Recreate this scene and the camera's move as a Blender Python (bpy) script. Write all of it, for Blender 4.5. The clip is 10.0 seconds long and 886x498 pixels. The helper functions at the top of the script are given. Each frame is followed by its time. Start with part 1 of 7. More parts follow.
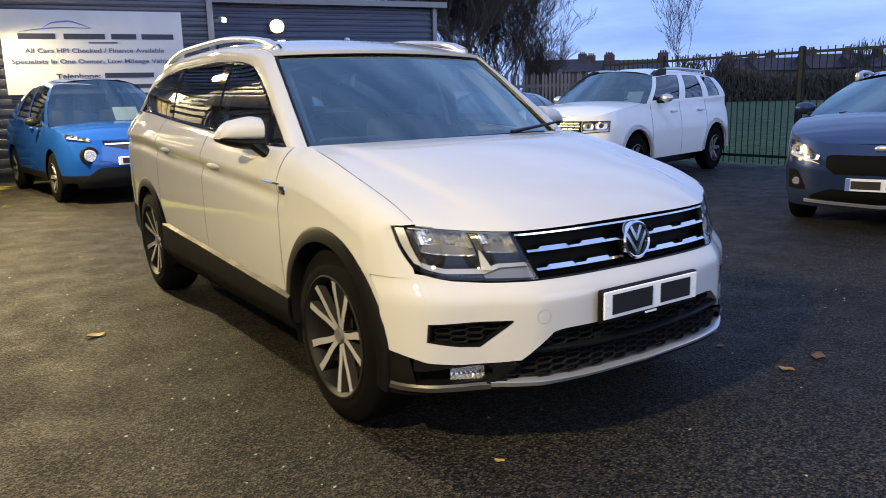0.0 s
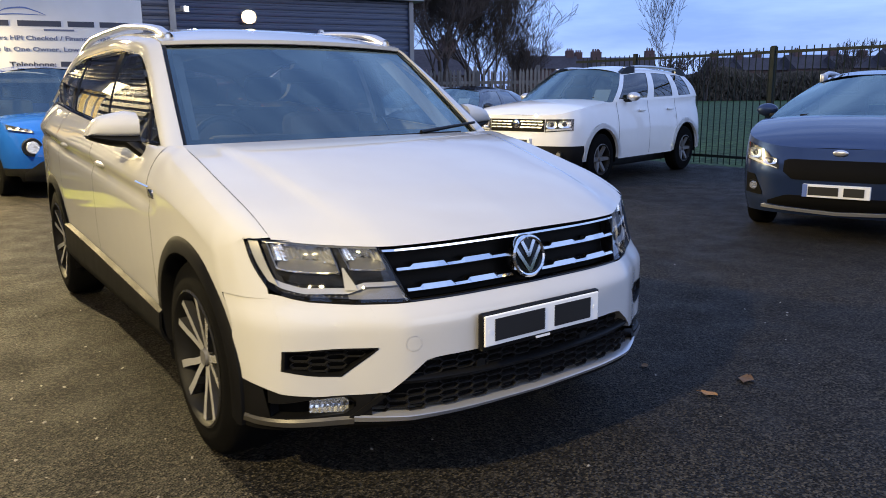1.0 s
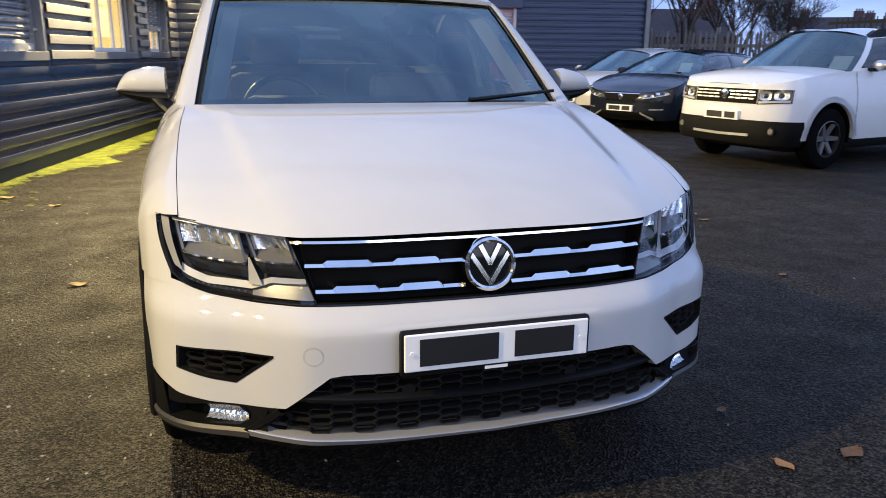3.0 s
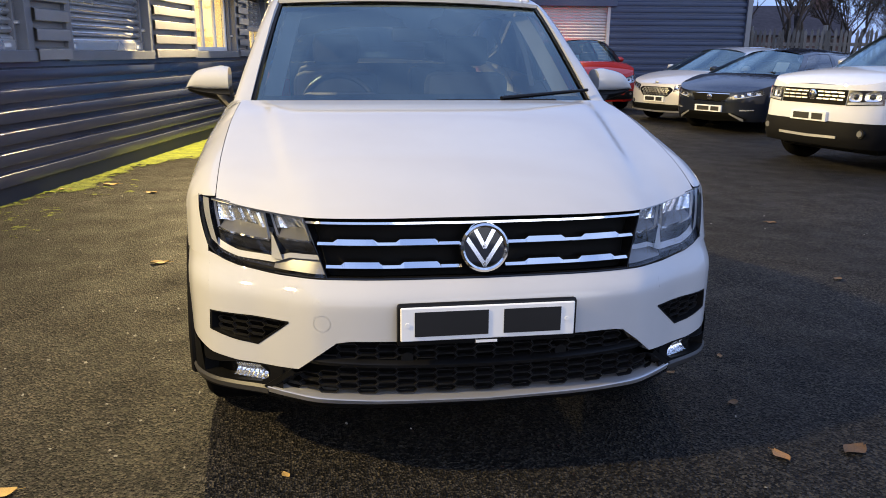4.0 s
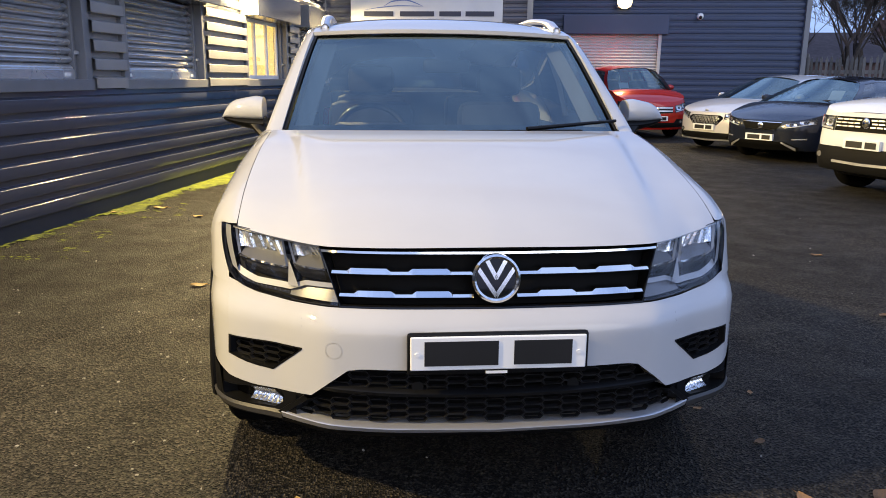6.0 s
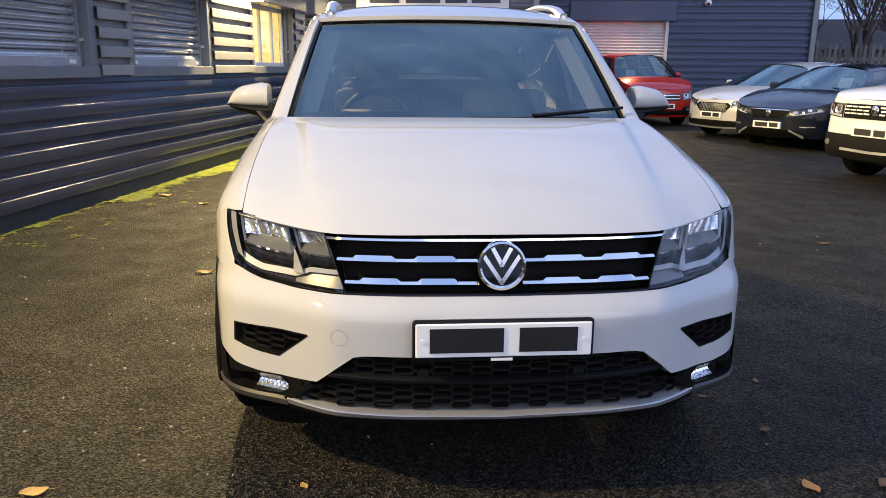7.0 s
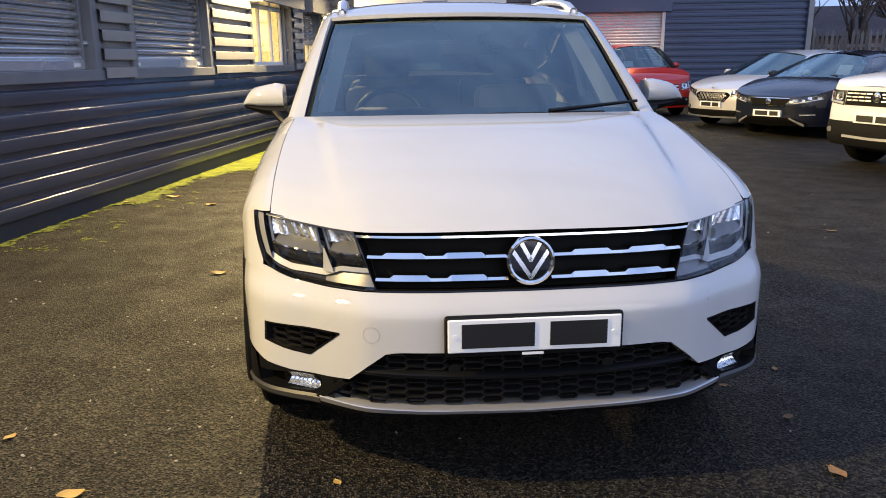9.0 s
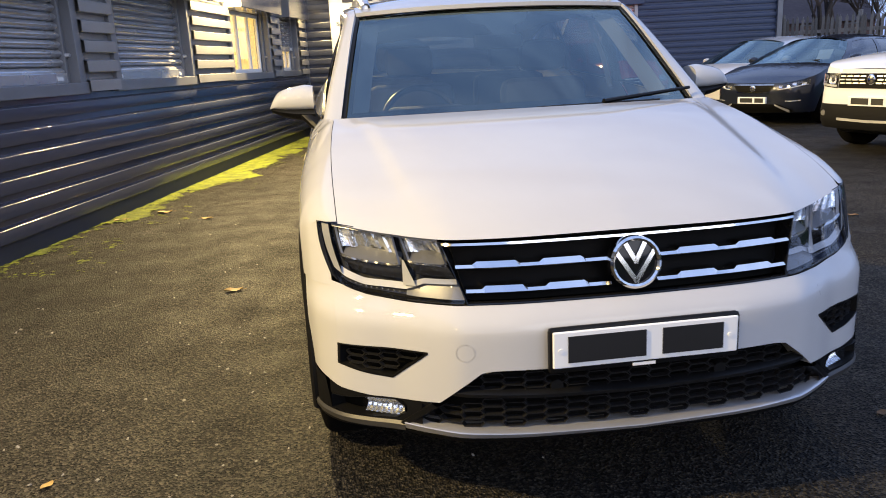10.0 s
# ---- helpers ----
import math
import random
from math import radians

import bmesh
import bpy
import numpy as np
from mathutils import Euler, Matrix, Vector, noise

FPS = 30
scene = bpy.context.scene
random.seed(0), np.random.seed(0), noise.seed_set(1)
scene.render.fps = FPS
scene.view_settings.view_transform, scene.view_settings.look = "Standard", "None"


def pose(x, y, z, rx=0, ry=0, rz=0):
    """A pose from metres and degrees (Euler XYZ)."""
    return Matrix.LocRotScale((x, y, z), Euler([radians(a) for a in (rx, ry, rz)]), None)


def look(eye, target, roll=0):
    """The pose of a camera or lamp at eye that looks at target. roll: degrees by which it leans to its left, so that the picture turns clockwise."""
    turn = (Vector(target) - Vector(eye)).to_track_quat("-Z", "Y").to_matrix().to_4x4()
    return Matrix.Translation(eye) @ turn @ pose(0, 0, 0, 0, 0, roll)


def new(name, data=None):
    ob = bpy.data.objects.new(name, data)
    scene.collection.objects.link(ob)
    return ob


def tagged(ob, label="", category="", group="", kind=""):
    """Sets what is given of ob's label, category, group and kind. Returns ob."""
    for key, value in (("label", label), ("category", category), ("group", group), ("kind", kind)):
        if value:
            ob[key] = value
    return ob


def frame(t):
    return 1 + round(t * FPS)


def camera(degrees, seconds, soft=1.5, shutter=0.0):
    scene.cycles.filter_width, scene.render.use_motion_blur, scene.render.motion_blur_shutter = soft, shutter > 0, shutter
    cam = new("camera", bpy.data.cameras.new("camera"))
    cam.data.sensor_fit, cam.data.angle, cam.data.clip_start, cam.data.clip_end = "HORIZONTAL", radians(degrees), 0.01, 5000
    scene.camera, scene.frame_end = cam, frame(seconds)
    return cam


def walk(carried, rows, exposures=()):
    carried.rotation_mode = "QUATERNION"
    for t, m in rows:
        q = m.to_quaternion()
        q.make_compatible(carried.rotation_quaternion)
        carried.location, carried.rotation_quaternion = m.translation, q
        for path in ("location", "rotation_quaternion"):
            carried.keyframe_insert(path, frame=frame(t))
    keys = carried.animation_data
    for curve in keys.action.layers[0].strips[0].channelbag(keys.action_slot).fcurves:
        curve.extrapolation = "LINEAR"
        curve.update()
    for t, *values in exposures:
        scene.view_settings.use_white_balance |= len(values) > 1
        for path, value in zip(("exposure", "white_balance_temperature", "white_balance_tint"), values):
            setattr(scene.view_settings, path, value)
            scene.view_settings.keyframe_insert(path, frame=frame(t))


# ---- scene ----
cam = camera(61.2, 10.0, 0.9, 0.25)
PATH = [
    (0, (-2.185, -1.81, 1.299), (-1.077, -0.193, 0.905), -1.5),
    (0.5, (-1.94, -1.878, 1.309), (-0.812, -0.273, 0.919), -1.2),
    (1, (-1.683, -1.785, 1.301), (-0.548, -0.189, 0.893), -0.6),
    (1.5, (-1.381, -1.831, 1.302), (-0.316, -0.192, 0.878), -0.3),
    (2, (-1.124, -1.804, 1.293), (-0.165, -0.108, 0.84), 0.4),
    (2.5, (-0.876, -1.703, 1.298), (-0.073, 0.062, 0.809), 1.0),
    (2.7, (-0.787, -1.707, 1.297), (-0.092, 0.102, 0.8), 0.8),
    (3.8, (-0.504, -1.965, 1.313), (-0.155, -0.063, 0.801), 0.6),
    (4, (-0.465, -2.013, 1.313), (-0.154, -0.104, 0.803), 0.6),
    (4.5, (-0.326, -2.026, 1.329), (-0.073, -0.099, 0.857), 0.6),
    (5, (-0.285, -2.012, 1.33), (-0.057, -0.077, 0.881), 0.7),
    (5.5, (-0.346, -2.03, 1.341), (-0.143, -0.089, 0.906), 0.7),
    (6, (-0.356, -2.041, 1.332), (-0.176, -0.1, 0.887), 0.6),
    (7.5, (-0.353, -2.033, 1.327), (-0.189, -0.1, 0.842), 0.6),
    (8, (-0.349, -2.031, 1.325), (-0.182, -0.098, 0.838), 0.4),
    (8.5, (-0.36, -2.035, 1.327), (-0.192, -0.103, 0.838), 0.0),
    (9, (-0.45, -2.05, 1.338), (-0.28, -0.118, 0.849), -0.6),
    (9.5, (-0.6, -2.005, 1.324), (-0.414, -0.075, 0.834), -1.6),
    (10, (-0.766, -1.804, 1.31), (-0.521, 0.12, 0.825), -2.9),
]
EXPOSURE = [(0.0, 0.0, 6600, 8), (2.0, 0.0, 6700, 8), (4.5, 0.10, 7200, 8), (7.5, 0.12, 7350, 8), (10.0, 0.14, 7550, 8)]
walk(cam, [(t, look(eye, target, roll)) for t, eye, target, roll in PATH], EXPOSURE)

# ---- world, sun, exposure ----
world = bpy.data.worlds.new("dusk_sky")
scene.world = world
world.use_nodes = True
wt = world.node_tree
wt.nodes.clear()
w_out = wt.nodes.new("ShaderNodeOutputWorld")
w_bg = wt.nodes.new("ShaderNodeBackground")
w_sky = wt.nodes.new("ShaderNodeTexSky")
w_sky.sky_type = "NISHITA"
w_sky.sun_disc = False
w_sky.sun_elevation, w_sky.sun_rotation = radians(5.0), radians(200)
w_sky.air_density, w_sky.dust_density, w_sky.ozone_density = 1.0, 1.0, 3.0
w_co = wt.nodes.new("ShaderNodeTexCoord")
w_map = wt.nodes.new("ShaderNodeMapping")
w_map.inputs["Scale"].default_value = (1.2, 1.2, 7.0)
w_map.inputs["Rotation"].default_value = (0.06, 0.05, 0.4)
w_noise = wt.nodes.new("ShaderNodeTexNoise")
w_noise.inputs["Scale"].default_value = 2.2
w_noise.inputs["Detail"].default_value = 6.0
w_noise.inputs["Roughness"].default_value = 0.55
w_ramp = wt.nodes.new("ShaderNodeValToRGB")
w_ramp.color_ramp.elements[0].position, w_ramp.color_ramp.elements[1].position = 0.36, 0.66
w_ramp.color_ramp.elements[0].color = (1.9, 3.1, 7.2, 1)
w_ramp.color_ramp.elements[1].color = (3.7, 5.3, 10.2, 1)
w_mix = wt.nodes.new("ShaderNodeMix")
w_mix.data_type = "RGBA"
w_mix.inputs["Factor"].default_value = 0.8
wt.links.new(w_co.outputs["Generated"], w_map.inputs["Vector"])
wt.links.new(w_map.outputs["Vector"], w_noise.inputs["Vector"])
wt.links.new(w_noise.outputs["Fac"], w_ramp.inputs["Fac"])
wt.links.new(w_sky.outputs["Color"], w_mix.inputs["A"])
wt.links.new(w_ramp.outputs["Color"], w_mix.inputs["B"])
w_sep = wt.nodes.new("ShaderNodeSeparateXYZ")
w_grad = wt.nodes.new("ShaderNodeMapRange")
w_grad.inputs["From Min"].default_value, w_grad.inputs["From Max"].default_value = 0.05, 0.8
w_grad.inputs["To Min"].default_value, w_grad.inputs["To Max"].default_value = 1.28, 1.34
w_zen = wt.nodes.new("ShaderNodeMix")
w_zen.data_type, w_zen.blend_type = "RGBA", "MULTIPLY"
w_zen.inputs["Factor"].default_value = 1.0
wt.links.new(w_co.outputs["Generated"], w_sep.inputs["Vector"])
wt.links.new(w_sep.outputs["Z"], w_grad.inputs["Value"])
wt.links.new(w_mix.outputs["Result"], w_zen.inputs["A"])
wt.links.new(w_grad.outputs["Result"], w_zen.inputs["B"])
wt.links.new(w_zen.outputs["Result"], w_bg.inputs["Color"])
w_bg.inputs["Strength"].default_value = 0.132
wt.links.new(w_bg.outputs["Background"], w_out.inputs["Surface"])

sun = new("sun", bpy.data.lights.new("sun", "SUN"))
sun.data.energy, sun.data.angle, sun.data.color = 0.65, radians(40), (0.86, 0.9, 1.0)
sun.matrix_basis = pose(0, 0, 20, 70, 0, 20)


def flood(name, place, target, watts, colour, cone=112, blend=0.75, radius=0.08):
    ob = new(name, bpy.data.lights.new(name, "SPOT"))
    ob.data.energy, ob.data.color, ob.data.shadow_soft_size = watts, colour, radius
    ob.data.spot_size, ob.data.spot_blend = radians(cone), blend
    ob.matrix_basis = look(place, target)
    return ob


def lamp_light(name, place, watts, colour, radius=0.07):
    ob = new(name, bpy.data.lights.new(name, "POINT"))
    ob.data.energy, ob.data.color, ob.data.shadow_soft_size = watts, colour, radius
    ob.location = place
    return ob


# The building's own axes: x out from the long wall, y along it, away from the start of the walk.
YARD = pose(-3.30, 4.10, 0, 0, 0, -11.3)
WARM = (1.0, 0.78, 0.40)
flood("wall_light_glow", YARD @ Vector((0.42, 4.75, 3.2)), YARD @ Vector((2.0, 3.6, 0.0)), 3050, WARM, 166, 0.35)
flood("wall_light_glow", YARD @ Vector((0.42, -4.8, 3.2)), Vector((-1.9, -0.5, 0.0)), 1250, WARM, 150, 0.8)
flood("wall_light_glow", YARD @ Vector((0.42, -9.8, 3.2)), Vector((0.4, -1.2, 0.3)), 220, WARM, 150, 0.5)
flood("wall_light_glow", YARD @ Vector((0.17, 9.6, 2.95)), YARD @ Vector((2.2, 6.5, 0.0)), 900, WARM, 150, 0.6)
flood("wall_light_glow", YARD @ Vector((6.7, 15.98, 3.42)), YARD @ Vector((6.9, 12.4, 0.0)), 560, WARM, 150, 0.6)
lamp_light("spot_glow", YARD @ Vector((4.50, 9.82, 2.86)), 14, (1.0, 0.95, 0.85), 0.04)

# ---- materials ----


def material(name, colour, rough=0.5, metal=0.0, grain=0.0, grain_scale=60.0, stain=0.0, stain_scale=3.0, bump=0.0,
             bump_scale=200.0, coat=0.0, spec=0.5, emit=None, emit_strength=0.0, random_tint=0.0, stretch=None):
    m = bpy.data.materials.new(name)
    m.use_nodes = True
    nt = m.node_tree
    b = nt.nodes["Principled BSDF"]
    b.inputs["Base Color"].default_value = (*colour, 1)
    b.inputs["Roughness"].default_value = rough
    b.inputs["Metallic"].default_value = metal
    b.inputs["Coat Weight"].default_value = coat
    b.inputs["Coat Roughness"].default_value = 0.03
    b.inputs["Specular IOR Level"].default_value = spec
    co = nt.nodes.new("ShaderNodeTexCoord")
    vec = co.outputs["Object"]
    if stretch:
        mp = nt.nodes.new("ShaderNodeMapping")
        mp.inputs["Scale"].default_value = stretch
        nt.links.new(vec, mp.inputs["Vector"])
        vec = mp.outputs["Vector"]
    last = None

    def noise_at(scale, detail):
        n = nt.nodes.new("ShaderNodeTexNoise")
        n.inputs["Scale"].default_value, n.inputs["Detail"].default_value = scale, detail
        nt.links.new(vec, n.inputs["Vector"])
        return n.outputs["Fac"]

    def shade(fac, amount, last):
        r = nt.nodes.new("ShaderNodeMapRange")
        r.inputs["From Min"].default_value, r.inputs["From Max"].default_value = 0.3, 0.7
        r.inputs["To Min"].default_value, r.inputs["To Max"].default_value = 1 - amount, 1 + amount
        nt.links.new(fac, r.inputs["Value"])
        mix = nt.nodes.new("ShaderNodeMix")
        mix.data_type, mix.blend_type = "RGBA", "MULTIPLY"
        mix.inputs["Factor"].default_value = 1.0
        mix.inputs["A"].default_value = (*colour, 1)
        if last:
            nt.links.new(last, mix.inputs["A"])
        nt.links.new(r.outputs["Result"], mix.inputs["B"])
        return mix.outputs["Result"]

    if grain:
        last = shade(noise_at(grain_scale, 4), grain, last)
    if stain:
        f = noise_at(stain_scale, 5)
        last = shade(f, stain, last)
        rr = nt.nodes.new("ShaderNodeMapRange")
        rr.inputs["From Min"].default_value, rr.inputs["From Max"].default_value = 0.3, 0.7
        rr.inputs["To Min"].default_value, rr.inputs["To Max"].default_value = max(0.0, rough - min(0.08, stain * 0.4)), min(1.0, rough + min(0.08, stain * 0.4))
        nt.links.new(f, rr.inputs["Value"])
        nt.links.new(rr.outputs["Result"], b.inputs["Roughness"])
    if random_tint:
        info = nt.nodes.new("ShaderNodeObjectInfo")
        last = shade(info.outputs["Random"], random_tint, last)
    if last:
        nt.links.new(last, b.inputs["Base Color"])
    if bump:
        bp = nt.nodes.new("ShaderNodeBump")
        bp.inputs["Strength"].default_value, bp.inputs["Distance"].default_value = bump, 0.01
        nt.links.new(noise_at(bump_scale, 3), bp.inputs["Height"])
        nt.links.new(bp.outputs["Normal"], b.inputs["Normal"])
    if emit:
        b.inputs["Emission Color"].default_value = (*emit, 1)
        b.inputs["Emission Strength"].default_value = emit_strength
    return m


def glass_material(name, tint, rough=0.0, see=0.05, gloss=(1, 1, 1)):
    """Thin tinted glass: a clear pane with a real reflection."""
    m = bpy.data.materials.new(name)
    m.use_nodes = True
    nt = m.node_tree
    nt.nodes.clear()
    out = nt.nodes.new("ShaderNodeOutputMaterial")
    tr = nt.nodes.new("ShaderNodeBsdfTransparent")
    tr.inputs["Color"].default_value = (*tint, 1)
    gl = nt.nodes.new("ShaderNodeBsdfGlossy")
    gl.inputs["Roughness"].default_value = rough
    gl.inputs["Color"].default_value = (*gloss, 1)
    lw = nt.nodes.new("ShaderNodeLayerWeight")
    lw.inputs["Blend"].default_value = 0.5
    pw = nt.nodes.new("ShaderNodeMath")
    pw.operation, pw.inputs[1].default_value = "POWER", 4.0
    mr = nt.nodes.new("ShaderNodeMapRange")
    mr.inputs["To Min"].default_value, mr.inputs["To Max"].default_value = see, 1.0
    mx = nt.nodes.new("ShaderNodeMixShader")
    nt.links.new(lw.outputs["Facing"], pw.inputs[0])
    nt.links.new(pw.outputs["Value"], mr.inputs["Value"])
    nt.links.new(mr.outputs["Result"], mx.inputs["Fac"])
    nt.links.new(tr.outputs["BSDF"], mx.inputs[1])
    nt.links.new(gl.outputs["BSDF"], mx.inputs[2])
    nt.links.new(mx.outputs["Shader"], out.inputs["Surface"])
    return m


def ground_material(name, dark, light, speck, scale, rough, spec, relief):
    """Asphalt or turf: two-scale mottling, fine stones and relief."""
    m = bpy.data.materials.new(name)
    m.use_nodes = True
    nt = m.node_tree
    b = nt.nodes["Principled BSDF"]
    b.inputs["Specular IOR Level"].default_value = spec
    co = nt.nodes.new("ShaderNodeTexCoord")

    def tex(kind, sc, detail=4):
        n = nt.nodes.new(kind)
        n.inputs["Scale"].default_value = sc
        if kind == "ShaderNodeTexNoise":
            n.inputs["Detail"].default_value = detail
        nt.links.new(co.outputs["Object"], n.inputs["Vector"])
        return n
    big = tex("ShaderNodeTexNoise", 0.45, 6)
    ramp = nt.nodes.new("ShaderNodeValToRGB")
    ramp.color_ramp.elements[0].position, ramp.color_ramp.elements[1].position = 0.35, 0.68
    ramp.color_ramp.elements[0].color, ramp.color_ramp.elements[1].color = (*dark, 1), (*light, 1)
    nt.links.new(big.outputs["Fac"], ramp.inputs["Fac"])
    fine = tex("ShaderNodeTexVoronoi", scale)
    fr = nt.nodes.new("ShaderNodeValToRGB")
    fr.color_ramp.elements[0].position, fr.color_ramp.elements[1].position = 0.0, 1.0
    fr.color_ramp.elements[0].color, fr.color_ramp.elements[1].color = (1 - speck, 1 - speck, 1 - speck, 1), (1 + 2.2 * speck, 1 + 2 * speck, 1 + 1.7 * speck, 1)
    sep = nt.nodes.new("ShaderNodeSeparateColor")
    nt.links.new(fine.outputs["Color"], sep.inputs["Color"])
    pw = nt.nodes.new("ShaderNodeMath")
    pw.operation = "POWER"
    pw.inputs[1].default_value = 2.4
    nt.links.new(sep.outputs["Red"], pw.inputs[0])
    nt.links.new(pw.outputs["Value"], fr.inputs["Fac"])
    mix = nt.nodes.new("ShaderNodeMix")
    mix.data_type, mix.blend_type = "RGBA", "MULTIPLY"
    mix.inputs["Factor"].default_value = 1.0
    nt.links.new(ramp.outputs["Color"], mix.inputs["A"])
    nt.links.new(fr.outputs["Color"], mix.inputs["B"])
    nt.links.new(mix.outputs["Result"], b.inputs["Base Color"])
    mid = tex("ShaderNodeTexNoise", 3.5, 5)
    mr = nt.nodes.new("ShaderNodeMapRange")
    mr.inputs["From Min"].default_value, mr.inputs["From Max"].default_value = 0.3, 0.7
    mr.inputs["To Min"].default_value, mr.inputs["To Max"].default_value = rough - 0.14, rough + 0.1
    nt.links.new(mid.outputs["Fac"], mr.inputs["Value"])
    nt.links.new(mr.outputs["Result"], b.inputs["Roughness"])
    bp = nt.nodes.new("ShaderNodeBump")
    bp.inputs["Strength"].default_value, bp.inputs["Distance"].default_value = 1.0, relief
    nt.links.new(fine.outputs["Distance"], bp.inputs["Height"])
    nt.links.new(bp.outputs["Normal"], b.inputs["Normal"])
    return m


M_ASPHALT = ground_material("asphalt", (0.0165, 0.0155, 0.0138), (0.0345, 0.0320, 0.0274), 1.1, 125.0, 0.70, 0.17, 0.013)
M_TURF = ground_material("turf", (0.030, 0.058, 0.016), (0.050, 0.088, 0.026), 0.4, 9.0, 0.9, 0.2, 0.017)
M_CLAD = material("navy_cladding", (0.058, 0.064, 0.088), 0.17, 0.0, grain=0.04, grain_scale=180, stain=0.03, stain_scale=1.4, spec=0.7)
M_PLINTH = material("navy_base_flashing", (0.030, 0.033, 0.045), 0.55, 0.0, grain=0.06, grain_scale=120, stain=0.12, stain_scale=2.0, spec=0.3)
M_CLAD_FAR = material("blue_cladding", (0.038, 0.058, 0.112), 0.42, 0.0, grain=0.05, grain_scale=180, stain=0.12, stain_scale=1.0)
M_INFILL = material("grey_ribbed_infill", (0.22, 0.22, 0.225), 0.38, 0.1, grain=0.05, grain_scale=150, stain=0.08, stain_scale=2)
M_FRAME = material("grey_frame_steel", (0.17, 0.175, 0.19), 0.4, 0.2, stain=0.08, stain_scale=4)
M_SHUTTER = material("galvanised_shutter", (0.60, 0.60, 0.61), 0.27, 0.75, grain=0.04, grain_scale=90, stain=0.03, stain_scale=1.2)
M_WHITE_PVC = material("white_pvc", (0.74, 0.74, 0.72), 0.35, stain=0.05)
M_BLIND = material("lit_blind", (0.85, 0.62, 0.30), 0.8, grain=0.06, grain_scale=12, emit=(1.0, 0.66, 0.22), emit_strength=1.6)
M_SIGN = material("sign_white", (0.60, 0.60, 0.60), 0.45, stain=0.05, stain_scale=2)
M_SIGN_INK = material("sign_ink", (0.03, 0.035, 0.06), 0.5, stain=0.1)
M_SIGN_BLUE = material("sign_blue", (0.10, 0.16, 0.38), 0.5, stain=0.1)
M_SIGN_GREY = material("sign_grey", (0.10, 0.12, 0.20), 0.5, stain=0.1)
M_MOSS = material("moss", (0.120, 0.142, 0.010), 0.95, grain=0.5, grain_scale=70, stain=0.5, stain_scale=6, bump=1.0, bump_scale=160)
M_TYRE = material("tyre_rubber", (0.0045, 0.0045, 0.0048), 0.9, spec=0.05, grain=0.2, grain_scale=140, stain=0.2, stain_scale=8, bump=0.2)
M_ALLOY = material("silver_alloy", (0.60, 0.60, 0.61), 0.30, 0.9, stain=0.06)
M_ALLOY_CUT = material("machined_alloy", (0.70, 0.70, 0.71), 0.24, 0.6, stain=0.05)
M_ALLOY_DARK = material("dark_alloy", (0.006, 0.006, 0.0065), 0.6, 0.0, spec=0.2, stain=0.1)
M_BLACK = material("black_plastic", (0.0045, 0.0045, 0.0048), 0.45, spec=0.22, grain=0.15, grain_scale=300, stain=0.12, stain_scale=10)
M_GREYPLASTIC = material("grey_black_cladding_plastic", (0.0055, 0.0055, 0.006), 0.6, spec=0.10, grain=0.15, grain_scale=300, stain=0.15, stain_scale=6)
M_GLOSSBLACK = material("gloss_black", (0.006, 0.006, 0.0065), 0.3, spec=0.0, coat=0.8, stain=0.1)
M_CHROME = material("chrome", (0.86, 0.83, 0.78), 0.09, 1.0, stain=0.03)
M_LAMPGREY = material("lamp_silver", (0.40, 0.40, 0.405), 0.38, 0.4, stain=0.05)
M_LAMPDARK = material("lamp_smoked_grey", (0.030, 0.030, 0.032), 0.22, 0.3, stain=0.08)
M_LAMPMID = material("lamp_grey_foot", (0.16, 0.16, 0.165), 0.42, 0.4, stain=0.08)
M_VALANCE = material("grey_valance_plastic", (0.048, 0.046, 0.044), 0.42, 0.1, grain=0.1, grain_scale=200, stain=0.08, stain_scale=8)
M_ROLLER = material("painted_door_laths", (0.46, 0.46, 0.46), 0.5, stain=0.05)
M_DISC = material("brake_disc_iron", (0.03, 0.03, 0.03), 0.55, 0.4, stain=0.2)
M_SATIN = material("satin_silver", (0.58, 0.58, 0.59), 0.34, 0.75, stain=0.08)
M_DARKIN = material("dark_interior", (0.014, 0.014, 0.015), 0.8, stain=0.2)
M_TAN = material("beige_trim", (0.15, 0.155, 0.155), 0.7, stain=0.1)
M_PLATE = material("plate_white", (0.82, 0.82, 0.80), 0.35, stain=0.03)
M_INK = material("plate_ink", (0.012, 0.012, 0.013), 0.4, stain=0.05)
M_LENS = glass_material("lamp_lens", (0.96, 0.97, 0.98), 0.02, 0.05)
M_WIND = glass_material("windscreen_glass", (0.52, 0.60, 0.61), 0.0, 0.145, (0.78, 0.97, 0.97))
M_PRIV = glass_material("privacy_glass", (0.16, 0.17, 0.18), 0.0, 0.07)
M_SIDEGLASS = glass_material("side_glass", (0.36, 0.41, 0.42), 0.0, 0.07)
M_WINGLASS = glass_material("window_glass", (0.9, 0.92, 0.9), 0.0, 0.05)
M_REFLECTOR = material("lamp_reflector", (0.78, 0.79, 0.80), 0.16, 0.8, bump=0.3, bump_scale=60)
# darker copy of black plastic: deep shade inside openings, put into the colour
M_SHADE_BLACK = material("shade_black_plastic", (0.0022, 0.0022, 0.0022), 0.6, spec=0.08, stain=0.1)
M_HONEY = material("honeycomb_plastic", (0.010, 0.010, 0.0105), 0.35, grain=0.1, grain_scale=200)
M_REFLECT_FAR = material("far_lamp_reflector", (0.44, 0.45, 0.47), 0.5, 0.25, bump=0.3, bump_scale=60)
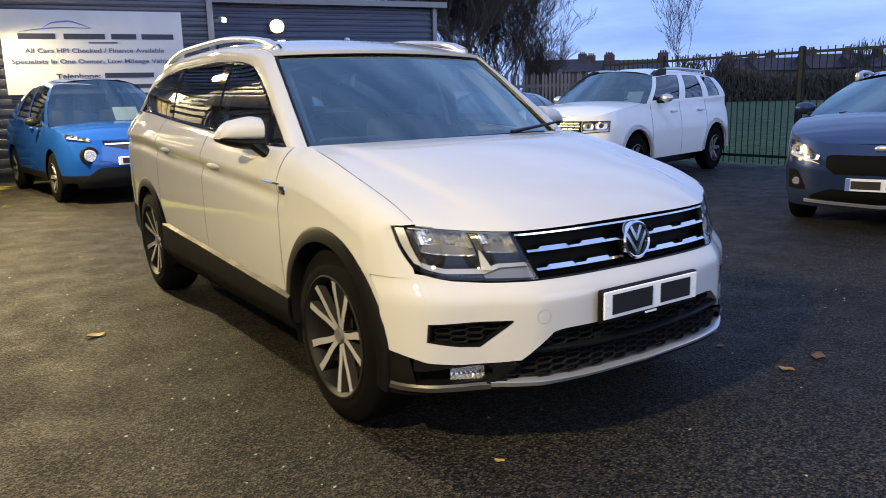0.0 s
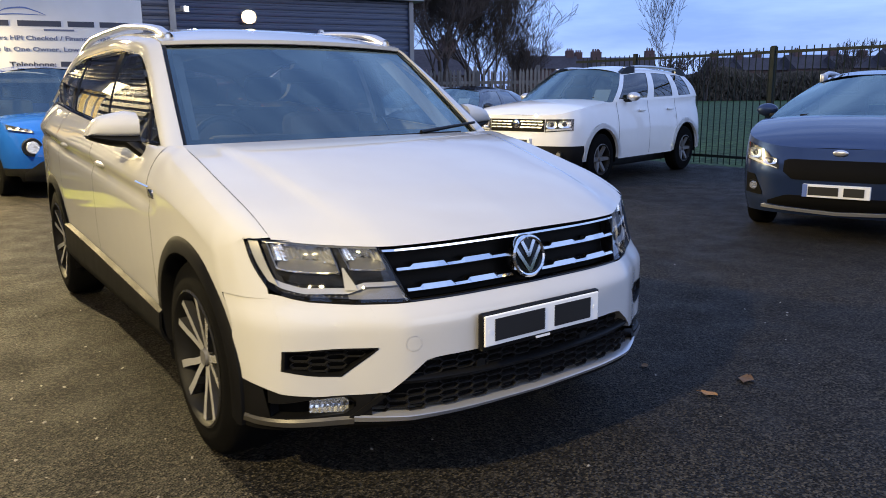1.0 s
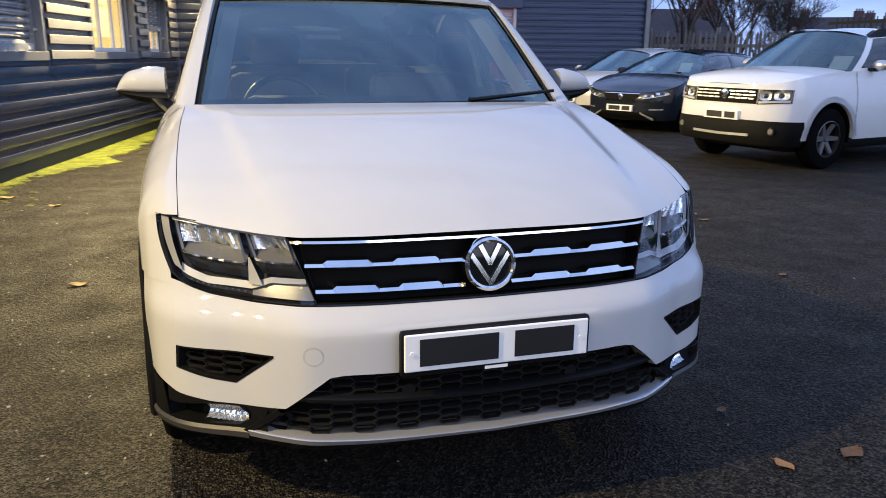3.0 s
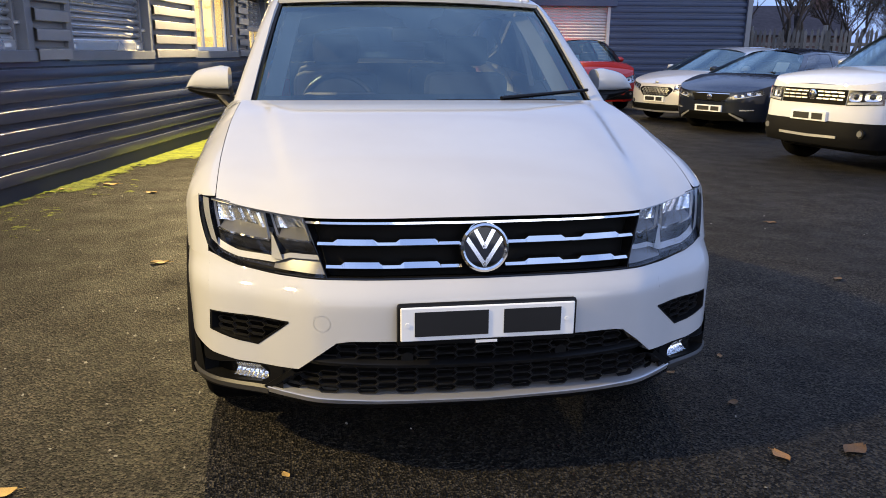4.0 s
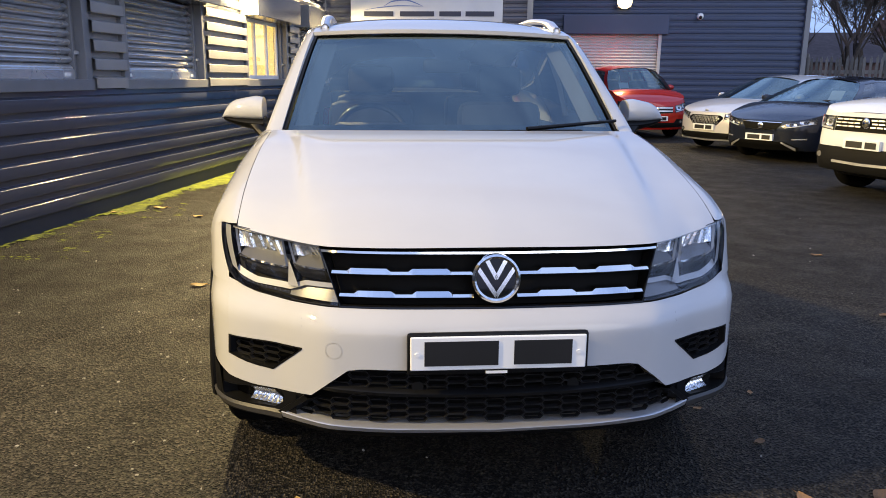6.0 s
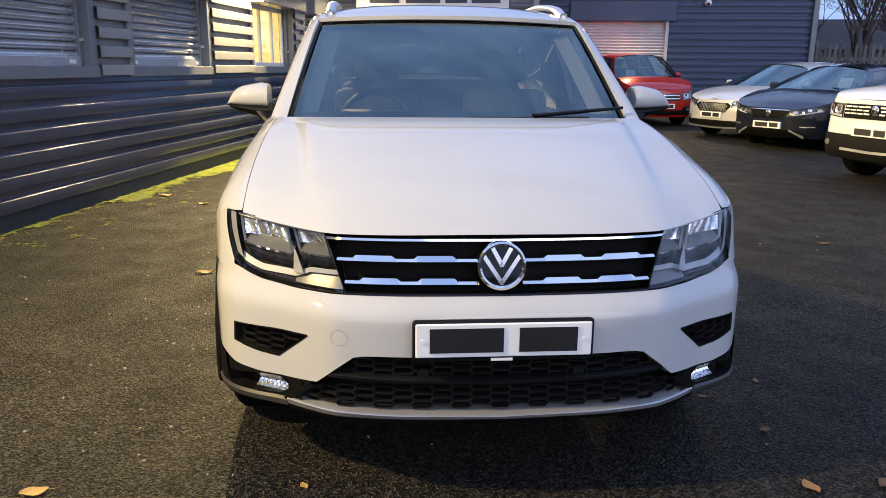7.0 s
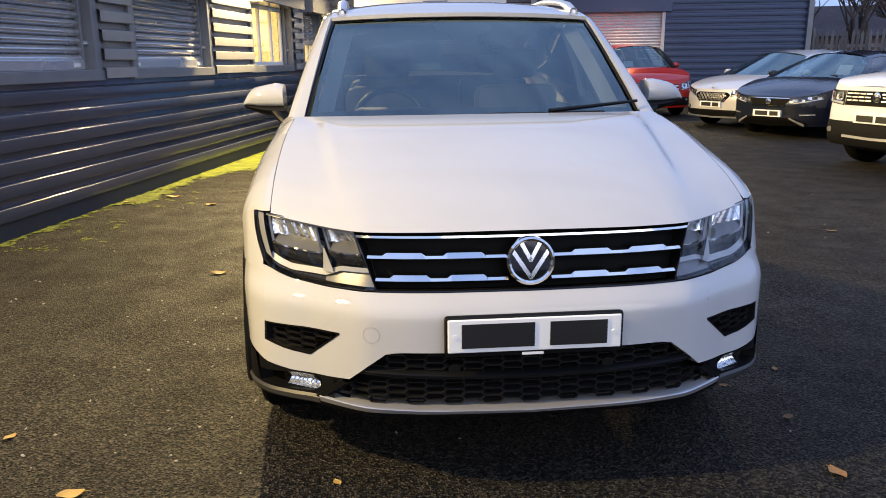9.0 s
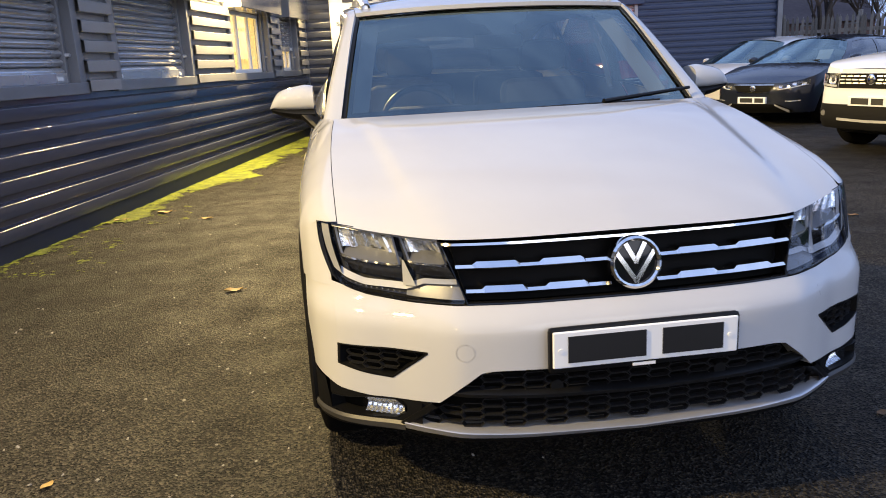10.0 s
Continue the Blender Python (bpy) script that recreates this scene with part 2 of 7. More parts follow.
M_BULB = material("lamp_glow", (1, 0.8, 0.5), 0.5, emit=(1.0, 0.80, 0.44), emit_strength=4.5)
M_LED = material("spot_lamp_glow", (1, 0.95, 0.85), 0.5, emit=(1.0, 0.97, 0.9), emit_strength=6.0)
M_AMBER = material("amber_lens", (0.6, 0.2, 0.02), 0.25, stain=0.05)
M_RED = material("red_lens", (0.45, 0.01, 0.01), 0.2, coat=0.5, stain=0.05)
M_FENCE = material("dark_green_fence_steel", (0.008, 0.013, 0.010), 0.6, 0.0, spec=0.2, stain=0.2, stain_scale=5)
M_PALE_WOOD = material("weathered_fence_timber", (0.135, 0.128, 0.12), 0.85, grain=0.3, grain_scale=20, stain=0.25, stain_scale=2, random_tint=0.25, stretch=(6, 6, 0.6))
M_BARK = material("bark", (0.055, 0.042, 0.035), 0.9, grain=0.3, grain_scale=25, stain=0.2)
M_TWIG = material("twigs", (0.075, 0.055, 0.046), 0.9, stain=0.25, stain_scale=0.8)
M_HEDGE = material("winter_hedge", (0.090, 0.070, 0.050), 0.95, grain=0.5, grain_scale=3, stain=0.35, stain_scale=0.25)
M_HOUSE = material("house_brick", (0.125, 0.078, 0.070), 0.9, spec=0.1, grain=0.15, grain_scale=5, stain=0.2, stain_scale=0.3)
M_SLATE = material("house_slate", (0.075, 0.062, 0.064), 0.9, spec=0.1, grain=0.15, grain_scale=4, stain=0.2, stain_scale=0.4)
M_FAR_FRAME = material("grey_window_paint", (0.14, 0.14, 0.15), 0.6, stain=0.1)
M_LEAF = material("dead_leaf", (0.20, 0.105, 0.04), 0.8, grain=0.3, grain_scale=60, stain=0.3, stain_scale=20, random_tint=0.4)
M_PALE_CHIP = material("pale_grit", (0.22, 0.21, 0.19), 0.8, grain=0.2, grain_scale=90, random_tint=0.35)


def paint(name, colour, metal=0.0, rough=0.32):
    return material(name, colour, 0.5 if metal < 0.1 else rough, metal, grain=0.012, grain_scale=8, coat=1.0, spec=0.0)


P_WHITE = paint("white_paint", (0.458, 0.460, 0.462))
P_WHITE_B = paint("white_paint_plain", (0.72, 0.73, 0.74))
P_BLUE = paint("bright_blue_paint", (0.008, 0.060, 0.30), 0.35)
P_NAVY = paint("dark_blue_paint", (0.020, 0.034, 0.082), 0.45)
P_CHARCOAL = paint("charcoal_paint", (0.016, 0.020, 0.032), 0.4)
P_SILVER = paint("silver_white_paint", (0.62, 0.60, 0.58), 0.3)
P_RED = paint("red_paint", (0.42, 0.018, 0.012), 0.15)

# ---- tools ----


def link(name, bm, mat, parent=None, label="", smooth=False):
    """One bmesh as one mesh object, under a thing or a part if given."""
    bmesh.ops.recalc_face_normals(bm, faces=bm.faces) if len(bm.faces) < 30000 else None
    me = bpy.data.meshes.new(name)
    if smooth:
        for f in bm.faces:
            f.smooth = True
        for e in bm.edges:
            if len(e.link_faces) == 2 and e.calc_face_angle() > 0.7:
                e.smooth = False
    bm.to_mesh(me)
    bm.free()
    for one in (mat if isinstance(mat, (list, tuple)) else [mat]):
        me.materials.append(one)
    ob = new(name, me)
    if parent is not None:
        ob.parent = parent
    if label:
        tagged(ob, label)
    return ob


def part(name, bm, mat, parent, label="", smooth=True):
    return link(name, bm, mat, parent, label, smooth)


def empty(name, m, label, category, group="", kind=""):
    ob = new(name)
    ob.empty_display_size = 0.2
    ob.matrix_basis = m
    return tagged(ob, label, category, group, kind)


def add_box(bm, x0, x1, y0, y1, z0, z1, bevel=0.0, m=None):
    r = bmesh.ops.create_cube(bm, size=1.0)
    t = Matrix.Translation(((x0 + x1) / 2, (y0 + y1) / 2, (z0 + z1) / 2)) @ Matrix.Diagonal((abs(x1 - x0), abs(y1 - y0), abs(z1 - z0), 1))
    bmesh.ops.transform(bm, matrix=(m @ t) if m else t, verts=r["verts"])
    if bevel:
        edges = {e for v in r["verts"] for e in v.link_edges}
        bmesh.ops.bevel(bm, geom=list(edges), offset=bevel, segments=2, affect="EDGES", profile=0.5)
    return bm


def box(x0, x1, y0, y1, z0, z1, bevel=0.0, m=None):
    return add_box(bmesh.new(), x0, x1, y0, y1, z0, z1, bevel, m)


def add_rod(bm, a, b, r0, r1=None, sides=8):
    a, b = Vector(a), Vector(b)
    d = b - a
    res = bmesh.ops.create_cone(bm, cap_ends=True, segments=sides, radius1=r0, radius2=r0 if r1 is None else r1, depth=d.length)
    bmesh.ops.transform(bm, matrix=Matrix.Translation((a + b) / 2) @ d.to_track_quat("Z", "Y").to_matrix().to_4x4(), verts=res["verts"])
    return bm


def rod(a, b, r0, r1=None, sides=8):
    return add_rod(bmesh.new(), a, b, r0, r1, sides)


def curve_at(keys, t):
    """Piecewise cubic through (t, value) keys, flat beyond the ends."""
    if t <= keys[0][0]:
        return keys[0][1]
    if t >= keys[-1][0]:
        return keys[-1][1]
    for i in range(len(keys) - 1):
        (a, p), (b, q) = keys[i], keys[i + 1]
        if a <= t <= b:
            s = (q - p) / (b - a)
            l = (p - keys[i - 1][1]) / (a - keys[i - 1][0]) if i else s
            r = (keys[i + 2][1] - q) / (keys[i + 2][0] - b) if i + 2 < len(keys) else s
            m0 = 0.0 if l * s <= 0 else 2 * l * s / (l + s)
            m1 = 0.0 if r * s <= 0 else 2 * r * s / (r + s)
            h = b - a
            k = (t - a) / h
            return (2 * k**3 - 3 * k**2 + 1) * p + (k**3 - 2 * k**2 + k) * h * m0 + (3 * k**2 - 2 * k**3) * q + (k**3 - k**2) * h * m1
    return keys[-1][1]


def line_at(keys, t):
    """Straight lines through (t, value) keys."""
    if t <= keys[0][0]:
        return keys[0][1]
    for (a, p), (b, q) in zip(keys, keys[1:]):
        if t <= b:
            return p + (q - p) * (t - a) / max(b - a, 1e-9)
    return keys[-1][1]


def add_grid(bm, rows, flip=False, close=False):
    """A sheet of quads through rows of points."""
    vs = [[bm.verts.new(p) for p in row] for row in rows]
    for a, b in zip(vs, vs[1:]):
        n = len(a)
        for i in range(n if close else n - 1):
            j = (i + 1) % n
            q = [a[i], a[j], b[j], b[i]]
            if flip:
                q.reverse()
            try:
                bm.faces.new(q)
            except ValueError:
                pass
    return bm


def grid(rows, mirror=False, thick=0.0, merge=0.0005):
    bm = add_grid(bmesh.new(), rows)
    if mirror:
        add_grid(bm, [[(-p[0], p[1], p[2]) for p in row] for row in rows], flip=True)
    if merge:
        bmesh.ops.remove_doubles(bm, verts=bm.verts, dist=merge)
    bmesh.ops.recalc_face_normals(bm, faces=bm.faces)
    if thick:
        bmesh.ops.solidify(bm, geom=bm.faces[:], thickness=thick)
    return bm


def lerp(a, b, k):
    return a + (b - a) * k


def steps(a, b, n):
    return [a + (b - a) * i / n for i in range(n + 1)]


def text_mesh(name, words, height, m, mat, parent, align="LEFT", width=None, depth=0.004):
    """Lettering in the built-in font as a thin solid mesh; m places its origin, x along the line, y up."""
    cu = bpy.data.curves.new(name, "FONT")
    cu.body, cu.size, cu.extrude, cu.align_x = words, height / 0.72, depth / 2, align
    cu.offset = height * 0.03
    ob = bpy.data.objects.new(name, cu)
    scene.collection.objects.link(ob)
    me = bpy.data.meshes.new_from_object(ob.evaluated_get(bpy.context.evaluated_depsgraph_get()))
    bpy.data.objects.remove(ob)
    bpy.data.curves.remove(cu)
    if width:
        xs = [v.co.x for v in me.vertices]
        k = width / (max(xs) - min(xs))
        for v in me.vertices:
            v.co.x *= k
    me.transform(m)
    me.materials.clear()
    me.materials.append(mat)
    out = new(name, me)
    out.parent = parent
    return tagged(out, kind="stuff")

# ---- ground, field, buildings ----


def flat(name, x0, x1, y0, y1, z, mat, n=1, label="", category="", m=None):
    rows = [[(x, y, z) for x in steps(x0, x1, n)] for y in steps(y0, y1, n)]
    ob = link(name, grid(rows), mat)
    if m:
        ob.matrix_basis = m
    return tagged(ob, label, category, kind="structure")


flat("ground", -900, 900, -900, 900, -0.03, M_TURF, 8, "wide green playing field turf reaching to the horizon", "ground")
flat("pavement", -30, 10.25, -32, 34, 0.0, M_ASPHALT, 6, "damp dark asphalt yard with fine pale stones", "asphalt", pose(0, 0, 0, 0, 0, 3.5))

RIB, RIB_FOOT = 0.174, 0.258


def cladding(y0, y1, z0, z1, depth=0.03):
    """Horizontal ribbed steel sheet in the plane x = 0, facing +x, from y0 to y1."""
    prof = [(0.0, z0)]
    k = math.floor((z0 - RIB_FOOT) / RIB)
    while RIB_FOOT + k * RIB < z1 + RIB:
        z = RIB_FOOT + k * RIB
        for dz, dx in ((-0.108, 0.0), (-0.104, depth * 0.94), (-0.099, depth), *((-0.009 + 0.008 * math.sin(radians(q)), depth - 0.008 * (1 - math.cos(radians(q)))) for q in (0, 14, 28, 42, 56, 70, 82)), (0.014, 0.0)):
            if z0 < z + dz < z1:
                prof.append((dx, z + dz))
        k += 1
    prof.append((0.0, z1))
    return [[(x, y, z) for x, z in prof] for y in (y0, y1)]


def wall(name, m, pieces, mat, label, thick=0.18, depth=0.03):
    bm = bmesh.new()
    for y0, y1, z0, z1 in pieces:
        add_grid(bm, cladding(y0, y1, z0, z1, depth))
        add_box(bm, -thick, -0.002, y0, y1, z0, z1)
    ob = link(name, bm, mat, smooth=True)
    ob.matrix_basis = m
    return tagged(ob, label, "wall", kind="structure")


# openings along the long wall: (start, end)
BAYS = [(-8.35, -6.35), (-5.55, -3.6), (-2.95, -1.05), (-0.62, 1.40), (1.98, 4.02), (5.42, 7.46), (8.02, 9.36)]
SILL, HEAD, TOP = 1.20, 2.22, 4.0
pieces = [(-14, 10.0, 0.145, SILL), (-14, 10.0, HEAD, TOP)]
edge = -14
infill = []
for a, b in BAYS:
    infill.append((edge, a, SILL, HEAD))
    edge = b
infill.append((edge, 10.0, SILL, HEAD))
wall("wall_infill", YARD, infill, M_INFILL, "pale grey ribbed steel panels between the window bays", depth=0.075)
long_wall = wall("wall_west", YARD, pieces, M_CLAD, "dark navy ribbed steel cladding of the long wall", depth=0.042)
plinth = link("plinth", box(-0.18, 0.012, -14, 10.0, -0.05, 0.150), M_PLINTH)
plinth.matrix_basis = YARD
tagged(plinth, "plain dark navy base flashing under the cladding", "plinth", kind="structure")


def shutter_bay(y0, y1, lit=0.0, box_white=False, closed=1.0):
    """Window bay: steel surround, shutter housing above, roller shutter or lit window inside."""
    thing = empty("window_bay", YARD @ Matrix.Translation((0, y0, 0)), "grey steel window surround with a %s" % (
        "closed galvanised roller shutter" if closed > 0.9 else "raised shutter over a lit window with a cream blind" if closed < 0.3 else
        "half-lowered roller shutter over a lit window"), "window", kind="structure")
    w = y1 - y0
    for name, b in (("jamb", (-0.16, 0.045, 0, 0.10, SILL, HEAD)), ("jamb", (-0.16, 0.045, w - 0.10, w, SILL, HEAD)),
                    ("window_sill", (-0.16, 0.055, -0.03, w + 0.03, SILL - 0.015, SILL + 0.085)),
                    ("guide_rail", (-0.10, -0.045, 0.10, 0.145, SILL + 0.085, HEAD)), ("guide_rail", (-0.10, -0.045, w - 0.145, w - 0.10, SILL + 0.085, HEAD))):
        part(name, box(*b, 0.006), M_FRAME, thing, smooth=False)
    hb = box(-0.05, 0.27, -0.04, w + 0.02, HEAD - 0.04, HEAD + 0.34, 0.012)
    part("shutter_housing", hb, M_CLAD, thing, "navy shutter housing box", smooth=False)
    part("end_plate", box(-0.01, 0.268, -0.052, -0.0405, HEAD - 0.036, HEAD + 0.336), M_WHITE_PVC if box_white else M_FRAME, thing, smooth=False)
    lo, hi = SILL + 0.085, HEAD - 0.03
    bottom = lo + (hi - lo) * (1 - closed)
    if closed > 0.05:
        z = hi
        lath = bmesh.new()
        rows = []
        while z > bottom + 0.09:
            for k in range(7):
                a = math.pi * k / 6
                rows.append((-0.100 + 0.036 * math.sin(a), z - 0.066 * (k / 6)))
            rows.append((-0.135, z - 0.0715))
            z -= 0.077
        add_grid(lath, [[(x, y, zz) for x, zz in rows] for y in (0.12, w - 0.12)])
        part("shutter_curtain", lath, M_SHUTTER, thing, "ridged galvanised shutter laths")
        part("bottom_bar", box(-0.10, -0.05, 0.14, w - 0.14, bottom, bottom + 0.09, 0.006), M_SHUTTER, thing, "grey steel bottom bar", smooth=False)
        part("lock_plate", box(-0.05, -0.042, 0.22, 0.30, bottom + 0.025, bottom + 0.06), M_WHITE_PVC, thing, smooth=False)
        part("lock_plate", box(-0.05, -0.042, w - 0.30, w - 0.22, bottom + 0.025, bottom + 0.06), M_WHITE_PVC, thing, smooth=False)
    part("shutter_lock", rod((-0.045, w - 0.12, lo + 0.24), (-0.01, w - 0.12, lo + 0.24), 0.02, 0.016, 10), M_SATIN, thing)
    if lit:
        fr = bmesh.new()
        for y in (0.145, 0.16 + (w - 0.32) * 0.36, 0.16 + (w - 0.32) * 0.68, w - 0.205):
            add_box(fr, -0.15, -0.105, y, y + 0.06, lo, hi, 0.006)
        for z in (lo, hi - 0.06):
            add_box(fr, -0.149, -0.106, 0.145, w - 0.145, z, z + 0.06, 0.006)
        part("window_frame", fr, M_WHITE_PVC, thing, "white plastic window frame", smooth=False)
        part("pane", box(-0.13, -0.126, 0.15, w - 0.15, lo, hi), M_WINGLASS, thing, smooth=False).visible_shadow = False
        n = 11
        for i in range(n):
            y = 0.16 + (w - 0.32) * i / n
            part("blind_slat", box(-0.172, -0.166, y, y + (w - 0.32) / n - 0.012, lo, hi), M_BLIND, thing, smooth=False)
    part("reveal_back", box(-0.20, -0.176, 0, w, SILL, HEAD), M_DARKIN, thing, smooth=False)
    return thing


for i, (a, b) in enumerate(BAYS):
    shutter_bay(a, b, lit=1.0 if i >= 5 else 0.0, box_white=(i == 5), closed=0.0 if i == 5 else 0.62 if i == 6 else 1.0)

# the block that carries the sign, and the recessed wall with the roller door
FACE = YARD @ pose(0, 10.0, 0, 0, 0, -90)          # local x: towards the viewer, y: to the right
wall("wall_north", FACE, [(0.0, 4.14, 0.145, TOP)], M_CLAD, "dark navy ribbed steel wall behind the sign")
BACK = YARD @ pose(0, 16.5, 0, 0, 0, -90)
DOOR = (5.20, 7.78, 2.62)
for recess_name, piece in (("wall_north_recess", (4.14, DOOR[0], 0.0, TOP)), ("wall_north_lintel", (DOOR[0], DOOR[1], DOOR[2] + 0.02, TOP)), ("wall_north_far", (DOOR[1], 11.55, 0.0, TOP))):
    wall(recess_name, BACK, [piece], M_CLAD_FAR, "blue ribbed steel wall beside the roller door")
wall("wall_east_return", YARD @ pose(4.14, 10.0, 0, 0, 0, 0), [(0.0, 6.5, 0.0, TOP)], M_CLAD, "dark navy ribbed steel side wall of the sign block")
wall("wall_east_end", YARD @ pose(11.55, 16.5, 0, 0, 0, 0), [(0.0, 9.0, 0.0, TOP)], M_CLAD_FAR, "blue ribbed steel end wall of the far unit")
tr = bmesh.new()
add_box(tr, 4.08, 4.19, 9.90, 10.02, 0, TOP)
add_box(tr, 11.49, 11.62, 16.38, 16.52, 0, TOP)
add_box(tr, -0.2, 0.06, 9.94, 10.02, 0, TOP)
t = link("trim", tr, M_FRAME)
t.matrix_basis = YARD
tagged(t, "grey steel corner flashings on the wall ends", "trim", kind="structure")
pl2 = link("plinth_north", box(-0.18, 0.012, 0.0, 4.08, -0.05, 0.150), M_PLINTH)
pl2.matrix_basis = FACE
tagged(pl2, "plain dark navy base flashing under the sign wall", "plinth", kind="structure")
rf = bmesh.new()
add_box(rf, -14, 0.35, -14, 10.3, TOP, TOP + 0.16)
add_box(rf, 0.35, 4.4, 9.7, 10.3, TOP, TOP + 0.16)
add_box(rf, -6, 4.4, 10.3, 26, TOP, TOP + 0.16)
add_box(rf, 4.4, 11.9, 16.2, 26, TOP, TOP + 0.16)
roof = link("roof", rf, M_FRAME)
roof.matrix_basis = YARD
tagged(roof, "flat grey steel roof edge over the units", "roof", kind="structure")


def roller_door():
    thing = empty("door_1", BACK, "closed pale grey roller shutter door with a navy housing", "roller door", kind="structure")
    y0, y1, z1 = DOOR
    rows = []
    z = 0.0
    while z < z1 + 0.05:
        for k in range(6):
            rows.append((-0.075 + 0.026 * math.sin(math.pi * k / 5), z + 0.072 * k / 5))
        z += 0.08
    part("shutter_curtain", grid([[(x, y, zz) for x, zz in rows] for y in (y0 + 0.05, y1 - 0.05)]), M_ROLLER, thing, "pale grey door laths")
    part("door_frame", box(-0.12, 0.03, y0, y0 + 0.09, 0, z1, 0.006), M_ROLLER, thing, smooth=False)
    part("door_frame", box(-0.12, 0.03, y1 - 0.09, y1, 0, z1, 0.006), M_ROLLER, thing, smooth=False)
    part("door_housing", box(-0.03, 0.12, y0 - 0.12, y1 + 0.16, z1 - 0.06, z1 + 0.46, 0.015), M_CLAD_FAR, thing, "navy shutter housing box", smooth=False)
    return thing


roller_door()


def flood_light(place, label, mat=M_BULB, size=0.28, turn=0.0, arm=0.27, bulb=False):
    """Bulkhead floodlight: cast body, lens and bracket, facing local -y before the turn."""
    thing = empty("wall_light", place @ pose(0, 0, 0, 0, 0, turn), label, "wall light")
    part("body", box(-size / 2, size / 2, 0.04, 0.13, -size * 0.4, size * 0.4, 0.02), M_FRAME, thing)
    if bulb:
        b = bmesh.new()
        bmesh.ops.create_uvsphere(b, u_segments=24, v_segments=12, radius=1, matrix=Matrix.Translation((0, 0.03, 0)) @ Matrix.Diagonal((size * 0.5, 0.11, size * 0.46, 1)))
        part("lens", b, mat, thing, "round glowing lamp lens")
    else:
        part("lens", box(-size * 0.44, size * 0.44, 0.012, 0.045, -size * 0.34, size * 0.34, 0.012), mat, thing, "glowing lamp lens")
    part("bracket", box(-0.03, 0.03, 0.12, arm, -0.05, 0.02, 0.006), M_FRAME, thing, smooth=False)
    return thing


flood_light(YARD @ Matrix.Translation((0.38, 4.75, 3.2)), "warm glowing floodlight on the navy cladding", turn=90, arm=0.40)
for u in (-9.8, -4.8):
    flood_light(YARD @ Matrix.Translation((0.38, u, 3.2)), "warm glowing floodlight on the navy cladding", turn=90, arm=0.40)
flood_light(YARD @ Matrix.Translation((0.13, 9.6, 2.95)), "warm glowing floodlight by the inner corner", turn=90)
flood_light(YARD @ Matrix.Translation((6.7, 16.25, 3.4)), "warm glowing bulkhead lamp above the roller door", size=0.40, bulb=True)
flood_light(YARD @ Matrix.Translation((4.42, 9.93, 2.90)), "small white spot lamp on a bracket", M_LED, 0.14, turn=55)


def sign_board():
    w0, w1, z0, z1 = 0.57, 3.60, 1.55, 3.02
    thing = empty("sign_board", FACE @ Matrix.Translation((0.05, w0, z0)), "large white sign board with dark blue lettering on the navy wall", "sign")
    w, h = w1 - w0, z1 - z0
    part("panel", box(0, 0.02, 0, w, 0, h, 0.004), M_SIGN, thing, smooth=False)
    up = Matrix(((0, 0, 1, 0.024), (1, 0, 0, 0), (0, 1, 0, 0), (0, 0, 0, 1)))   # text x -> y, text y -> z

    def at(x, z):
        return Matrix.Translation((0, x, z)) @ up
    # trading name as plain bars, one for each word
    for a, b in ((0.09, 0.29), (0.335, 0.565), (0.60, 0.745), (0.775, 0.965)):
        part("name_bar", box(0.021, 0.026, a * 0.98 * w, b * 0.98 * w, h - 0.50, h - 0.405), M_SIGN_INK, thing, smooth=False)
    part("name_bar", box(0.021, 0.026, w * 0.46, w * 0.62, h - 0.575, h - 0.545), M_SIGN_GREY, thing, smooth=False)
    # the swept car outline above
    for pts, r in (([(0.10, 0.375), (0.2, 0.33), (0.33, 0.30), (0.48, 0.31)], 0.010), ([(0.22, 0.31), (0.28, 0.215), (0.36, 0.19), (0.43, 0.245), (0.48, 0.31)], 0.014)):
        b = bmesh.new()
        keys = [(x * w, h - z) for x, z in pts]
        rows = []
        for i in range(25):
            x = lerp(keys[0][0], keys[-1][0], i / 24)
            z = curve_at(keys, x)
            t = r * math.sin(math.pi * (0.08 + 0.84 * i / 24))
            rows.append([(0.0245, x, z - t), (0.0245, x, z + t)])
        add_grid(b, rows)
        part("car_outline", b, M_SIGN_BLUE, thing, smooth=False)
    text_mesh("lettering", "All Cars HPI Checked / Finance Available", 0.075, at(w * 0.5, h - 0.735), M_SIGN_GREY, thing, "CENTER", w * 0.77)
    text_mesh("lettering", "Specialists In One Owner, Low Mileage Vehicles", 0.075, at(w * 0.5, h - 0.925), M_SIGN_GREY, thing, "CENTER", w * 0.92)
    text_mesh("lettering", "Telephone:", 0.085, at(w * 0.265, h - 1.19), M_SIGN_INK, thing, "LEFT", w * 0.24)
    part("number_bar", box(0.021, 0.026, w * 0.53, w * 0.81, h - 1.19, h - 1.10), M_SIGN_INK, thing, smooth=False)
    part("address_bar", box(0.021, 0.026, w * 0.17, w * 0.86, h - 1.38, h - 1.31), M_SIGN_INK, thing, smooth=False)
    return thing


sign_board()


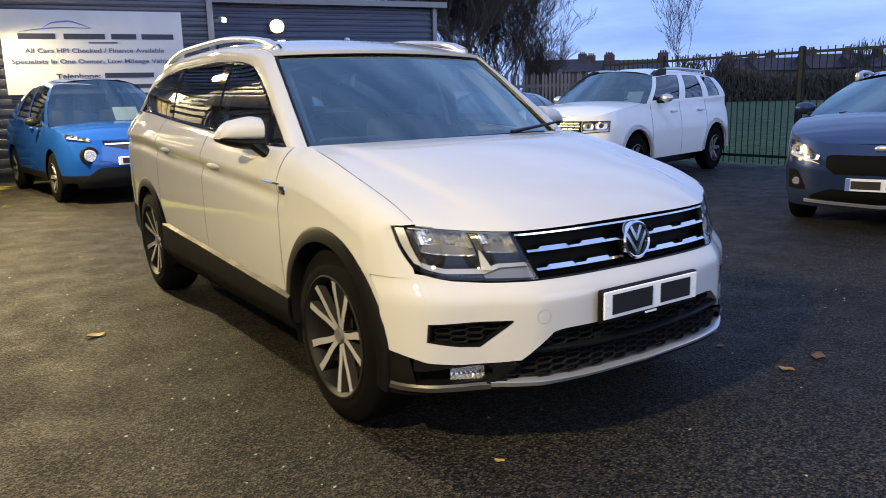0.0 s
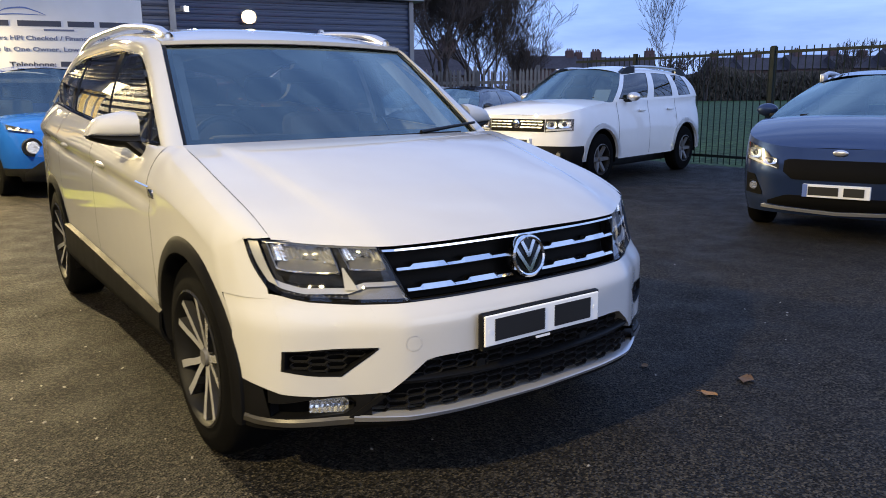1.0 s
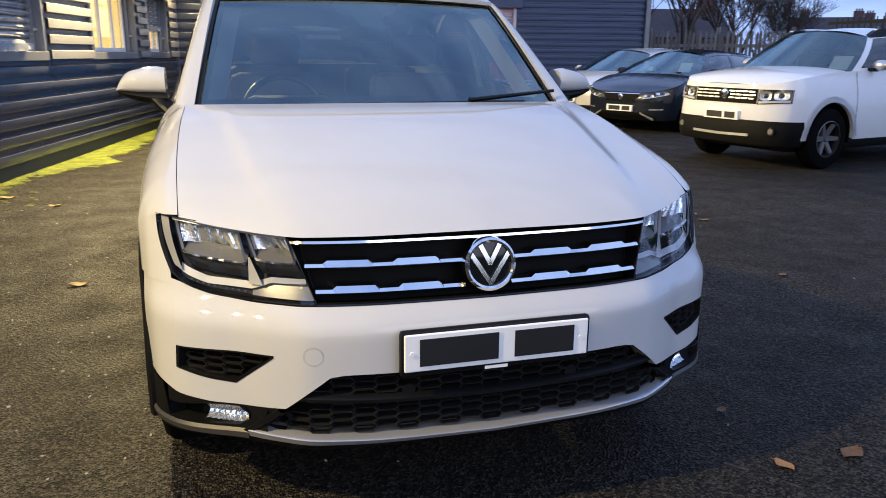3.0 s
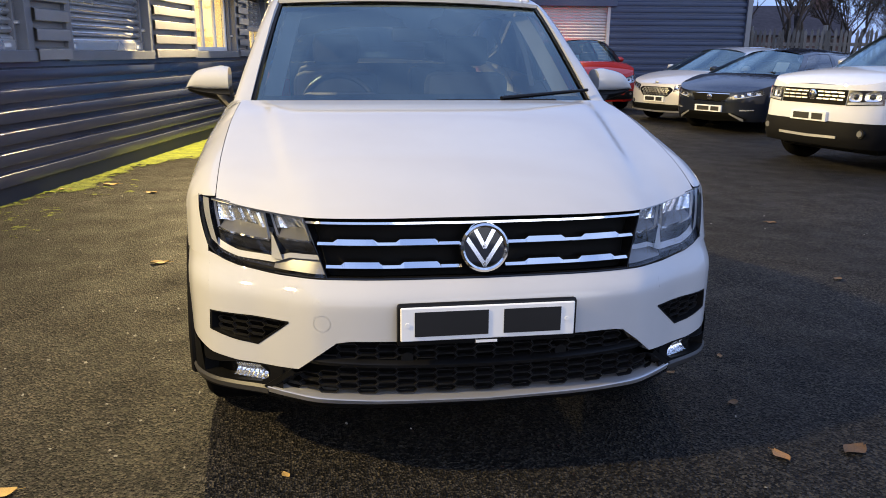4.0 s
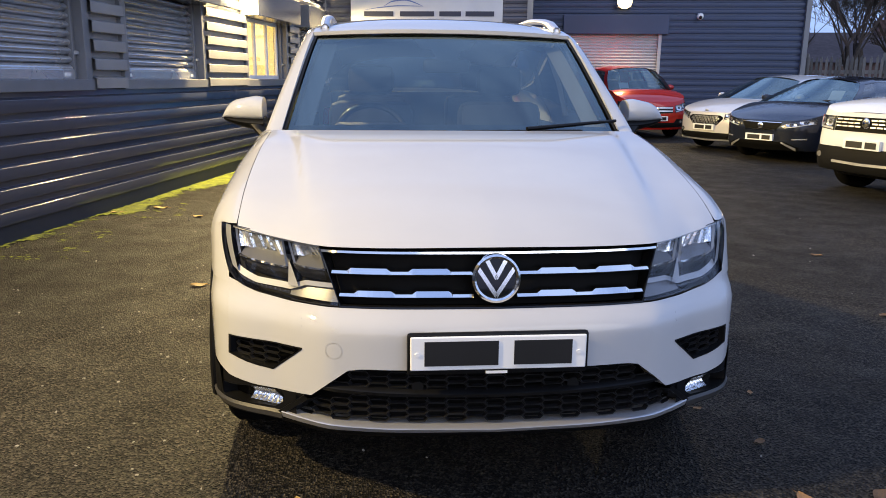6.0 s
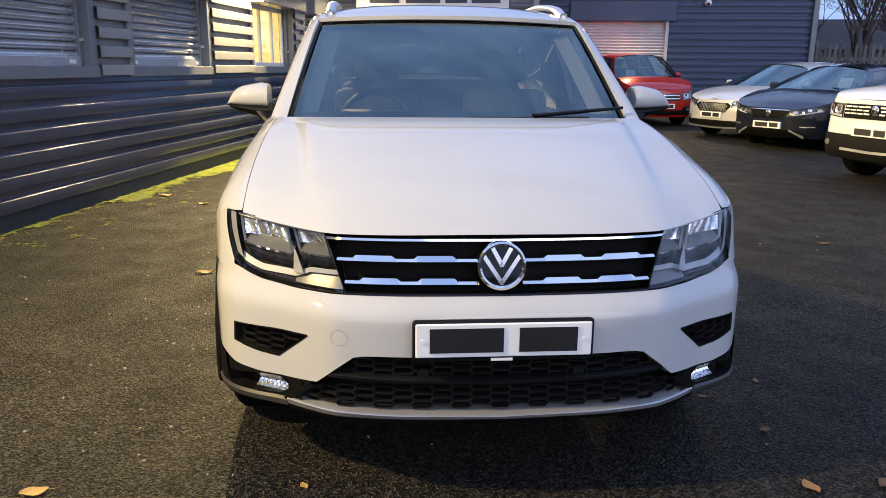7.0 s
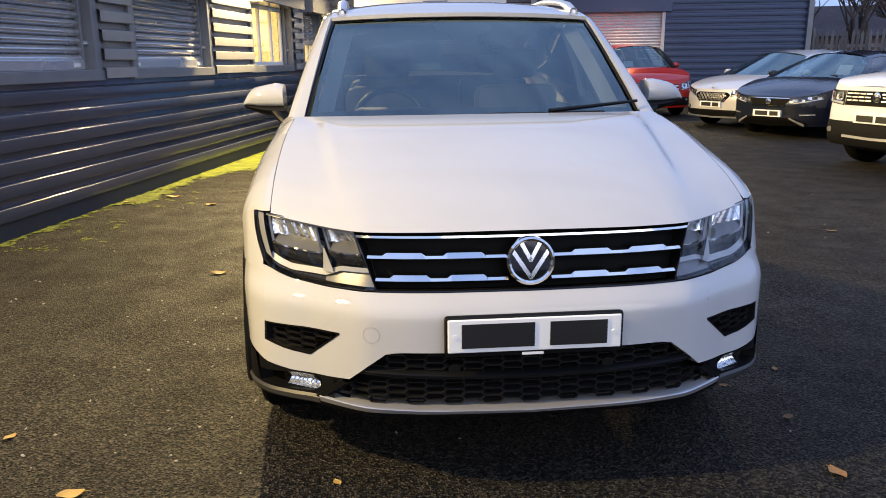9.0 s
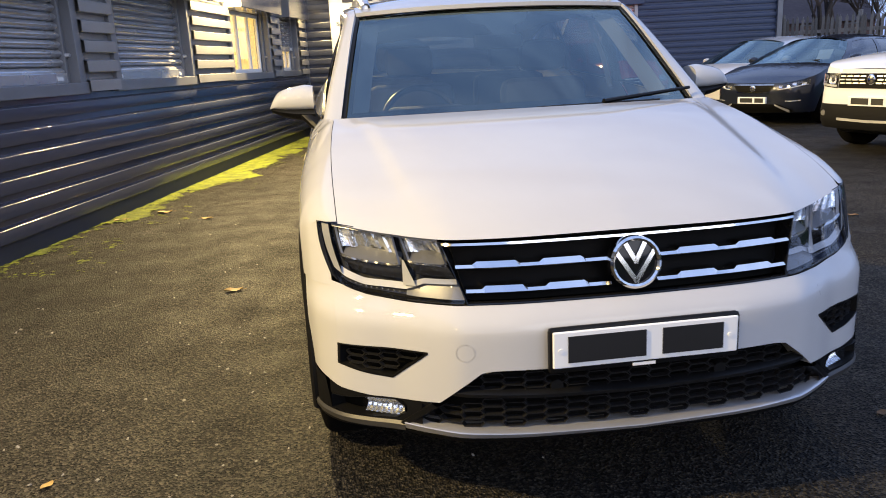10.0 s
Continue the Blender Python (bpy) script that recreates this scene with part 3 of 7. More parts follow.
def dome_camera(place):
    thing = empty("security_camera", place, "small white dome security camera on the blue wall", "camera dome")
    b = bmesh.new()
    bmesh.ops.create_uvsphere(b, u_segments=16, v_segments=10, radius=0.08)
    part("dome", b, M_WHITE_PVC, thing)
    part("base", rod((0, -0.06, 0.02), (0, 0.08, 0.02), 0.07, 0.09, 16), M_WHITE_PVC, thing)
    b = bmesh.new()
    bmesh.ops.create_uvsphere(b, u_segments=12, v_segments=8, radius=0.045, matrix=Matrix.Translation((-0.01, -0.055, -0.02)))
    part("camera_lens", b, M_GLOSSBLACK, thing, "black camera lens")
    return thing


dome_camera(YARD @ Matrix.Translation((8.75, 16.37, 3.02)))

# ---- cars in the yard ----


def wheel(parent, x, y, r, side, spokes=5, rim=0.68, mat=M_ALLOY, width=0.22, double=False, back=M_ALLOY_DARK, turn=0.0):
    """Tyre, rim barrel, spokes and hub. side -1: outer face towards -x."""
    hub = new("wheel")
    hub.parent = parent
    hub.matrix_basis = pose(x, y, r, 0, 0, turn) @ (pose(0, 0, 0) if side > 0 else pose(0, 0, 0, 0, 0, 180))
    rr = r * rim
    h = width / 2
    prof = [(-h, rr), (-h - 0.004, rr + 0.3 * (r - rr)), (-h + 0.012, r - 0.018), (-h + 0.035, r), (0, r + 0.002), (h - 0.035, r), (h - 0.012, r - 0.018), (h + 0.004, rr + 0.3 * (r - rr)), (h, rr)]
    n = 40
    rows = [[(px, pr * math.cos(2 * math.pi * k / n), pr * math.sin(2 * math.pi * k / n)) for px, pr in prof] for k in range(n)]
    bm = add_grid(bmesh.new(), rows + [rows[0]])
    bmesh.ops.remove_doubles(bm, verts=bm.verts, dist=0.0005)
    part("tyre", bm, M_TYRE, hub, "black rubber tyre")
    prof = [(h + 0.002, rr + 0.002), (h + 0.006, rr - 0.006), (h - 0.005, rr - 0.018), (h - 0.05, rr - 0.03), (-h, rr - 0.03)]
    for nm, pf, mt in (("rim", prof[:2], M_LAMPDARK if double else mat), ("rim_barrel", prof[1:], back)):
        rows = [[(px, pr * math.cos(2 * math.pi * k / n), pr * math.sin(2 * math.pi * k / n)) for px, pr in pf] for k in range(n)]
        bm = add_grid(bmesh.new(), rows + [rows[0]])
        bmesh.ops.remove_doubles(bm, verts=bm.verts, dist=0.0005)
        part(nm, bm, mt, hub, ("dark alloy rim edge" if double else "silver alloy rim edge") if nm == "rim" else "dark rim barrel")
    part("brake_disc", rod((-0.02, 0, 0), (0.0, 0, 0), rr * 0.62, rr * 0.62, 28), M_DISC, hub)
    # near-black sheet, colours in the shade behind the spokes
    part("wheel_back", rod((-h + 0.01, 0, 0), (-h + 0.03, 0, 0), rr - 0.025, rr - 0.025, 28), M_SHADE_BLACK, hub)
    sp, flanks = bmesh.new(), bmesh.new()
    for k in range(spokes):
        offs = (-0.23, 0.23) if double else (0.0,)
        for o in offs:
            a = 2 * math.pi * k / spokes + o * 0.75
            a2 = 2 * math.pi * k / spokes + o * 1.15
            wi, wo = (0.0165, 0.0215) if double else (0.038, 0.026)
            def pt(ang, rad, t, xx):
                return (xx, rad * math.cos(ang) - t * math.sin(ang), rad * math.sin(ang) + t * math.cos(ang))
            rows = []
            for j in range(6):
                f = j / 5
                rad = lerp(0.035, rr - 0.010, f)
                ang = lerp(a, a2, f) if not double else 2 * math.pi * k / spokes + math.copysign(lerp(0.022, 0.060, f ** 1.3), o) / rad * min(1.0, 0.35 + f)
                t = lerp(wi, wo, f)
                xx = h - 0.018 - 0.020 * (1 - f) * (1 if not double else 0.8) + 0.012 * f
                rows.append([pt(ang, rad, -t, xx - 0.03), pt(ang, rad, -t * 0.72, xx), pt(ang, rad, t * 0.72, xx), pt(ang, rad, t, xx - 0.03)])
            if double:
                add_grid(sp, [row[1:3] for row in rows])
                add_grid(flanks, [row[:2] for row in rows])
                add_grid(flanks, [row[2:] for row in rows])
            else:
                add_grid(sp, rows)
    if double:
        part("spoke_flanks", flanks, M_LAMPDARK, hub, "dark painted spoke flanks", smooth=False)
    part("spokes", sp, mat, hub, "silver alloy spokes", smooth=False)
    part("hub_cap", rod((h - 0.05, 0, 0), (h - (0.022 if double else 0.012), 0, 0), 0.036, 0.030, 16), M_LAMPMID, hub)
    return hub


def make_body(P):
    """Surface functions of a car: front at y = 0, rear at y = L, half width hw."""
    L, hw, nf, nr = P["L"], P["W"] / 2, P.get("nf", 0.62), P.get("nr", 0.5)
    ef, er = P.get("ef", 0.62), P.get("er", 0.5)

    def plan(s):
        if s <= 1:
            a = s * math.pi / 2
            return hw * math.sin(a) ** ef, nf * (1 - math.cos(a) ** 0.75)
        if s <= 2:
            return hw, lerp(nf, L - nr, s - 1)
        a = (3 - s) * math.pi / 2
        return hw * math.sin(a) ** er, L - nr * (1 - math.cos(a) ** 0.7)

    side_in, front_in, rear_in = P["side_in"], P["front_in"], P["rear_in"]

    def surf(s, z, out=0.0):
        x, y = plan(s)
        e = 0.01
        x0, y0 = plan(max(0, s - e))
        x1, y1 = plan(min(3, s + e))
        nx, ny = y1 - y0, -(x1 - x0)
        n = math.hypot(nx, ny) or 1
        nx, ny = nx / n, ny / n
        f = max(0.0, -ny)
        r = max(0.0, ny)
        c = max(0.0, nx)
        tot = f * f + r * r + c * c
        ins = (f * f * curve_at(front_in, z) + r * r * curve_at(rear_in, z) + c * c * curve_at(side_in, z)) / tot
        k = out - ins
        return (-(x + nx * k), y + ny * k, z)
    return plan, surf


def car(name, P, m, colour, label, plate_bars=2):
    """A parked car of the generic kind, built from its measures."""
    thing = empty(name, m, label, "car")
    plan, surf = make_body(P)
    L, hw, wb, fo, r = P["L"], P["W"] / 2, P["wb"], P["fo"], P["r"]
    arch = P.get("arch", r + 0.06)
    sill, zc = P.get("sill", 0.27), P["top"]
    wheels = (fo, fo + wb)
    clad = P.get("clad", 0.0)

    ss = steps(0, 1, 16)[:-1] + steps(1, 2, 46)[:-1] + steps(2, 3, 12)

    def low(s):
        x, y = plan(s)
        lo = sill if 0.5 < s < 2.6 else P.get("lip", 0.22)
        for yw in wheels:
            d = abs(y - yw)
            if d < arch and 0.75 < s < 2.7:
                lo = max(lo, r + math.sqrt(arch * arch - d * d))
        return lo

    def top(s):
        return curve_at(zc, plan(s)[1])

    def sheet(fn_lo, fn_hi, n, out=0.0, s_list=ss):
        rows = []
        for s in s_list:
            a, b = fn_lo(s), fn_hi(s)
            rows.append([surf(s, lerp(a, max(a, b), k / n), out) for k in range(n + 1)])
        return rows
    if clad:
        part("body_shell", grid(sheet(lambda s: max(low(s), clad), top, 12), mirror=True), colour, thing)
        part("lower_cladding", grid(sheet(low, lambda s: max(low(s), clad), 4), mirror=True), M_GREYPLASTIC, thing, "black plastic lower cladding")
    else:
        part("body_shell", grid(sheet(low, top, 14), mirror=True), colour, thing)
    if P.get("arch_trim"):
        for yw in wheels:
            for sx in (-1, 1):
                rows = []
                for k in range(19):
                    a = math.pi * k / 18
                    row = []
                    for rad, o in ((arch - 0.01, -0.02), (arch - 0.005, 0.018), (arch + 0.06, 0.016), (arch + 0.066, 0.0)):
                        y, z = yw - rad * math.cos(a), max(sill - 0.03, r + rad * math.sin(a))
                        s = 1 + (y - P.get("nf", 0.62)) / (L - P.get("nr", 0.5) - P.get("nf", 0.62))
                        q = surf(min(max(s, 0.72), 2.4), z, o)
                        row.append((q[0] * -sx * -1 if sx < 0 else -q[0], y, z))
                    rows.append(row)
                part("arch_trim", grid(rows), colour if P.get("arch_body") else M_GREYPLASTIC, thing, "flared wheel arch" if P.get("arch_body") else "black plastic wheel arch trim")
    # bonnet
    rows = []
    yc = P["cowl"]
    for s in steps(0.0, 1, 14)[1:] + [1 + k * 0.02 for k in range(1, 60)]:
        q = surf(s, top(s))
        if q[1] > yc:
            break
        xe = -q[0]
        cr = P.get("crown", 0.05) * min(1, xe / hw) * min(1.0, 0.25 + q[1] / 0.6)
        rows.append([(x * xe, q[1] - (0.0), q[2] + cr * (1 - abs(x) ** 2.4)) for x in steps(-1, 1, 16)])
    part("bonnet", grid(rows), colour, thing)
    # cabin
    bz0, zr = curve_at(zc, yc), P["H"]
    hx = hw - curve_at(P["side_in"], bz0) - 0.015
    rx = P.get("rx", hw * 0.68)
    ya0, ya1, yd1, yd0 = yc + 0.22, P["wst"] + 0.12, P["rte"], P["tail"]
    rail = P.get("rail_drop", 0.08)

    def side(s, t):
        yb, yt = lerp(ya0 - 0.12, yd0, s), lerp(ya1, yd1, s)
        zt = zr - rail - P.get("fall", 0.05) * max(0.0, s - 0.5) * 2 - 0.05 * max(0, 0.25 - s) * 4
        zb = curve_at(zc, yb) - 0.004
        x = lerp(hx, rx, t) + 0.035 * math.sin(math.pi * t) - 0.06 * max(0.0, s - 0.8) * 5 * (1 - 0.5 * t)
        return (-x, lerp(yb, yt, t), lerp(zb, zt, t ** 0.97))
    ns, nt_ = 40, 12
    wins = P["windows"]

    def in_win(s, t):
        return any(a < s < b and 0.06 < t < 0.90 for a, b in wins)
    shell = bmesh.new()
    for i in range(ns):
        for j in range(nt_):
            s0, s1, t0, t1 = i / ns, (i + 1) / ns, j / nt_, (j + 1) / nt_
            if not in_win((s0 + s1) / 2, (t0 + t1) / 2):
                for sx in (1, -1):
                    vs = [shell.verts.new((sx * p[0], p[1], p[2])) for p in (side(s0, t0), side(s1, t0), side(s1, t1), side(s0, t1))]
                    shell.faces.new(vs if sx > 0 else vs[::-1])
    # roof
    rrows = []
    for i in range(ns + 1):
        p = side(i / ns, 1.0)
        rrows.append([(p[0] * k, p[1] - 0.12 * (1 - k * k) * max(0.0, 1 - i / 8) + 0.10 * (1 - k * k) * max(0.0, (i - ns + 8) / 8), p[2] + rail * (1 - abs(k) ** 3)) for k in steps(-1, 1, 14)])
    add_grid(shell, rrows)
    bmesh.ops.remove_doubles(shell, verts=shell.verts, dist=0.0006)
    part("cabin_shell", shell, colour, thing)
    for a, b in wins:
        for sx in (1, -1):
            rows = [[(sx * (p[0] + 0.006), p[1], p[2]) for p in (side(s, t) for t in steps(0.05, 0.93, 5))] for s in steps(a - 0.012, b + 0.012, 8)]
            part("side_window", grid(rows), M_PRIV if a > 0.45 else M_SIDEGLASS, thing, "dark side window glass")
    for name_, gl, e in (("windscreen", M_WIND, 0.0), ("rear_window", M_PRIV, 1.0)):
        rows = []
        for t in steps(0, 1, 10):
            p = side(e, t)
            row = []
            for k in steps(-1, 1, 14):
                bow = (1 - k * k)
                yy = p[1] + (-1 if e == 0 else 1) * bow * lerp(0.24 if e == 0 else 0.12, 0.12 if e == 0 else 0.10, t)
                row.append((p[0] * k * 0.995, yy, p[2] + bow * lerp(P.get("crown", 0.05) * 0.3, rail * 0.92, t)))
            rows.append(row)
        part(name_, grid(rows), gl, thing, "tinted %s glass" % name_.replace("_", " "))
    # dark cabin inside: floor box, dashboard, seats
    inn = bmesh.new()
    add_box(inn, -hx + 0.1, hx - 0.1, ya0 + 0.15, yd0 - 0.2, 0.35, bz0 - 0.12, 0.03)
    add_box(inn, -hx + 0.08, hx - 0.08, ya0 - 0.2, ya0 + 0.35, bz0 - 0.3, bz0 - 0.02, 0.05)
    part("interior", inn, M_DARKIN, thing)
    for x in (-0.36, 0.36):
        b = box(x - 0.24, x + 0.24, ya1 + 0.35, ya1 + 0.52, bz0 - 0.25, bz0 + 0.22, 0.06)
        add_box(b, x - 0.13, x + 0.13, ya1 + 0.44, ya1 + 0.54, bz0 + 0.25, bz0 + 0.42, 0.04)
        part("front_seat", b, M_DARKIN, thing)
    # underside
    part("floor_pan", box(-hw + 0.2, hw - 0.2, 0.35, L - 0.4, 0.20, 0.36, 0.03), M_BLACK, thing)
    # wheels
    for yw in wheels:
        for sx in (-1, 1):
            wheel(thing, sx * (hw - P.get("wheel_in", 0.115)), yw, r, sx, P.get("spokes", 5), P.get("rim", 0.66), P.get("rim_mat", M_ALLOY), P.get("tyre", 0.21))
            b = bmesh.new()
            rows = [[(sx * xx, yw - (arch + 0.004) * math.cos(a), r + (arch + 0.004) * math.sin(a)) for xx in (hw - 0.04, hw - 0.40)] for a in steps(-0.15, math.pi + 0.15, 18)]
            add_grid(b, rows)
            part("wheel_well", b, M_BLACK, thing)
    # mirrors
    for sx in (-1, 1):
        b = bmesh.new()
        bmesh.ops.create_uvsphere(b, u_segments=14, v_segments=10, radius=1)
        bmesh.ops.transform(b, matrix=Matrix.Translation((sx * (hw + 0.05), ya0 + 0.24, bz0 + 0.075)) @ Matrix.Diagonal((0.105, 0.055, 0.066, 1)), verts=b.verts)
        mir = part("mirror", b, P.get("mirror_mat", colour), thing, P.get("mirror_label", ""))
        part("mirror_arm", box(min(sx * (hw - 0.12), sx * (hw + 0.02)), max(sx * (hw - 0.12), sx * (hw + 0.02)), ya0 + 0.20, ya0 + 0.27, bz0 + 0.0, bz0 + 0.045, 0.012), M_BLACK, mir)
    # front face pieces lie on the body's own surface
    def s_of_x(x):
        return (2 / math.pi) * math.asin(min(1.0, (abs(x) / hw) ** (1 / P.get("ef", 0.62))))

    def on_front(x, z, out):
        q = surf(s_of_x(x), z, out)
        return (x, q[1], z)

    def front_patch(lo, hi, x0, x1, out, n=18, mcount=5):
        return [[on_front(x, lerp(lo(x), hi(x), k / mcount), out) for k in range(mcount + 1)] for x in steps(x0, x1, n)]

    for pname, xw, pts_lo, pts_hi, mat, out, lab in P["front"]:
        rows = front_patch(lambda x: line_at(pts_lo, abs(x)), lambda x: line_at(pts_hi, abs(x)), -xw, xw, out, 24)
        part(pname, grid(rows, thick=0.012), mat, thing, lab)
    for xw, z, hgt, mat in P.get("bars", ()):
        part("grille_bar", grid(front_patch(lambda x: z, lambda x: z + hgt, -xw, xw, 0.016, 16, 1), thick=0.008), mat, thing)
    for xa, xb, z in P.get("teeth", ()):
        for sx in (-1, 1):
            part("grille_tooth", grid(front_patch(lambda x: z - 0.008, lambda x: z + 0.008, sx * xa, sx * xb, 0.022, 4, 1), thick=0.01), M_SATIN, thing, "chrome grille tooth")
    if "mesh" in P:
        x1, z0, z1, nx, nz, mat = P["mesh"]
        for j in range(nz):
            for i in range(nx):
                xa = lerp(-x1, x1, (i + (0.5 if j % 2 else 0.0)) / nx)
                za = lerp(z0, z1, (j + 0.5) / nz)
                dx, dz = x1 / nx * 0.8, (z1 - z0) / nz * 0.36
                outer = [(-dx, 0), (-dx * 0.5, dz), (dx * 0.5, dz), (dx, 0), (dx * 0.5, -dz), (-dx * 0.5, -dz)]
                rows = [[on_front(xa + px * k, za + pz * k, 0.018) for k in (0.72, 1.0)] for px, pz in outer + outer[:1]]
                if abs(xa) + dx < x1:
                    part("grille_link", grid(rows), mat, thing, smooth=False)
    for sx in (-1, 1):
        lo, hi, x0, x1 = P["lamp"]
        rows = front_patch(lambda x: line_at(lo, abs(x)), lambda x: line_at(hi, abs(x)), sx * x0, sx * x1, 0.004, 14)
        lamp = part("headlight", grid(rows), M_LAMPDARK, thing, "clear headlight with bright reflectors")
        lo_f, hi_f = (lambda x: line_at(lo, abs(x))), (lambda x: line_at(hi, abs(x)))
        span = lambda fa, fb, ta, tb, out, n=10, mc=3: front_patch(lambda x: lerp(lo_f(x), hi_f(x), ta), lambda x: lerp(lo_f(x), hi_f(x), tb), sx * lerp(x0, x1, fa), sx * lerp(x0, x1, fb), out, n, mc)
        part("light_strip", grid(span(0.05, 0.96, 0.07, 0.22, 0.010, 12, 2)), M_REFLECT_FAR, lamp, "silver light strip")
        part("lamp_hood", grid(span(0.03, 0.97, 0.90, 0.98, 0.010, 12, 1)), M_LAMPDARK, lamp, "dark lamp hood")
        for fa, fb in ((0.07, 0.46), (0.53, 0.93)):
            xm = lerp(x0, x1, (fa + fb) / 2)
            hgt, wide, zc_ = hi_f(xm) - lo_f(xm), 0.5 * (fb - fa) * (x1 - x0), lerp(lo_f(xm), hi_f(xm), 0.57)
            ring = [(wide * math.copysign(abs(math.cos(a)) ** 0.6, math.cos(a)), 0.32 * hgt * math.copysign(abs(math.sin(a)) ** 0.6, math.sin(a))) for a in steps(0, 2 * math.pi, 24)]
            part("reflector", grid([[on_front(sx * xm + px * k, zc_ + pz * k, o) for k, o in ((1.0, 0.013), (0.82, 0.008), (0.5, 0.005), (0.30, 0.0048))] for px, pz in ring], merge=0), M_REFLECTOR, lamp, "bright reflector bowl")
            part("bulb", grid([[on_front(sx * xm + wide * 0.42 * math.cos(a) * k, zc_ + wide * 0.42 * math.sin(a) * k, o) for k, o in ((1.0, 0.006), (0.8, 0.011), (0.0, 0.0125))] for a in steps(0, 2 * math.pi, 16)]), M_LAMPDARK, lamp, "dark projector lens")
        rows = front_patch(lambda x: line_at(lo, abs(x)), lambda x: line_at(hi, abs(x)), sx * x0, sx * x1, 0.018, 14)
        part("lens", grid(rows), M_LENS, lamp)
        if P.get("fog", (0, 0, 0))[2]:
            fx, fz, fr = P["fog"]
            q = on_front(sx * fx, fz, 0.0)
            fg = part("fog_lamp", rod((q[0], q[1] + 0.03, fz), (q[0], q[1] - 0.02, fz), fr * 1.25, fr * 1.15, 18), M_BLACK, thing)
            part("lens", rod((q[0], q[1] - 0.015, fz), (q[0], q[1] - 0.026, fz), fr * 0.85, fr * 0.75, 18), M_REFLECTOR if P.get("big_fog") else M_LAMPMID, fg)
    for wname, wz, ws, wmat, wout, wlab in P.get("wraps", ()):
        rows = [[surf(s, lerp(wz[0], wz[1], k / 4), wout * (0.2 if k in (0, 4) else 1)) for k in range(5)] for s in steps(ws[0], ws[1], 30)]
        part(wname, grid(rows, mirror=True), wmat, thing, wlab)
    for fname, xa, xb, pts_lo, pts_hi, mat, out, lab in P.get("side_front", ()):
        for sx in (-1, 1):
            part(fname, grid(front_patch(lambda x: line_at(pts_lo, abs(x)), lambda x: line_at(pts_hi, abs(x)), sx * xa, sx * xb, out, 8, 2), thick=0.008), mat, thing, lab)
    # number plate with plain bars
    pz = P["plate"]
    q = on_front(0, pz, 0.02)
    pl = part("number_plate", box(-0.26, 0.26, q[1] - 0.012, q[1] + 0.03, pz - 0.055, pz + 0.055, 0.004), M_PLATE, thing, "white number plate with black bars", smooth=False)
    x = -0.215
    for k in range(2):
        wd = 0.235 if k == 0 else 0.155
        part("plate_bar", box(x, x + wd, q[1] - 0.0155, q[1] - 0.0125, pz - 0.036, pz + 0.036), M_INK, pl, smooth=False)
        x += wd + 0.04
    if P.get("plate_blue"):
        part("plate_band", box(-0.26, -0.222, q[1] - 0.0155, q[1] - 0.0125, pz - 0.054, pz + 0.054), M_SIGN_BLUE, pl, smooth=False)
    bx, bz, bmat = P["badge"]
    q = on_front(0, bz, 0.02)
    b = bmesh.new()
    bmesh.ops.create_uvsphere(b, u_segments=16, v_segments=8, radius=1, matrix=Matrix.Translation((0, q[1], bz)) @ Matrix.Diagonal((bx, 0.015, bx * P.get("badge_h", 0.8), 1)))
    part("badge", b, bmat, thing, "plain chrome badge")
    # doors: shut lines and handles on both sides
    for sx in (-1, 1):
        for yd in P["doors"]:
            rows = []
            s = 1 + (yd - P.get("nf", 0.62)) / (L - P.get("nr", 0.5) - P.get("nf", 0.62))
            for z in steps(max(low(s), sill) + 0.03, top(s) - 0.005, 8):
                q = surf(s, z, 0.0022)
                rows.append([(-sx * q[0], yd - 0.004, z), (-sx * q[0], yd + 0.004, z)])
            part("door_gap", grid(rows), M_BLACK, thing, smooth=False)
        for yd in P["handles"]:
            s = 1 + (yd - P.get("nf", 0.62)) / (L - P.get("nr", 0.5) - P.get("nf", 0.62))
            q = surf(s, P["handle_z"], 0.03)
            part("door_handle", box(sx * abs(q[0]) - 0.02, sx * abs(q[0]) + 0.012, yd - 0.10, yd + 0.10, P["handle_z"] - 0.016, P["handle_z"] + 0.016, 0.01), P.get("handle_mat", colour), thing)
    if P.get("rails"):
        for sx in (-1, 1):
            pts = [side(s, 1.0) for s in steps(0.12, 0.92, 16)]
            b = bmesh.new()
            for a, c in zip(pts, pts[1:]):
                add_rod(b, (sx * (a[0] + 0.02), a[1], a[2] + 0.06), (sx * (c[0] + 0.02), c[1], c[2] + 0.06), 0.022, 0.022, 8)
            for p in (pts[0], pts[-1]):
                add_box(b, sx * (p[0] + 0.02) - 0.022, sx * (p[0] + 0.02) + 0.022, p[1] - 0.11, p[1] + 0.11, p[2] - 0.02, p[2] + 0.075, 0.012)
            rail_ob = part("roof_rail", b, P["rails"], thing)
            if P.get("rail_pods"):
                for p, lean in ((pts[0], -1), (pts[-1], 1)):
                    rows = []
                    for f in steps(0, 1, 8):
                        yy, hh = p[1] + lean * lerp(-0.16, 0.26, f), 0.012 + 0.105 * (1 - max(0.0, (f - 0.35) / 0.65) ** 1.6)
                        rows.append([(sx * (p[0] + 0.02) + dx, yy, p[2] - 0.03 + hz * hh) for dx, hz in ((-0.040, 0.0), (-0.030, 1.0), (0.030, 1.0), (0.040, 0.0))])
                    part("rail_pod", grid(rows), M_BLACK, rail_ob, "black roof rail end")
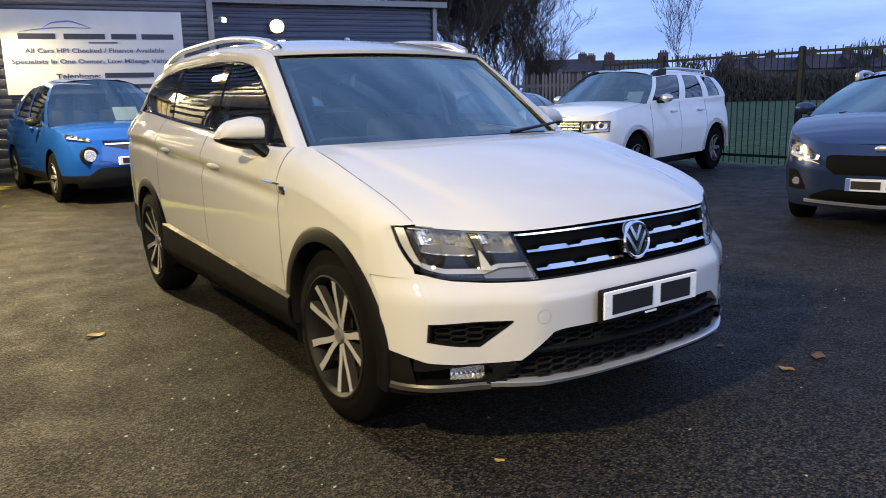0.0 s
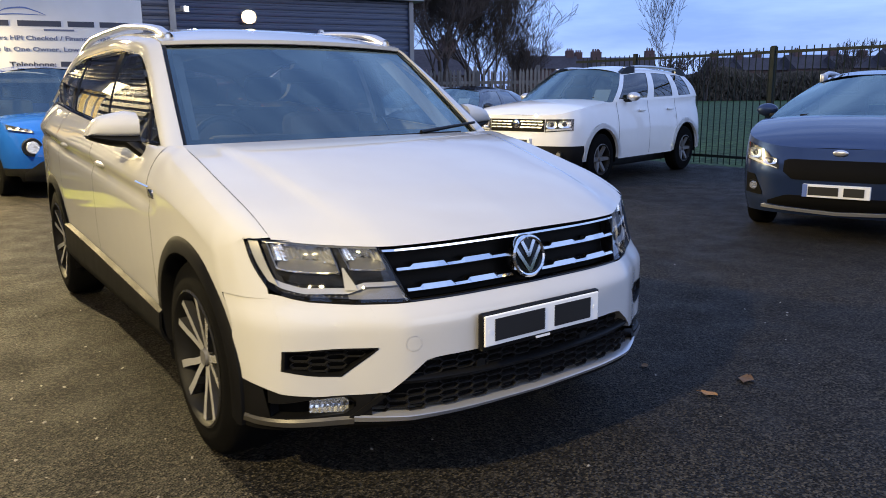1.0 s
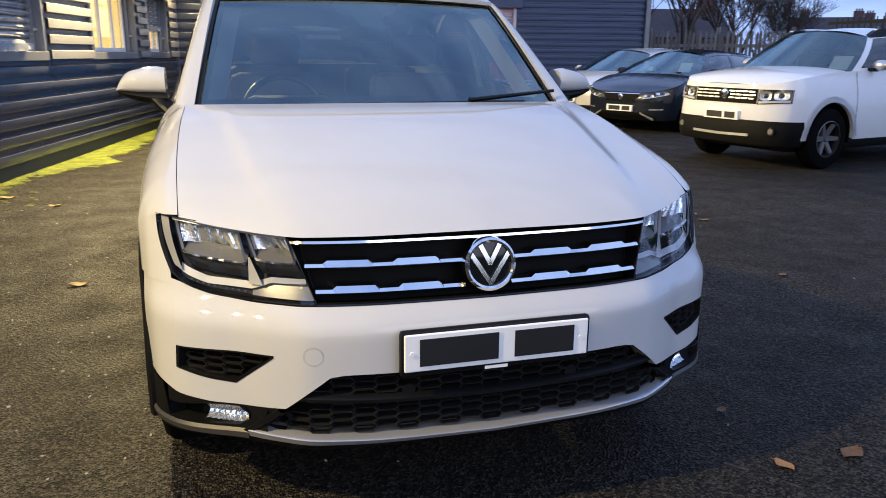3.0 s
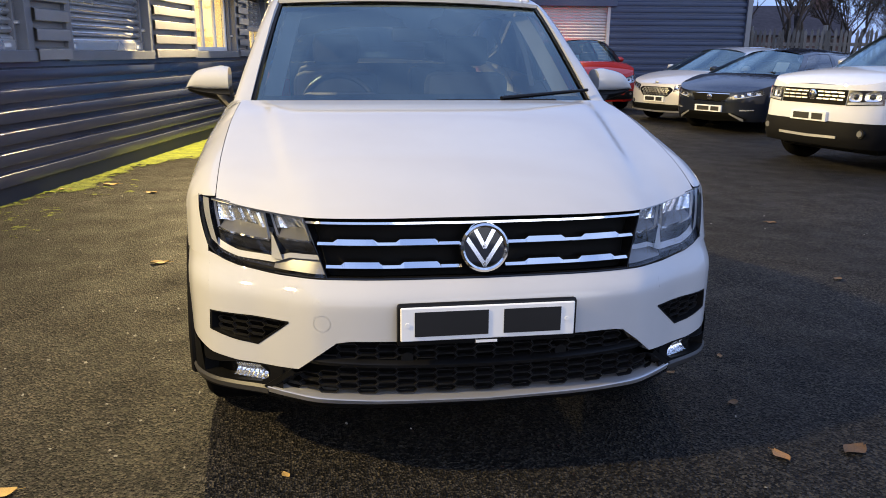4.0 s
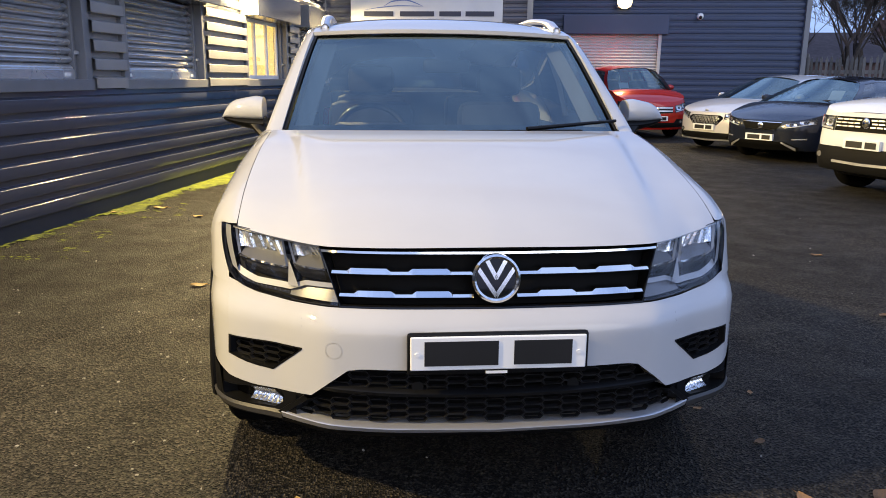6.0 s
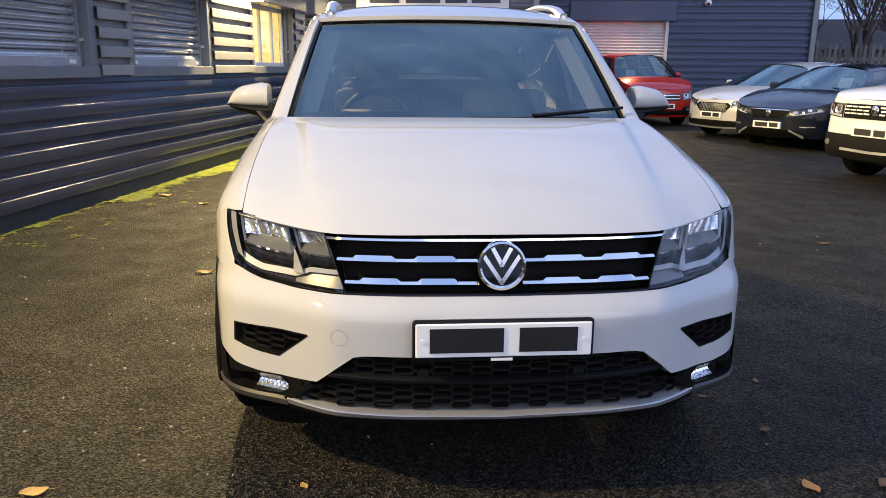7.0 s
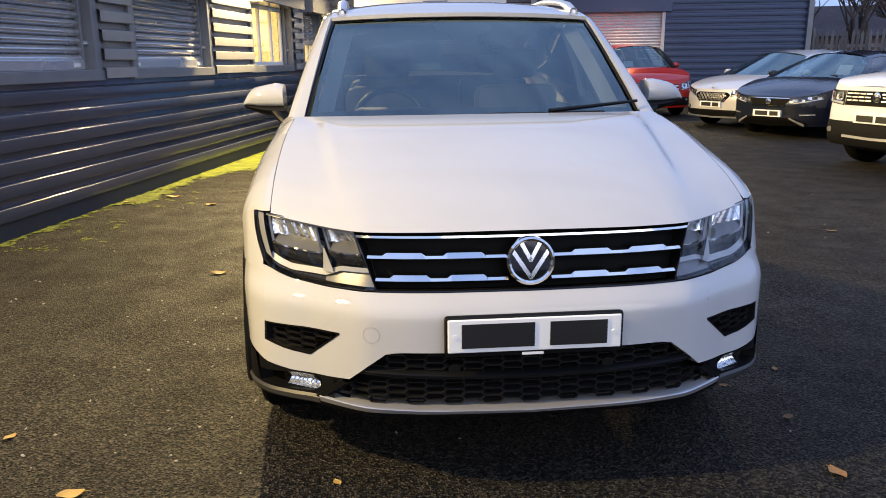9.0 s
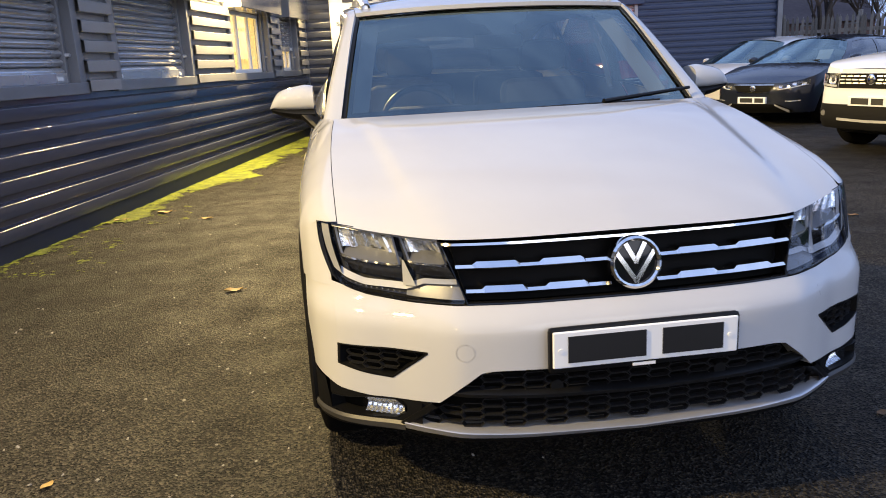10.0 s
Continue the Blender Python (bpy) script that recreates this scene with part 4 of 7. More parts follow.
    # wipers
    for x in (-0.30, 0.25):
        part("wiper", rod((x - 0.22, yc + 0.02, bz0 + 0.035), (x + 0.30, yc + 0.05, bz0 + 0.07), 0.010, 0.008, 6), M_BLACK, thing)
    return thing


def variant(base, **changes):
    out = dict(base)
    out.update(changes)
    return out


SIDE = [(0.2, 0.05), (0.35, 0.015), (0.55, 0.0), (0.78, 0.006), (0.95, 0.03), (1.1, 0.07)]
FRONT = [(0.2, 0.05), (0.35, 0.0), (0.55, 0.0), (0.75, 0.05), (0.95, 0.14), (1.1, 0.3)]
REAR = [(0.2, 0.08), (0.45, 0.0), (0.7, 0.02), (1.0, 0.10), (1.2, 0.16)]

SUV = dict(L=4.315, W=1.82, H=1.69, wb=2.673, fo=0.82, r=0.36, arch=0.44, rim=0.60, cowl=1.10, wst=1.62, rte=3.95, tail=4.15, top=[(0, 0.985), (0.2, 1.05), (0.6, 1.105), (1.1, 1.145), (2.5, 1.17), (4.3, 1.22)],
           side_in=SIDE, front_in=[(0.2, 0.06), (0.35, 0.0), (0.6, 0.0), (0.8, 0.02), (1.0, 0.05), (1.12, 0.12)], rear_in=REAR, rx=0.62, clad=0.0, sill=0.34,
           windows=[(0.06, 0.36), (0.42, 0.66), (0.72, 0.9)], plate=0.62, badge=(0.055, 0.868, M_CHROME), badge_h=1.1, nf=0.5, ef=0.5, crown=0.06,
           front=[("grille", 0.46, [(0, 0.765), (0.46, 0.765)], [(0, 0.935), (0.46, 0.935)], M_SHADE_BLACK, 0.006, "black grille"),
                  ("skid_plate", 0.42, [(0, 0.375), (0.42, 0.385)], [(0, 0.405), (0.42, 0.415)], M_SATIN, 0.026, "silver skid strip")],
           lip=0.30, wraps=[("front_skid", (0.285, 0.575), (0.0, 0.86), M_GREYPLASTIC, 0.014, "black lower bumper")],
           bars=[], teeth=[(0.072 + 0.094 * i + d, 0.072 + 0.094 * i + d + 0.072, z) for i in range(4) for d, z in ((0.0, 0.825), (0.016, 0.865), (0.0, 0.905))], lamp=([(0.47, 0.76), (0.80, 0.785)], [(0.47, 0.935), (0.83, 0.94)], 0.47, 0.83), fog=(0.68, 0.46, 0.045),
           arch_trim=True, arch_body=True, doors=[1.28, 2.22, 3.15], handles=[1.98, 2.92], handle_z=1.02, mirror_mat=M_SATIN, mirror_label="silver door mirror", spokes=6, rim_mat=M_LAMPMID, tyre=0.215, rails=M_SATIN, rail_pods=True)
HATCH = dict(L=4.26, W=1.80, H=1.44, wb=2.636, fo=0.86, r=0.32, cowl=0.98, wst=1.74, rte=3.75, tail=4.12, top=[(0, 0.74), (0.35, 0.83), (1.0, 0.96), (2.5, 1.0), (4.2, 1.05)],
             side_in=SIDE, front_in=FRONT, rear_in=REAR, rx=0.56, sill=0.22, windows=[(0.08, 0.42), (0.47, 0.76)], plate=0.47, badge=(0.055, 0.685, M_CHROME), badge_h=0.9, nf=0.62,
             front=[("grille", 0.40, [(0, 0.59), (0.30, 0.60), (0.40, 0.68)], [(0, 0.73), (0.40, 0.735)], M_GLOSSBLACK, 0.006, "black grille"),
                    ("lower_grille", 0.66, [(0, 0.22), (0.66, 0.25)], [(0, 0.40), (0.50, 0.40), (0.66, 0.30)], M_SHADE_BLACK, 0.006, "black lower grille")],
             bars=[(0.40, 0.722, 0.014, M_CHROME), (0.36, 0.59, 0.012, M_CHROME)], lamp=([(0.44, 0.60), (0.60, 0.66), (0.84, 0.72)], [(0.44, 0.72), (0.84, 0.80)], 0.44, 0.84), fog=(0.62, 0.40, 0.035),
             doors=[1.25, 2.35, 3.2], handles=[2.1, 3.0], handle_z=0.82, tyre=0.21)


def parked(x, y, heading):
    """Front bumper centre at x, y; heading: degrees by which the nose turns from -y."""
    return pose(x, y, 0, 0, 0, heading)


suv = car("suv_car", SUV, parked(5.31, 6.26, -77.7), P_WHITE_B, "white SUV with black lower bumper and roof rails parked on asphalt")
dark_hatch = car("hatchback_car", variant(HATCH, plate=0.417, badge=(0.055, 0.612, M_CHROME), top=[(0, 0.69), (0.35, 0.80), (1.0, 0.96), (2.5, 1.0), (4.2, 1.05)],
            front=[("grille", 0.36, [(0, 0.545), (0.28, 0.55), (0.36, 0.63)], [(0, 0.665), (0.36, 0.67)], M_SHADE_BLACK, 0.006, "black grille"),
                   ("lower_grille", 0.66, [(0, 0.20), (0.66, 0.23)], [(0, 0.355), (0.46, 0.355), (0.66, 0.27)], M_SHADE_BLACK, 0.006, "black lower grille")],
            bars=[(0.37, 0.664, 0.012, M_CHROME), (0.30, 0.540, 0.012, M_CHROME)], fog=(0.0, 0.0, 0.0), lamp=([(0.42, 0.575), (0.60, 0.60), (0.84, 0.66)], [(0.42, 0.65), (0.84, 0.745)], 0.42, 0.84),
            side_front=[("led_strip", 0.56, 0.76, [(0.56, 0.395), (0.76, 0.405)], [(0.56, 0.415), (0.76, 0.425)], M_REFLECTOR, 0.014, "bright fog light strip"),
                        ("bumper_blade", 0.40, 0.62, [(0.40, 0.335), (0.62, 0.215)], [(0.40, 0.36), (0.62, 0.26)], M_SATIN, 0.016, "silver bumper blade")]),
          parked(6.157, 10.24, -63), P_CHARCOAL, "charcoal grey hatchback with chrome-edged grille parked on asphalt")
pale_hatch = car("hatchback_car", variant(HATCH, L=4.38, H=1.47, wb=2.70, plate=0.46, rx=0.58,
            front=[("grille", 0.42, [(0, 0.50), (0.30, 0.50), (0.42, 0.62)], [(0, 0.69), (0.36, 0.69), (0.42, 0.65)], M_GLOSSBLACK, 0.006, "black mesh grille"),
                   ("lower_grille", 0.70, [(0, 0.22), (0.70, 0.24)], [(0, 0.36), (0.6, 0.36), (0.70, 0.30)], M_BLACK, 0.006, "black lower grille"),
                   ("lip", 0.75, [(0, 0.20), (0.75, 0.22)], [(0, 0.225), (0.75, 0.245)], M_SATIN, 0.02, "silver lip")],
            bars=[], mesh=(0.36, 0.50, 0.68, 9, 5, M_SATIN), badge=(0.05, 0.78, M_SATIN), badge_h=0.5,
            side_front=[("side_fin", 0.52, 0.76, [(0.52, 0.27), (0.76, 0.27)], [(0.52, 0.30), (0.76, 0.41)], M_GLOSSBLACK, 0.010, "black bumper fin")]), parked(6.05, 12.2, -68), P_SILVER, "pale silver hatchback with black mesh grille parked by the wall")
red = car("compact_car", variant(HATCH, L=4.36, H=1.68, W=1.76, wb=2.70, fo=0.88, cowl=0.92, wst=1.46, rte=3.95, rx=0.62, plate=0.47, top=[(0, 0.84), (0.35, 0.96), (0.95, 1.09), (2.5, 1.10), (4.3, 1.14)],
            front=[("grille", 0.40, [(0, 0.58), (0.40, 0.60)], [(0, 0.74), (0.40, 0.745)], M_BLACK, 0.006, "black grille"),
                   ("lower_grille", 0.75, [(0, 0.26), (0.75, 0.28)], [(0, 0.38), (0.45, 0.38), (0.5, 0.46), (0.75, 0.46)], M_BLACK, 0.006, "black lower grille")],
            bars=[(0.39, 0.70, 0.025, M_SATIN), (0.39, 0.63, 0.025, M_SATIN)], lamp=([(0.46, 0.60), (0.84, 0.68)], [(0.46, 0.76), (0.84, 0.86)], 0.46, 0.84)),
          parked(6.12, 14.9, 4), P_RED, "red compact car parked facing out before the roller door")
crossover = car("crossover_car", variant(SUV, L=4.25, W=1.83, H=1.76, wb=2.6, fo=0.86, r=0.345, cowl=0.98, wst=1.50, rte=3.2, tail=3.85, rx=0.60, top=[(0, 0.86), (0.4, 0.98), (1.05, 1.05), (2.5, 1.12), (4.1, 1.2)],
            windows=[(0.08, 0.42), (0.47, 0.72)], front_in=FRONT, nf=0.62, ef=0.6, arch=0.405, arch_trim=True, clad=0.40, sill=0.30, plate=0.58, badge=(0.07, 0.80, M_CHROME),
            front=[("grille", 0.42, [(0, 0.70), (0.42, 0.80)], [(0, 0.84), (0.42, 0.86)], M_GLOSSBLACK, 0.006, "black grille"),
                   ("lower_grille", 0.72, [(0, 0.22), (0.72, 0.24)], [(0, 0.50), (0.5, 0.50), (0.72, 0.34)], M_BLACK, 0.006, "black lower bumper grille")],
            mesh=(0.0, 0, 0, 0, 0, M_CHROME), bars=[(0.40, 0.80, 0.02, M_CHROME)], lamp=([(0.56, 0.845), (0.84, 0.90)], [(0.56, 0.875), (0.84, 0.965)], 0.56, 0.84), fog=(0.60, 0.665, 0.10),
            wraps=[], lip=0.22, teeth=[], rail_pods=False, arch_body=False, big_fog=True, rails=None, mirror_mat=M_BLACK, mirror_label="black door mirror", handles=[1.95]), parked(0.26, 9.15, 5), P_BLUE, "bright blue crossover car with black arch trims")
small_hatch = car("small_car", variant(HATCH, L=4.07, W=1.76, H=1.49, wb=2.49, fo=0.84, r=0.315, cowl=0.92, wst=1.75, rte=3.5, tail=3.95, plate_blue=True, plate=0.445, rails=M_SATIN,
            top=[(0, 0.80), (0.35, 0.90), (0.92, 1.02), (2.5, 1.05), (4.0, 1.10)],
            front=[("grille", 0.44, [(0, 0.53), (0.36, 0.53), (0.46, 0.61)], [(0, 0.705), (0.40, 0.705), (0.46, 0.68)], M_SHADE_BLACK, 0.006, "black mesh grille"),
                   ("lower_grille", 0.56, [(0, 0.27), (0.56, 0.30)], [(0, 0.395), (0.40, 0.395), (0.56, 0.33)], M_SHADE_BLACK, 0.006, "black lower grille"),
                   ("skid_plate", 0.62, [(0, 0.235), (0.62, 0.26)], [(0, 0.26), (0.62, 0.285)], M_SATIN, 0.012, "silver skid strip")],
            bars=[], badge=(0.06, 0.768, M_SATIN), badge_h=0.45, lamp=([(0.48, 0.61), (0.80, 0.68)], [(0.48, 0.645), (0.62, 0.77), (0.80, 0.84)], 0.48, 0.80), fog=(0.70, 0.45, 0.045), big_fog=True,
            side_front=[("fog_slot", 0.62, 0.79, [(0.62, 0.37), (0.79, 0.38)], [(0.62, 0.40), (0.70, 0.55), (0.79, 0.56)], M_SHADE_BLACK, 0.008, "black fog lamp slot")]),
          parked(4.70, 1.425, -72), P_NAVY, "dark blue small hatchback with silver skid strip parked on asphalt")

M_CARD = material("price_sheet_paper", (0.34, 0.37, 0.40), 0.6, stain=0.1, stain_scale=6)


def price_card(car_ob, x, y, z, w, h, mat=M_CARD):
    """A price sheet propped behind a windscreen."""
    ob = link("price_card", box(-w / 2, w / 2, -0.002, 0.002, 0, h), mat)
    ob.matrix_basis = car_ob.matrix_basis @ pose(x, y, z, -35)
    return tagged(ob, "white price sheet propped behind a windscreen", "price card", "price cards")


price_card(suv, 0.42, 1.52, 1.16, 0.26, 0.20)
price_card(dark_hatch, 0.34, 1.50, 1.02, 0.24, 0.20)
price_card(crossover, 0.34, 1.36, 1.10, 0.36, 0.24)
price_card(red, -0.30, 1.28, 1.12, 0.24, 0.18)

# ---- the white SUV in front ----

NOSE = [(0, 0.02), (0.27, 0.03), (0.48, 0.062), (0.58, 0.115), (0.67, 0.178), (0.75, 0.225), (0.82, 0.277), (0.882, 0.365), (0.912, 0.46)]
SLOPE = [(0.18, 0.09), (0.25, 0.035), (0.30, 0.0), (0.575, 0.0), (0.600, 0.0015), (0.618, 0.008), (0.642, 0.027), (0.667, 0.05), (0.70, 0.066), (0.76, 0.086), (0.835, 0.107), (0.87, 0.128), (0.90, 0.16)]
FLANK = [(0.2, 0.05), (0.3, 0.02), (0.45, 0.012), (0.62, 0.002), (0.72, 0.0), (0.82, 0.0), (1.2, 0.0)]
WIDTH = [(0.46, 0.912), (0.6, 0.922), (0.9, 0.926), (1.4, 0.918), (2.5, 0.916), (3.6, 0.922), (4.1, 0.90), (4.4, 0.86)]
SHOULDER = [(0.46, 0.78), (0.85, 0.895), (1.2, 0.945), (1.41, 0.955), (2.13, 1.0), (3.16, 1.055), (3.8, 1.10), (4.4, 1.10)]
BONNET_RISE = [(0, 0), (0.17, 0.26), (0.46, 0.57), (0.755, 0.84), (1, 1)]
RUN = (0.0, 0.06, 0.12, 0.20, 0.30, 0.42, 0.55, 0.70, 0.85)
EDGE_Z = [(lerp(0.375, 1.25, t), lerp(0.867, 1.108, curve_at(BONNET_RISE, t)) - 0.0015) for t in RUN] + [(1.25, 1.106), (1.41, 1.102), (2.49, 1.160), (3.3, 1.212), (4.0, 1.255), (4.4, 1.26)]
EDGE_X = [(lerp(0.375, 1.25, t), lerp(0.798, 0.788, t) + 0.012 * math.sin(math.pi * t) + 0.002) for t in RUN] + [(1.25, 0.790), (1.40, 0.836), (2.5, 0.838), (3.3, 0.826), (4.0, 0.79), (4.4, 0.74)]
WHEEL_F, WHEEL_R, WR, ARCH = 0.872, 3.70, 0.357, 0.450


def front_y(x, z, out=0.0):
    return curve_at(NOSE, abs(x)) + curve_at(SLOPE, z) - out


def front_pt(x, z, out=0.0):
    """A point of the front skin, pushed out along the plan's normal."""
    e = 0.004
    y = front_y(x, z)
    slope = (curve_at(NOSE, min(0.9, abs(x) + e)) - curve_at(NOSE, max(0, abs(x) - e))) / (2 * e)
    n = math.hypot(slope, 1)
    sx = -1 if x < 0 else 1
    return (x + sx * slope / n * out, y - out / n, z)


def arch_low(y, base):
    lo = base
    for yw in (WHEEL_F, WHEEL_R):
        d = abs(y - yw)
        if d < ARCH:
            lo = max(lo, WR + math.sqrt(ARCH * ARCH - d * d))
    return lo


def cladding_top(y):
    return line_at([(0.46, 0.424), (0.9, 0.44), (1.32, 0.452), (3.23, 0.530), (4.2, 0.55)], y)


def section(y, t, low):
    """Side of the body at y: t from 0 at the low edge to 1 at the bonnet's or windows' edge."""
    w, zs, zt, xt = curve_at(WIDTH, y), curve_at(SHOULDER, y), curve_at(EDGE_Z, y), curve_at(EDGE_X, y)
    low = min(low, zs - 0.01)
    if t < 0.68:
        z = lerp(low, zs, t / 0.68)
        dip = 0.016 * math.exp(-((z - (zs - 0.062)) / 0.030) ** 2) * min(1.0, max(0.0, (y - 1.2) * 4))
        return w - curve_at(FLANK, z) - dip, z
    a = (t - 0.68) / 0.32 * math.pi / 2
    f, q = (t - 0.68) / 0.32, max(0.45 * min(1.0, max(0.0, (y - 0.5) / 0.35)), 0.72 * min(1.0, max(0.0, (y - 1.15) / 0.5)))
    return w - (w - xt) * lerp(1 - math.cos(a), f, q), zs + (zt - zs) * lerp(math.sin(a), f, q)


def hero_car():
    car_ob = empty("family_suv", pose(0, 0, 0), "white SUV with chrome-barred grille and black lower cladding parked on asphalt", "car")

    def put(name, bm, mat, label="", parent=None, smooth=True):
        return part(name, bm, mat, parent or car_ob, label, smooth)

    def both(rows):
        return rows, [[(-p[0], p[1], p[2]) for p in row] for row in rows]

    def wing_corner():
        """Rows from the headlight's outer end round to the wing's first column."""
        lo = arch_low(0.46, cladding_top(0.46))
        first = []
        for k in range(45):
            x, z = section(0.46, k / 44, lo)
            ya = 0.46 + curve_at(SLOPE, min(z, 0.87))
            x, z = section(ya, k / 44, lo)
            if z > 0.685:
                first.append((x, ya, z, max(0.0, (k / 44 - 0.68) / 0.32)))
        rows = []
        for f in steps(0, 1, 12):
            row = []
            for x, y, z, a in first:
                zt = min(z, 0.866) if a == 0 else lerp(0.862, 0.869, a)
                u = min(1.0, max(0.0, (zt - 0.718) / 0.148))
                xe = lerp(0.828, 0.860, u) + 0.009 * math.sin(math.pi * u) if a == 0 else lerp(0.860, 0.80, a)
                p0, p1 = Vector((xe, front_y(xe, min(zt, 0.869)) - (0 if a == 0 else 0.006 * a), zt)), Vector((x, y, z))
                q = p0.lerp(p1, f)
                xn, x0n = lerp(min(xe, 0.860), 0.912, f), min(xe, 0.860)
                bow = curve_at(NOSE, xn) - lerp(curve_at(NOSE, x0n), 0.46, f)
                q.y += bow * (1 - a)
                if a > 0 and f < 1:
                    q.z += a * (curve_at(EDGE_Z, q.y) - lerp(0.869, curve_at(EDGE_Z, p1.y), f)) * min(1.0, f * 4)
                row.append((q.x, q.y, q.z))
            rows.append(row)
        return rows

    # -- flanks: wings, doors, quarters --
    for nm, y0, y1, lab in (("front_wing", 0.46, 1.328, ""), ("front_door", 1.334, 2.418, "white front door"), ("rear_door", 2.424, 3.346, "white rear door"), ("rear_quarter", 3.352, 4.42, "")):
        rows = []
        n = 26
        for i in range(n + 1):
            y = lerp(y0, y1, i / n)
            row = []
            lo = arch_low(y, cladding_top(y) - (0.03 if "door" in nm else 0.0))
            for j in range(45):
                x, z = section(y, j / 44, lo)
                ya = y
                if nm == "front_wing":
                    ya = y + curve_at(SLOPE, min(z, 0.87)) * (1 - i / n) ** 2
                    x, z = section(ya, j / 44, lo)
                row.append((-x, ya, z))
            rows.append(row)
        for side_rows in both(rows):
            sx = 1 if side_rows is rows else -1
            if nm == "front_wing":
                wing_mesh = add_grid(bmesh.new(), side_rows)
                add_grid(wing_mesh, [[(-sx * p[0], p[1], p[2]) for p in row] for row in wing_corner()])
                bmesh.ops.remove_doubles(wing_mesh, verts=wing_mesh.verts, dist=0.0008)
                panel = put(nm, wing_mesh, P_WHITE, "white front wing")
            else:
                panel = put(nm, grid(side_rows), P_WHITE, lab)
            if "door" in nm:
                yh = y1 - 0.20
                x, z = section(yh, 0.60, cladding_top(yh))
                zc = curve_at(SHOULDER, yh) - 0.03
                hb = bmesh.new()
                bmesh.ops.create_uvsphere(hb, u_segments=14, v_segments=8, radius=1, matrix=Matrix.Translation((sx * -(x + 0.012), yh, zc)) @ Matrix.Diagonal((0.014, 0.11, 0.017, 1)))
                put("door_handle", hb, P_WHITE, "", panel)
    # dark strips behind the door gaps
    for yg in (1.331, 2.421, 3.349):
        rows = [[(-(section(yg, j / 16, arch_low(yg, cladding_top(yg)))[0] - 0.006), yg + d, section(yg, j / 16, arch_low(yg, cladding_top(yg)))[1]) for d in (-0.008, 0.008)] for j in range(17)]
        for r_ in both(rows):
            put("door_gap", grid(r_), M_BLACK)
    # lower cladding along the sills
    rows = [[(-(curve_at(WIDTH, y) + o), y, z) for o, z in ((-0.12, 0.245), (-0.05, 0.275), (-0.004, 0.345), (0.006, 0.38), (0.004, cladding_top(y) - 0.012), (-0.012, cladding_top(y)))] for y in steps(WHEEL_F + 0.38, WHEEL_R - 0.38, 24)]
    for r_ in both(rows):
        put("sill_cladding", grid(r_, thick=-0.01), M_GREYPLASTIC, "black plastic sill cladding")
    # wheel arch trims
    for yw in (WHEEL_F, WHEEL_R):
        a0, a1 = (-0.22, math.pi + 0.1) if yw == WHEEL_F else (-0.1, math.pi + 0.2)
        rows = []
        for k in range(33):
            a = lerp(a0, a1, k / 32)
            row = []
            for rad, o in ((0.385, -0.06), (0.388, 0.004), (0.395, 0.012), (0.440, 0.010), (ARCH + 0.004, 0.0), (ARCH + 0.004, -0.02)):
                y, z = yw - rad * math.cos(a), WR + rad * math.sin(a)
                row.append((-(curve_at(WIDTH, y) - curve_at(FLANK, z) * min(1.0, max(0.0, (y - 0.47) / 0.12)) + o), y, z))
            rows.append(row)
        for r_ in both(rows):
            put("arch_trim", grid(r_), M_GREYPLASTIC, "black plastic wheel arch trim")
        rows = [[(-xx, yw - 0.392 * math.cos(a), WR + 0.392 * math.sin(a)) for xx in (0.90, 0.45)] for a in steps(-0.3, math.pi + 0.3, 24)]
        for r_ in both(rows):
            put("wheel_well", grid(r_), M_BLACK)

    # -- bonnet --
    TOPZ = [(0, 0.846), (0.5, 0.843), (0.66, 0.850), (0.80, 0.867)]
    rows = []
    for k in steps(-1, 1, 96):
        a = abs(k)
        xf, xr = a * 0.7974, a * 0.7874
        zf = curve_at(TOPZ, xf)
        yf, yr = front_y(xf, zf) - 0.012 + 0.006 * a ** 8, 1.13 + 0.12 * a * a
        zr = 1.116 - 0.008 * a * a
        row = []
        for t in steps(0, 1, 28):
            x = lerp(xf, xr, t) + 0.012 * a * math.sin(math.pi * t)
            y = lerp(yf, yr, t)
            z = lerp(zf, zr, curve_at(BONNET_RISE, t))
            crease = 0.011 * (1 / (1 + math.exp((x - lerp(0.56, 0.69, t)) * 130))) * min(1.0, t * 3.0) * min(1.0, (1 - t) * 8.0)
            roll = -0.006 * max(0.0, 1 - t / 0.03) ** 2
            row.append((math.copysign(x, k), y, z + crease + roll))
        rows.append(row)
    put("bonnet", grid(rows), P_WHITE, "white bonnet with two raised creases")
    # dark shut gap between bonnet and wings
    rows = [[(-(curve_at(EDGE_X, y) + o), y, curve_at(EDGE_Z, y) - 0.007) for o in (0.012, -0.016)] for y in steps(0.43, 1.26, 16)]
    for r_ in both(rows):
        put("bonnet_gap", grid(r_), M_BLACK)
    # scuttle
    rows = [[(x, 1.02 + 0.13 * (x / 0.8) ** 2 + d, z - 0.02 * (x / 0.8) ** 2) for d, z in ((0.0, 1.05), (0.14, 1.085), (0.24, 1.085))] for x in steps(-0.80, 0.80, 16)]
    put("scuttle_panel", grid(rows), M_BLACK, "black scuttle panel under the windscreen")

    # -- bumper skin, white --
    TOP_E = [(0, 0.664), (0.46, 0.664), (0.60, 0.664), (0.72, 0.672), (0.83, 0.700), (0.912, 0.705)]
    LOW_E = [(0, 0.490), (0.40, 0.492), (0.44, 0.486), (0.50, 0.440), (0.554, 0.392), (0.63, 0.386), (0.74, 0.382), (0.83, 0.390), (0.912, 0.424)]
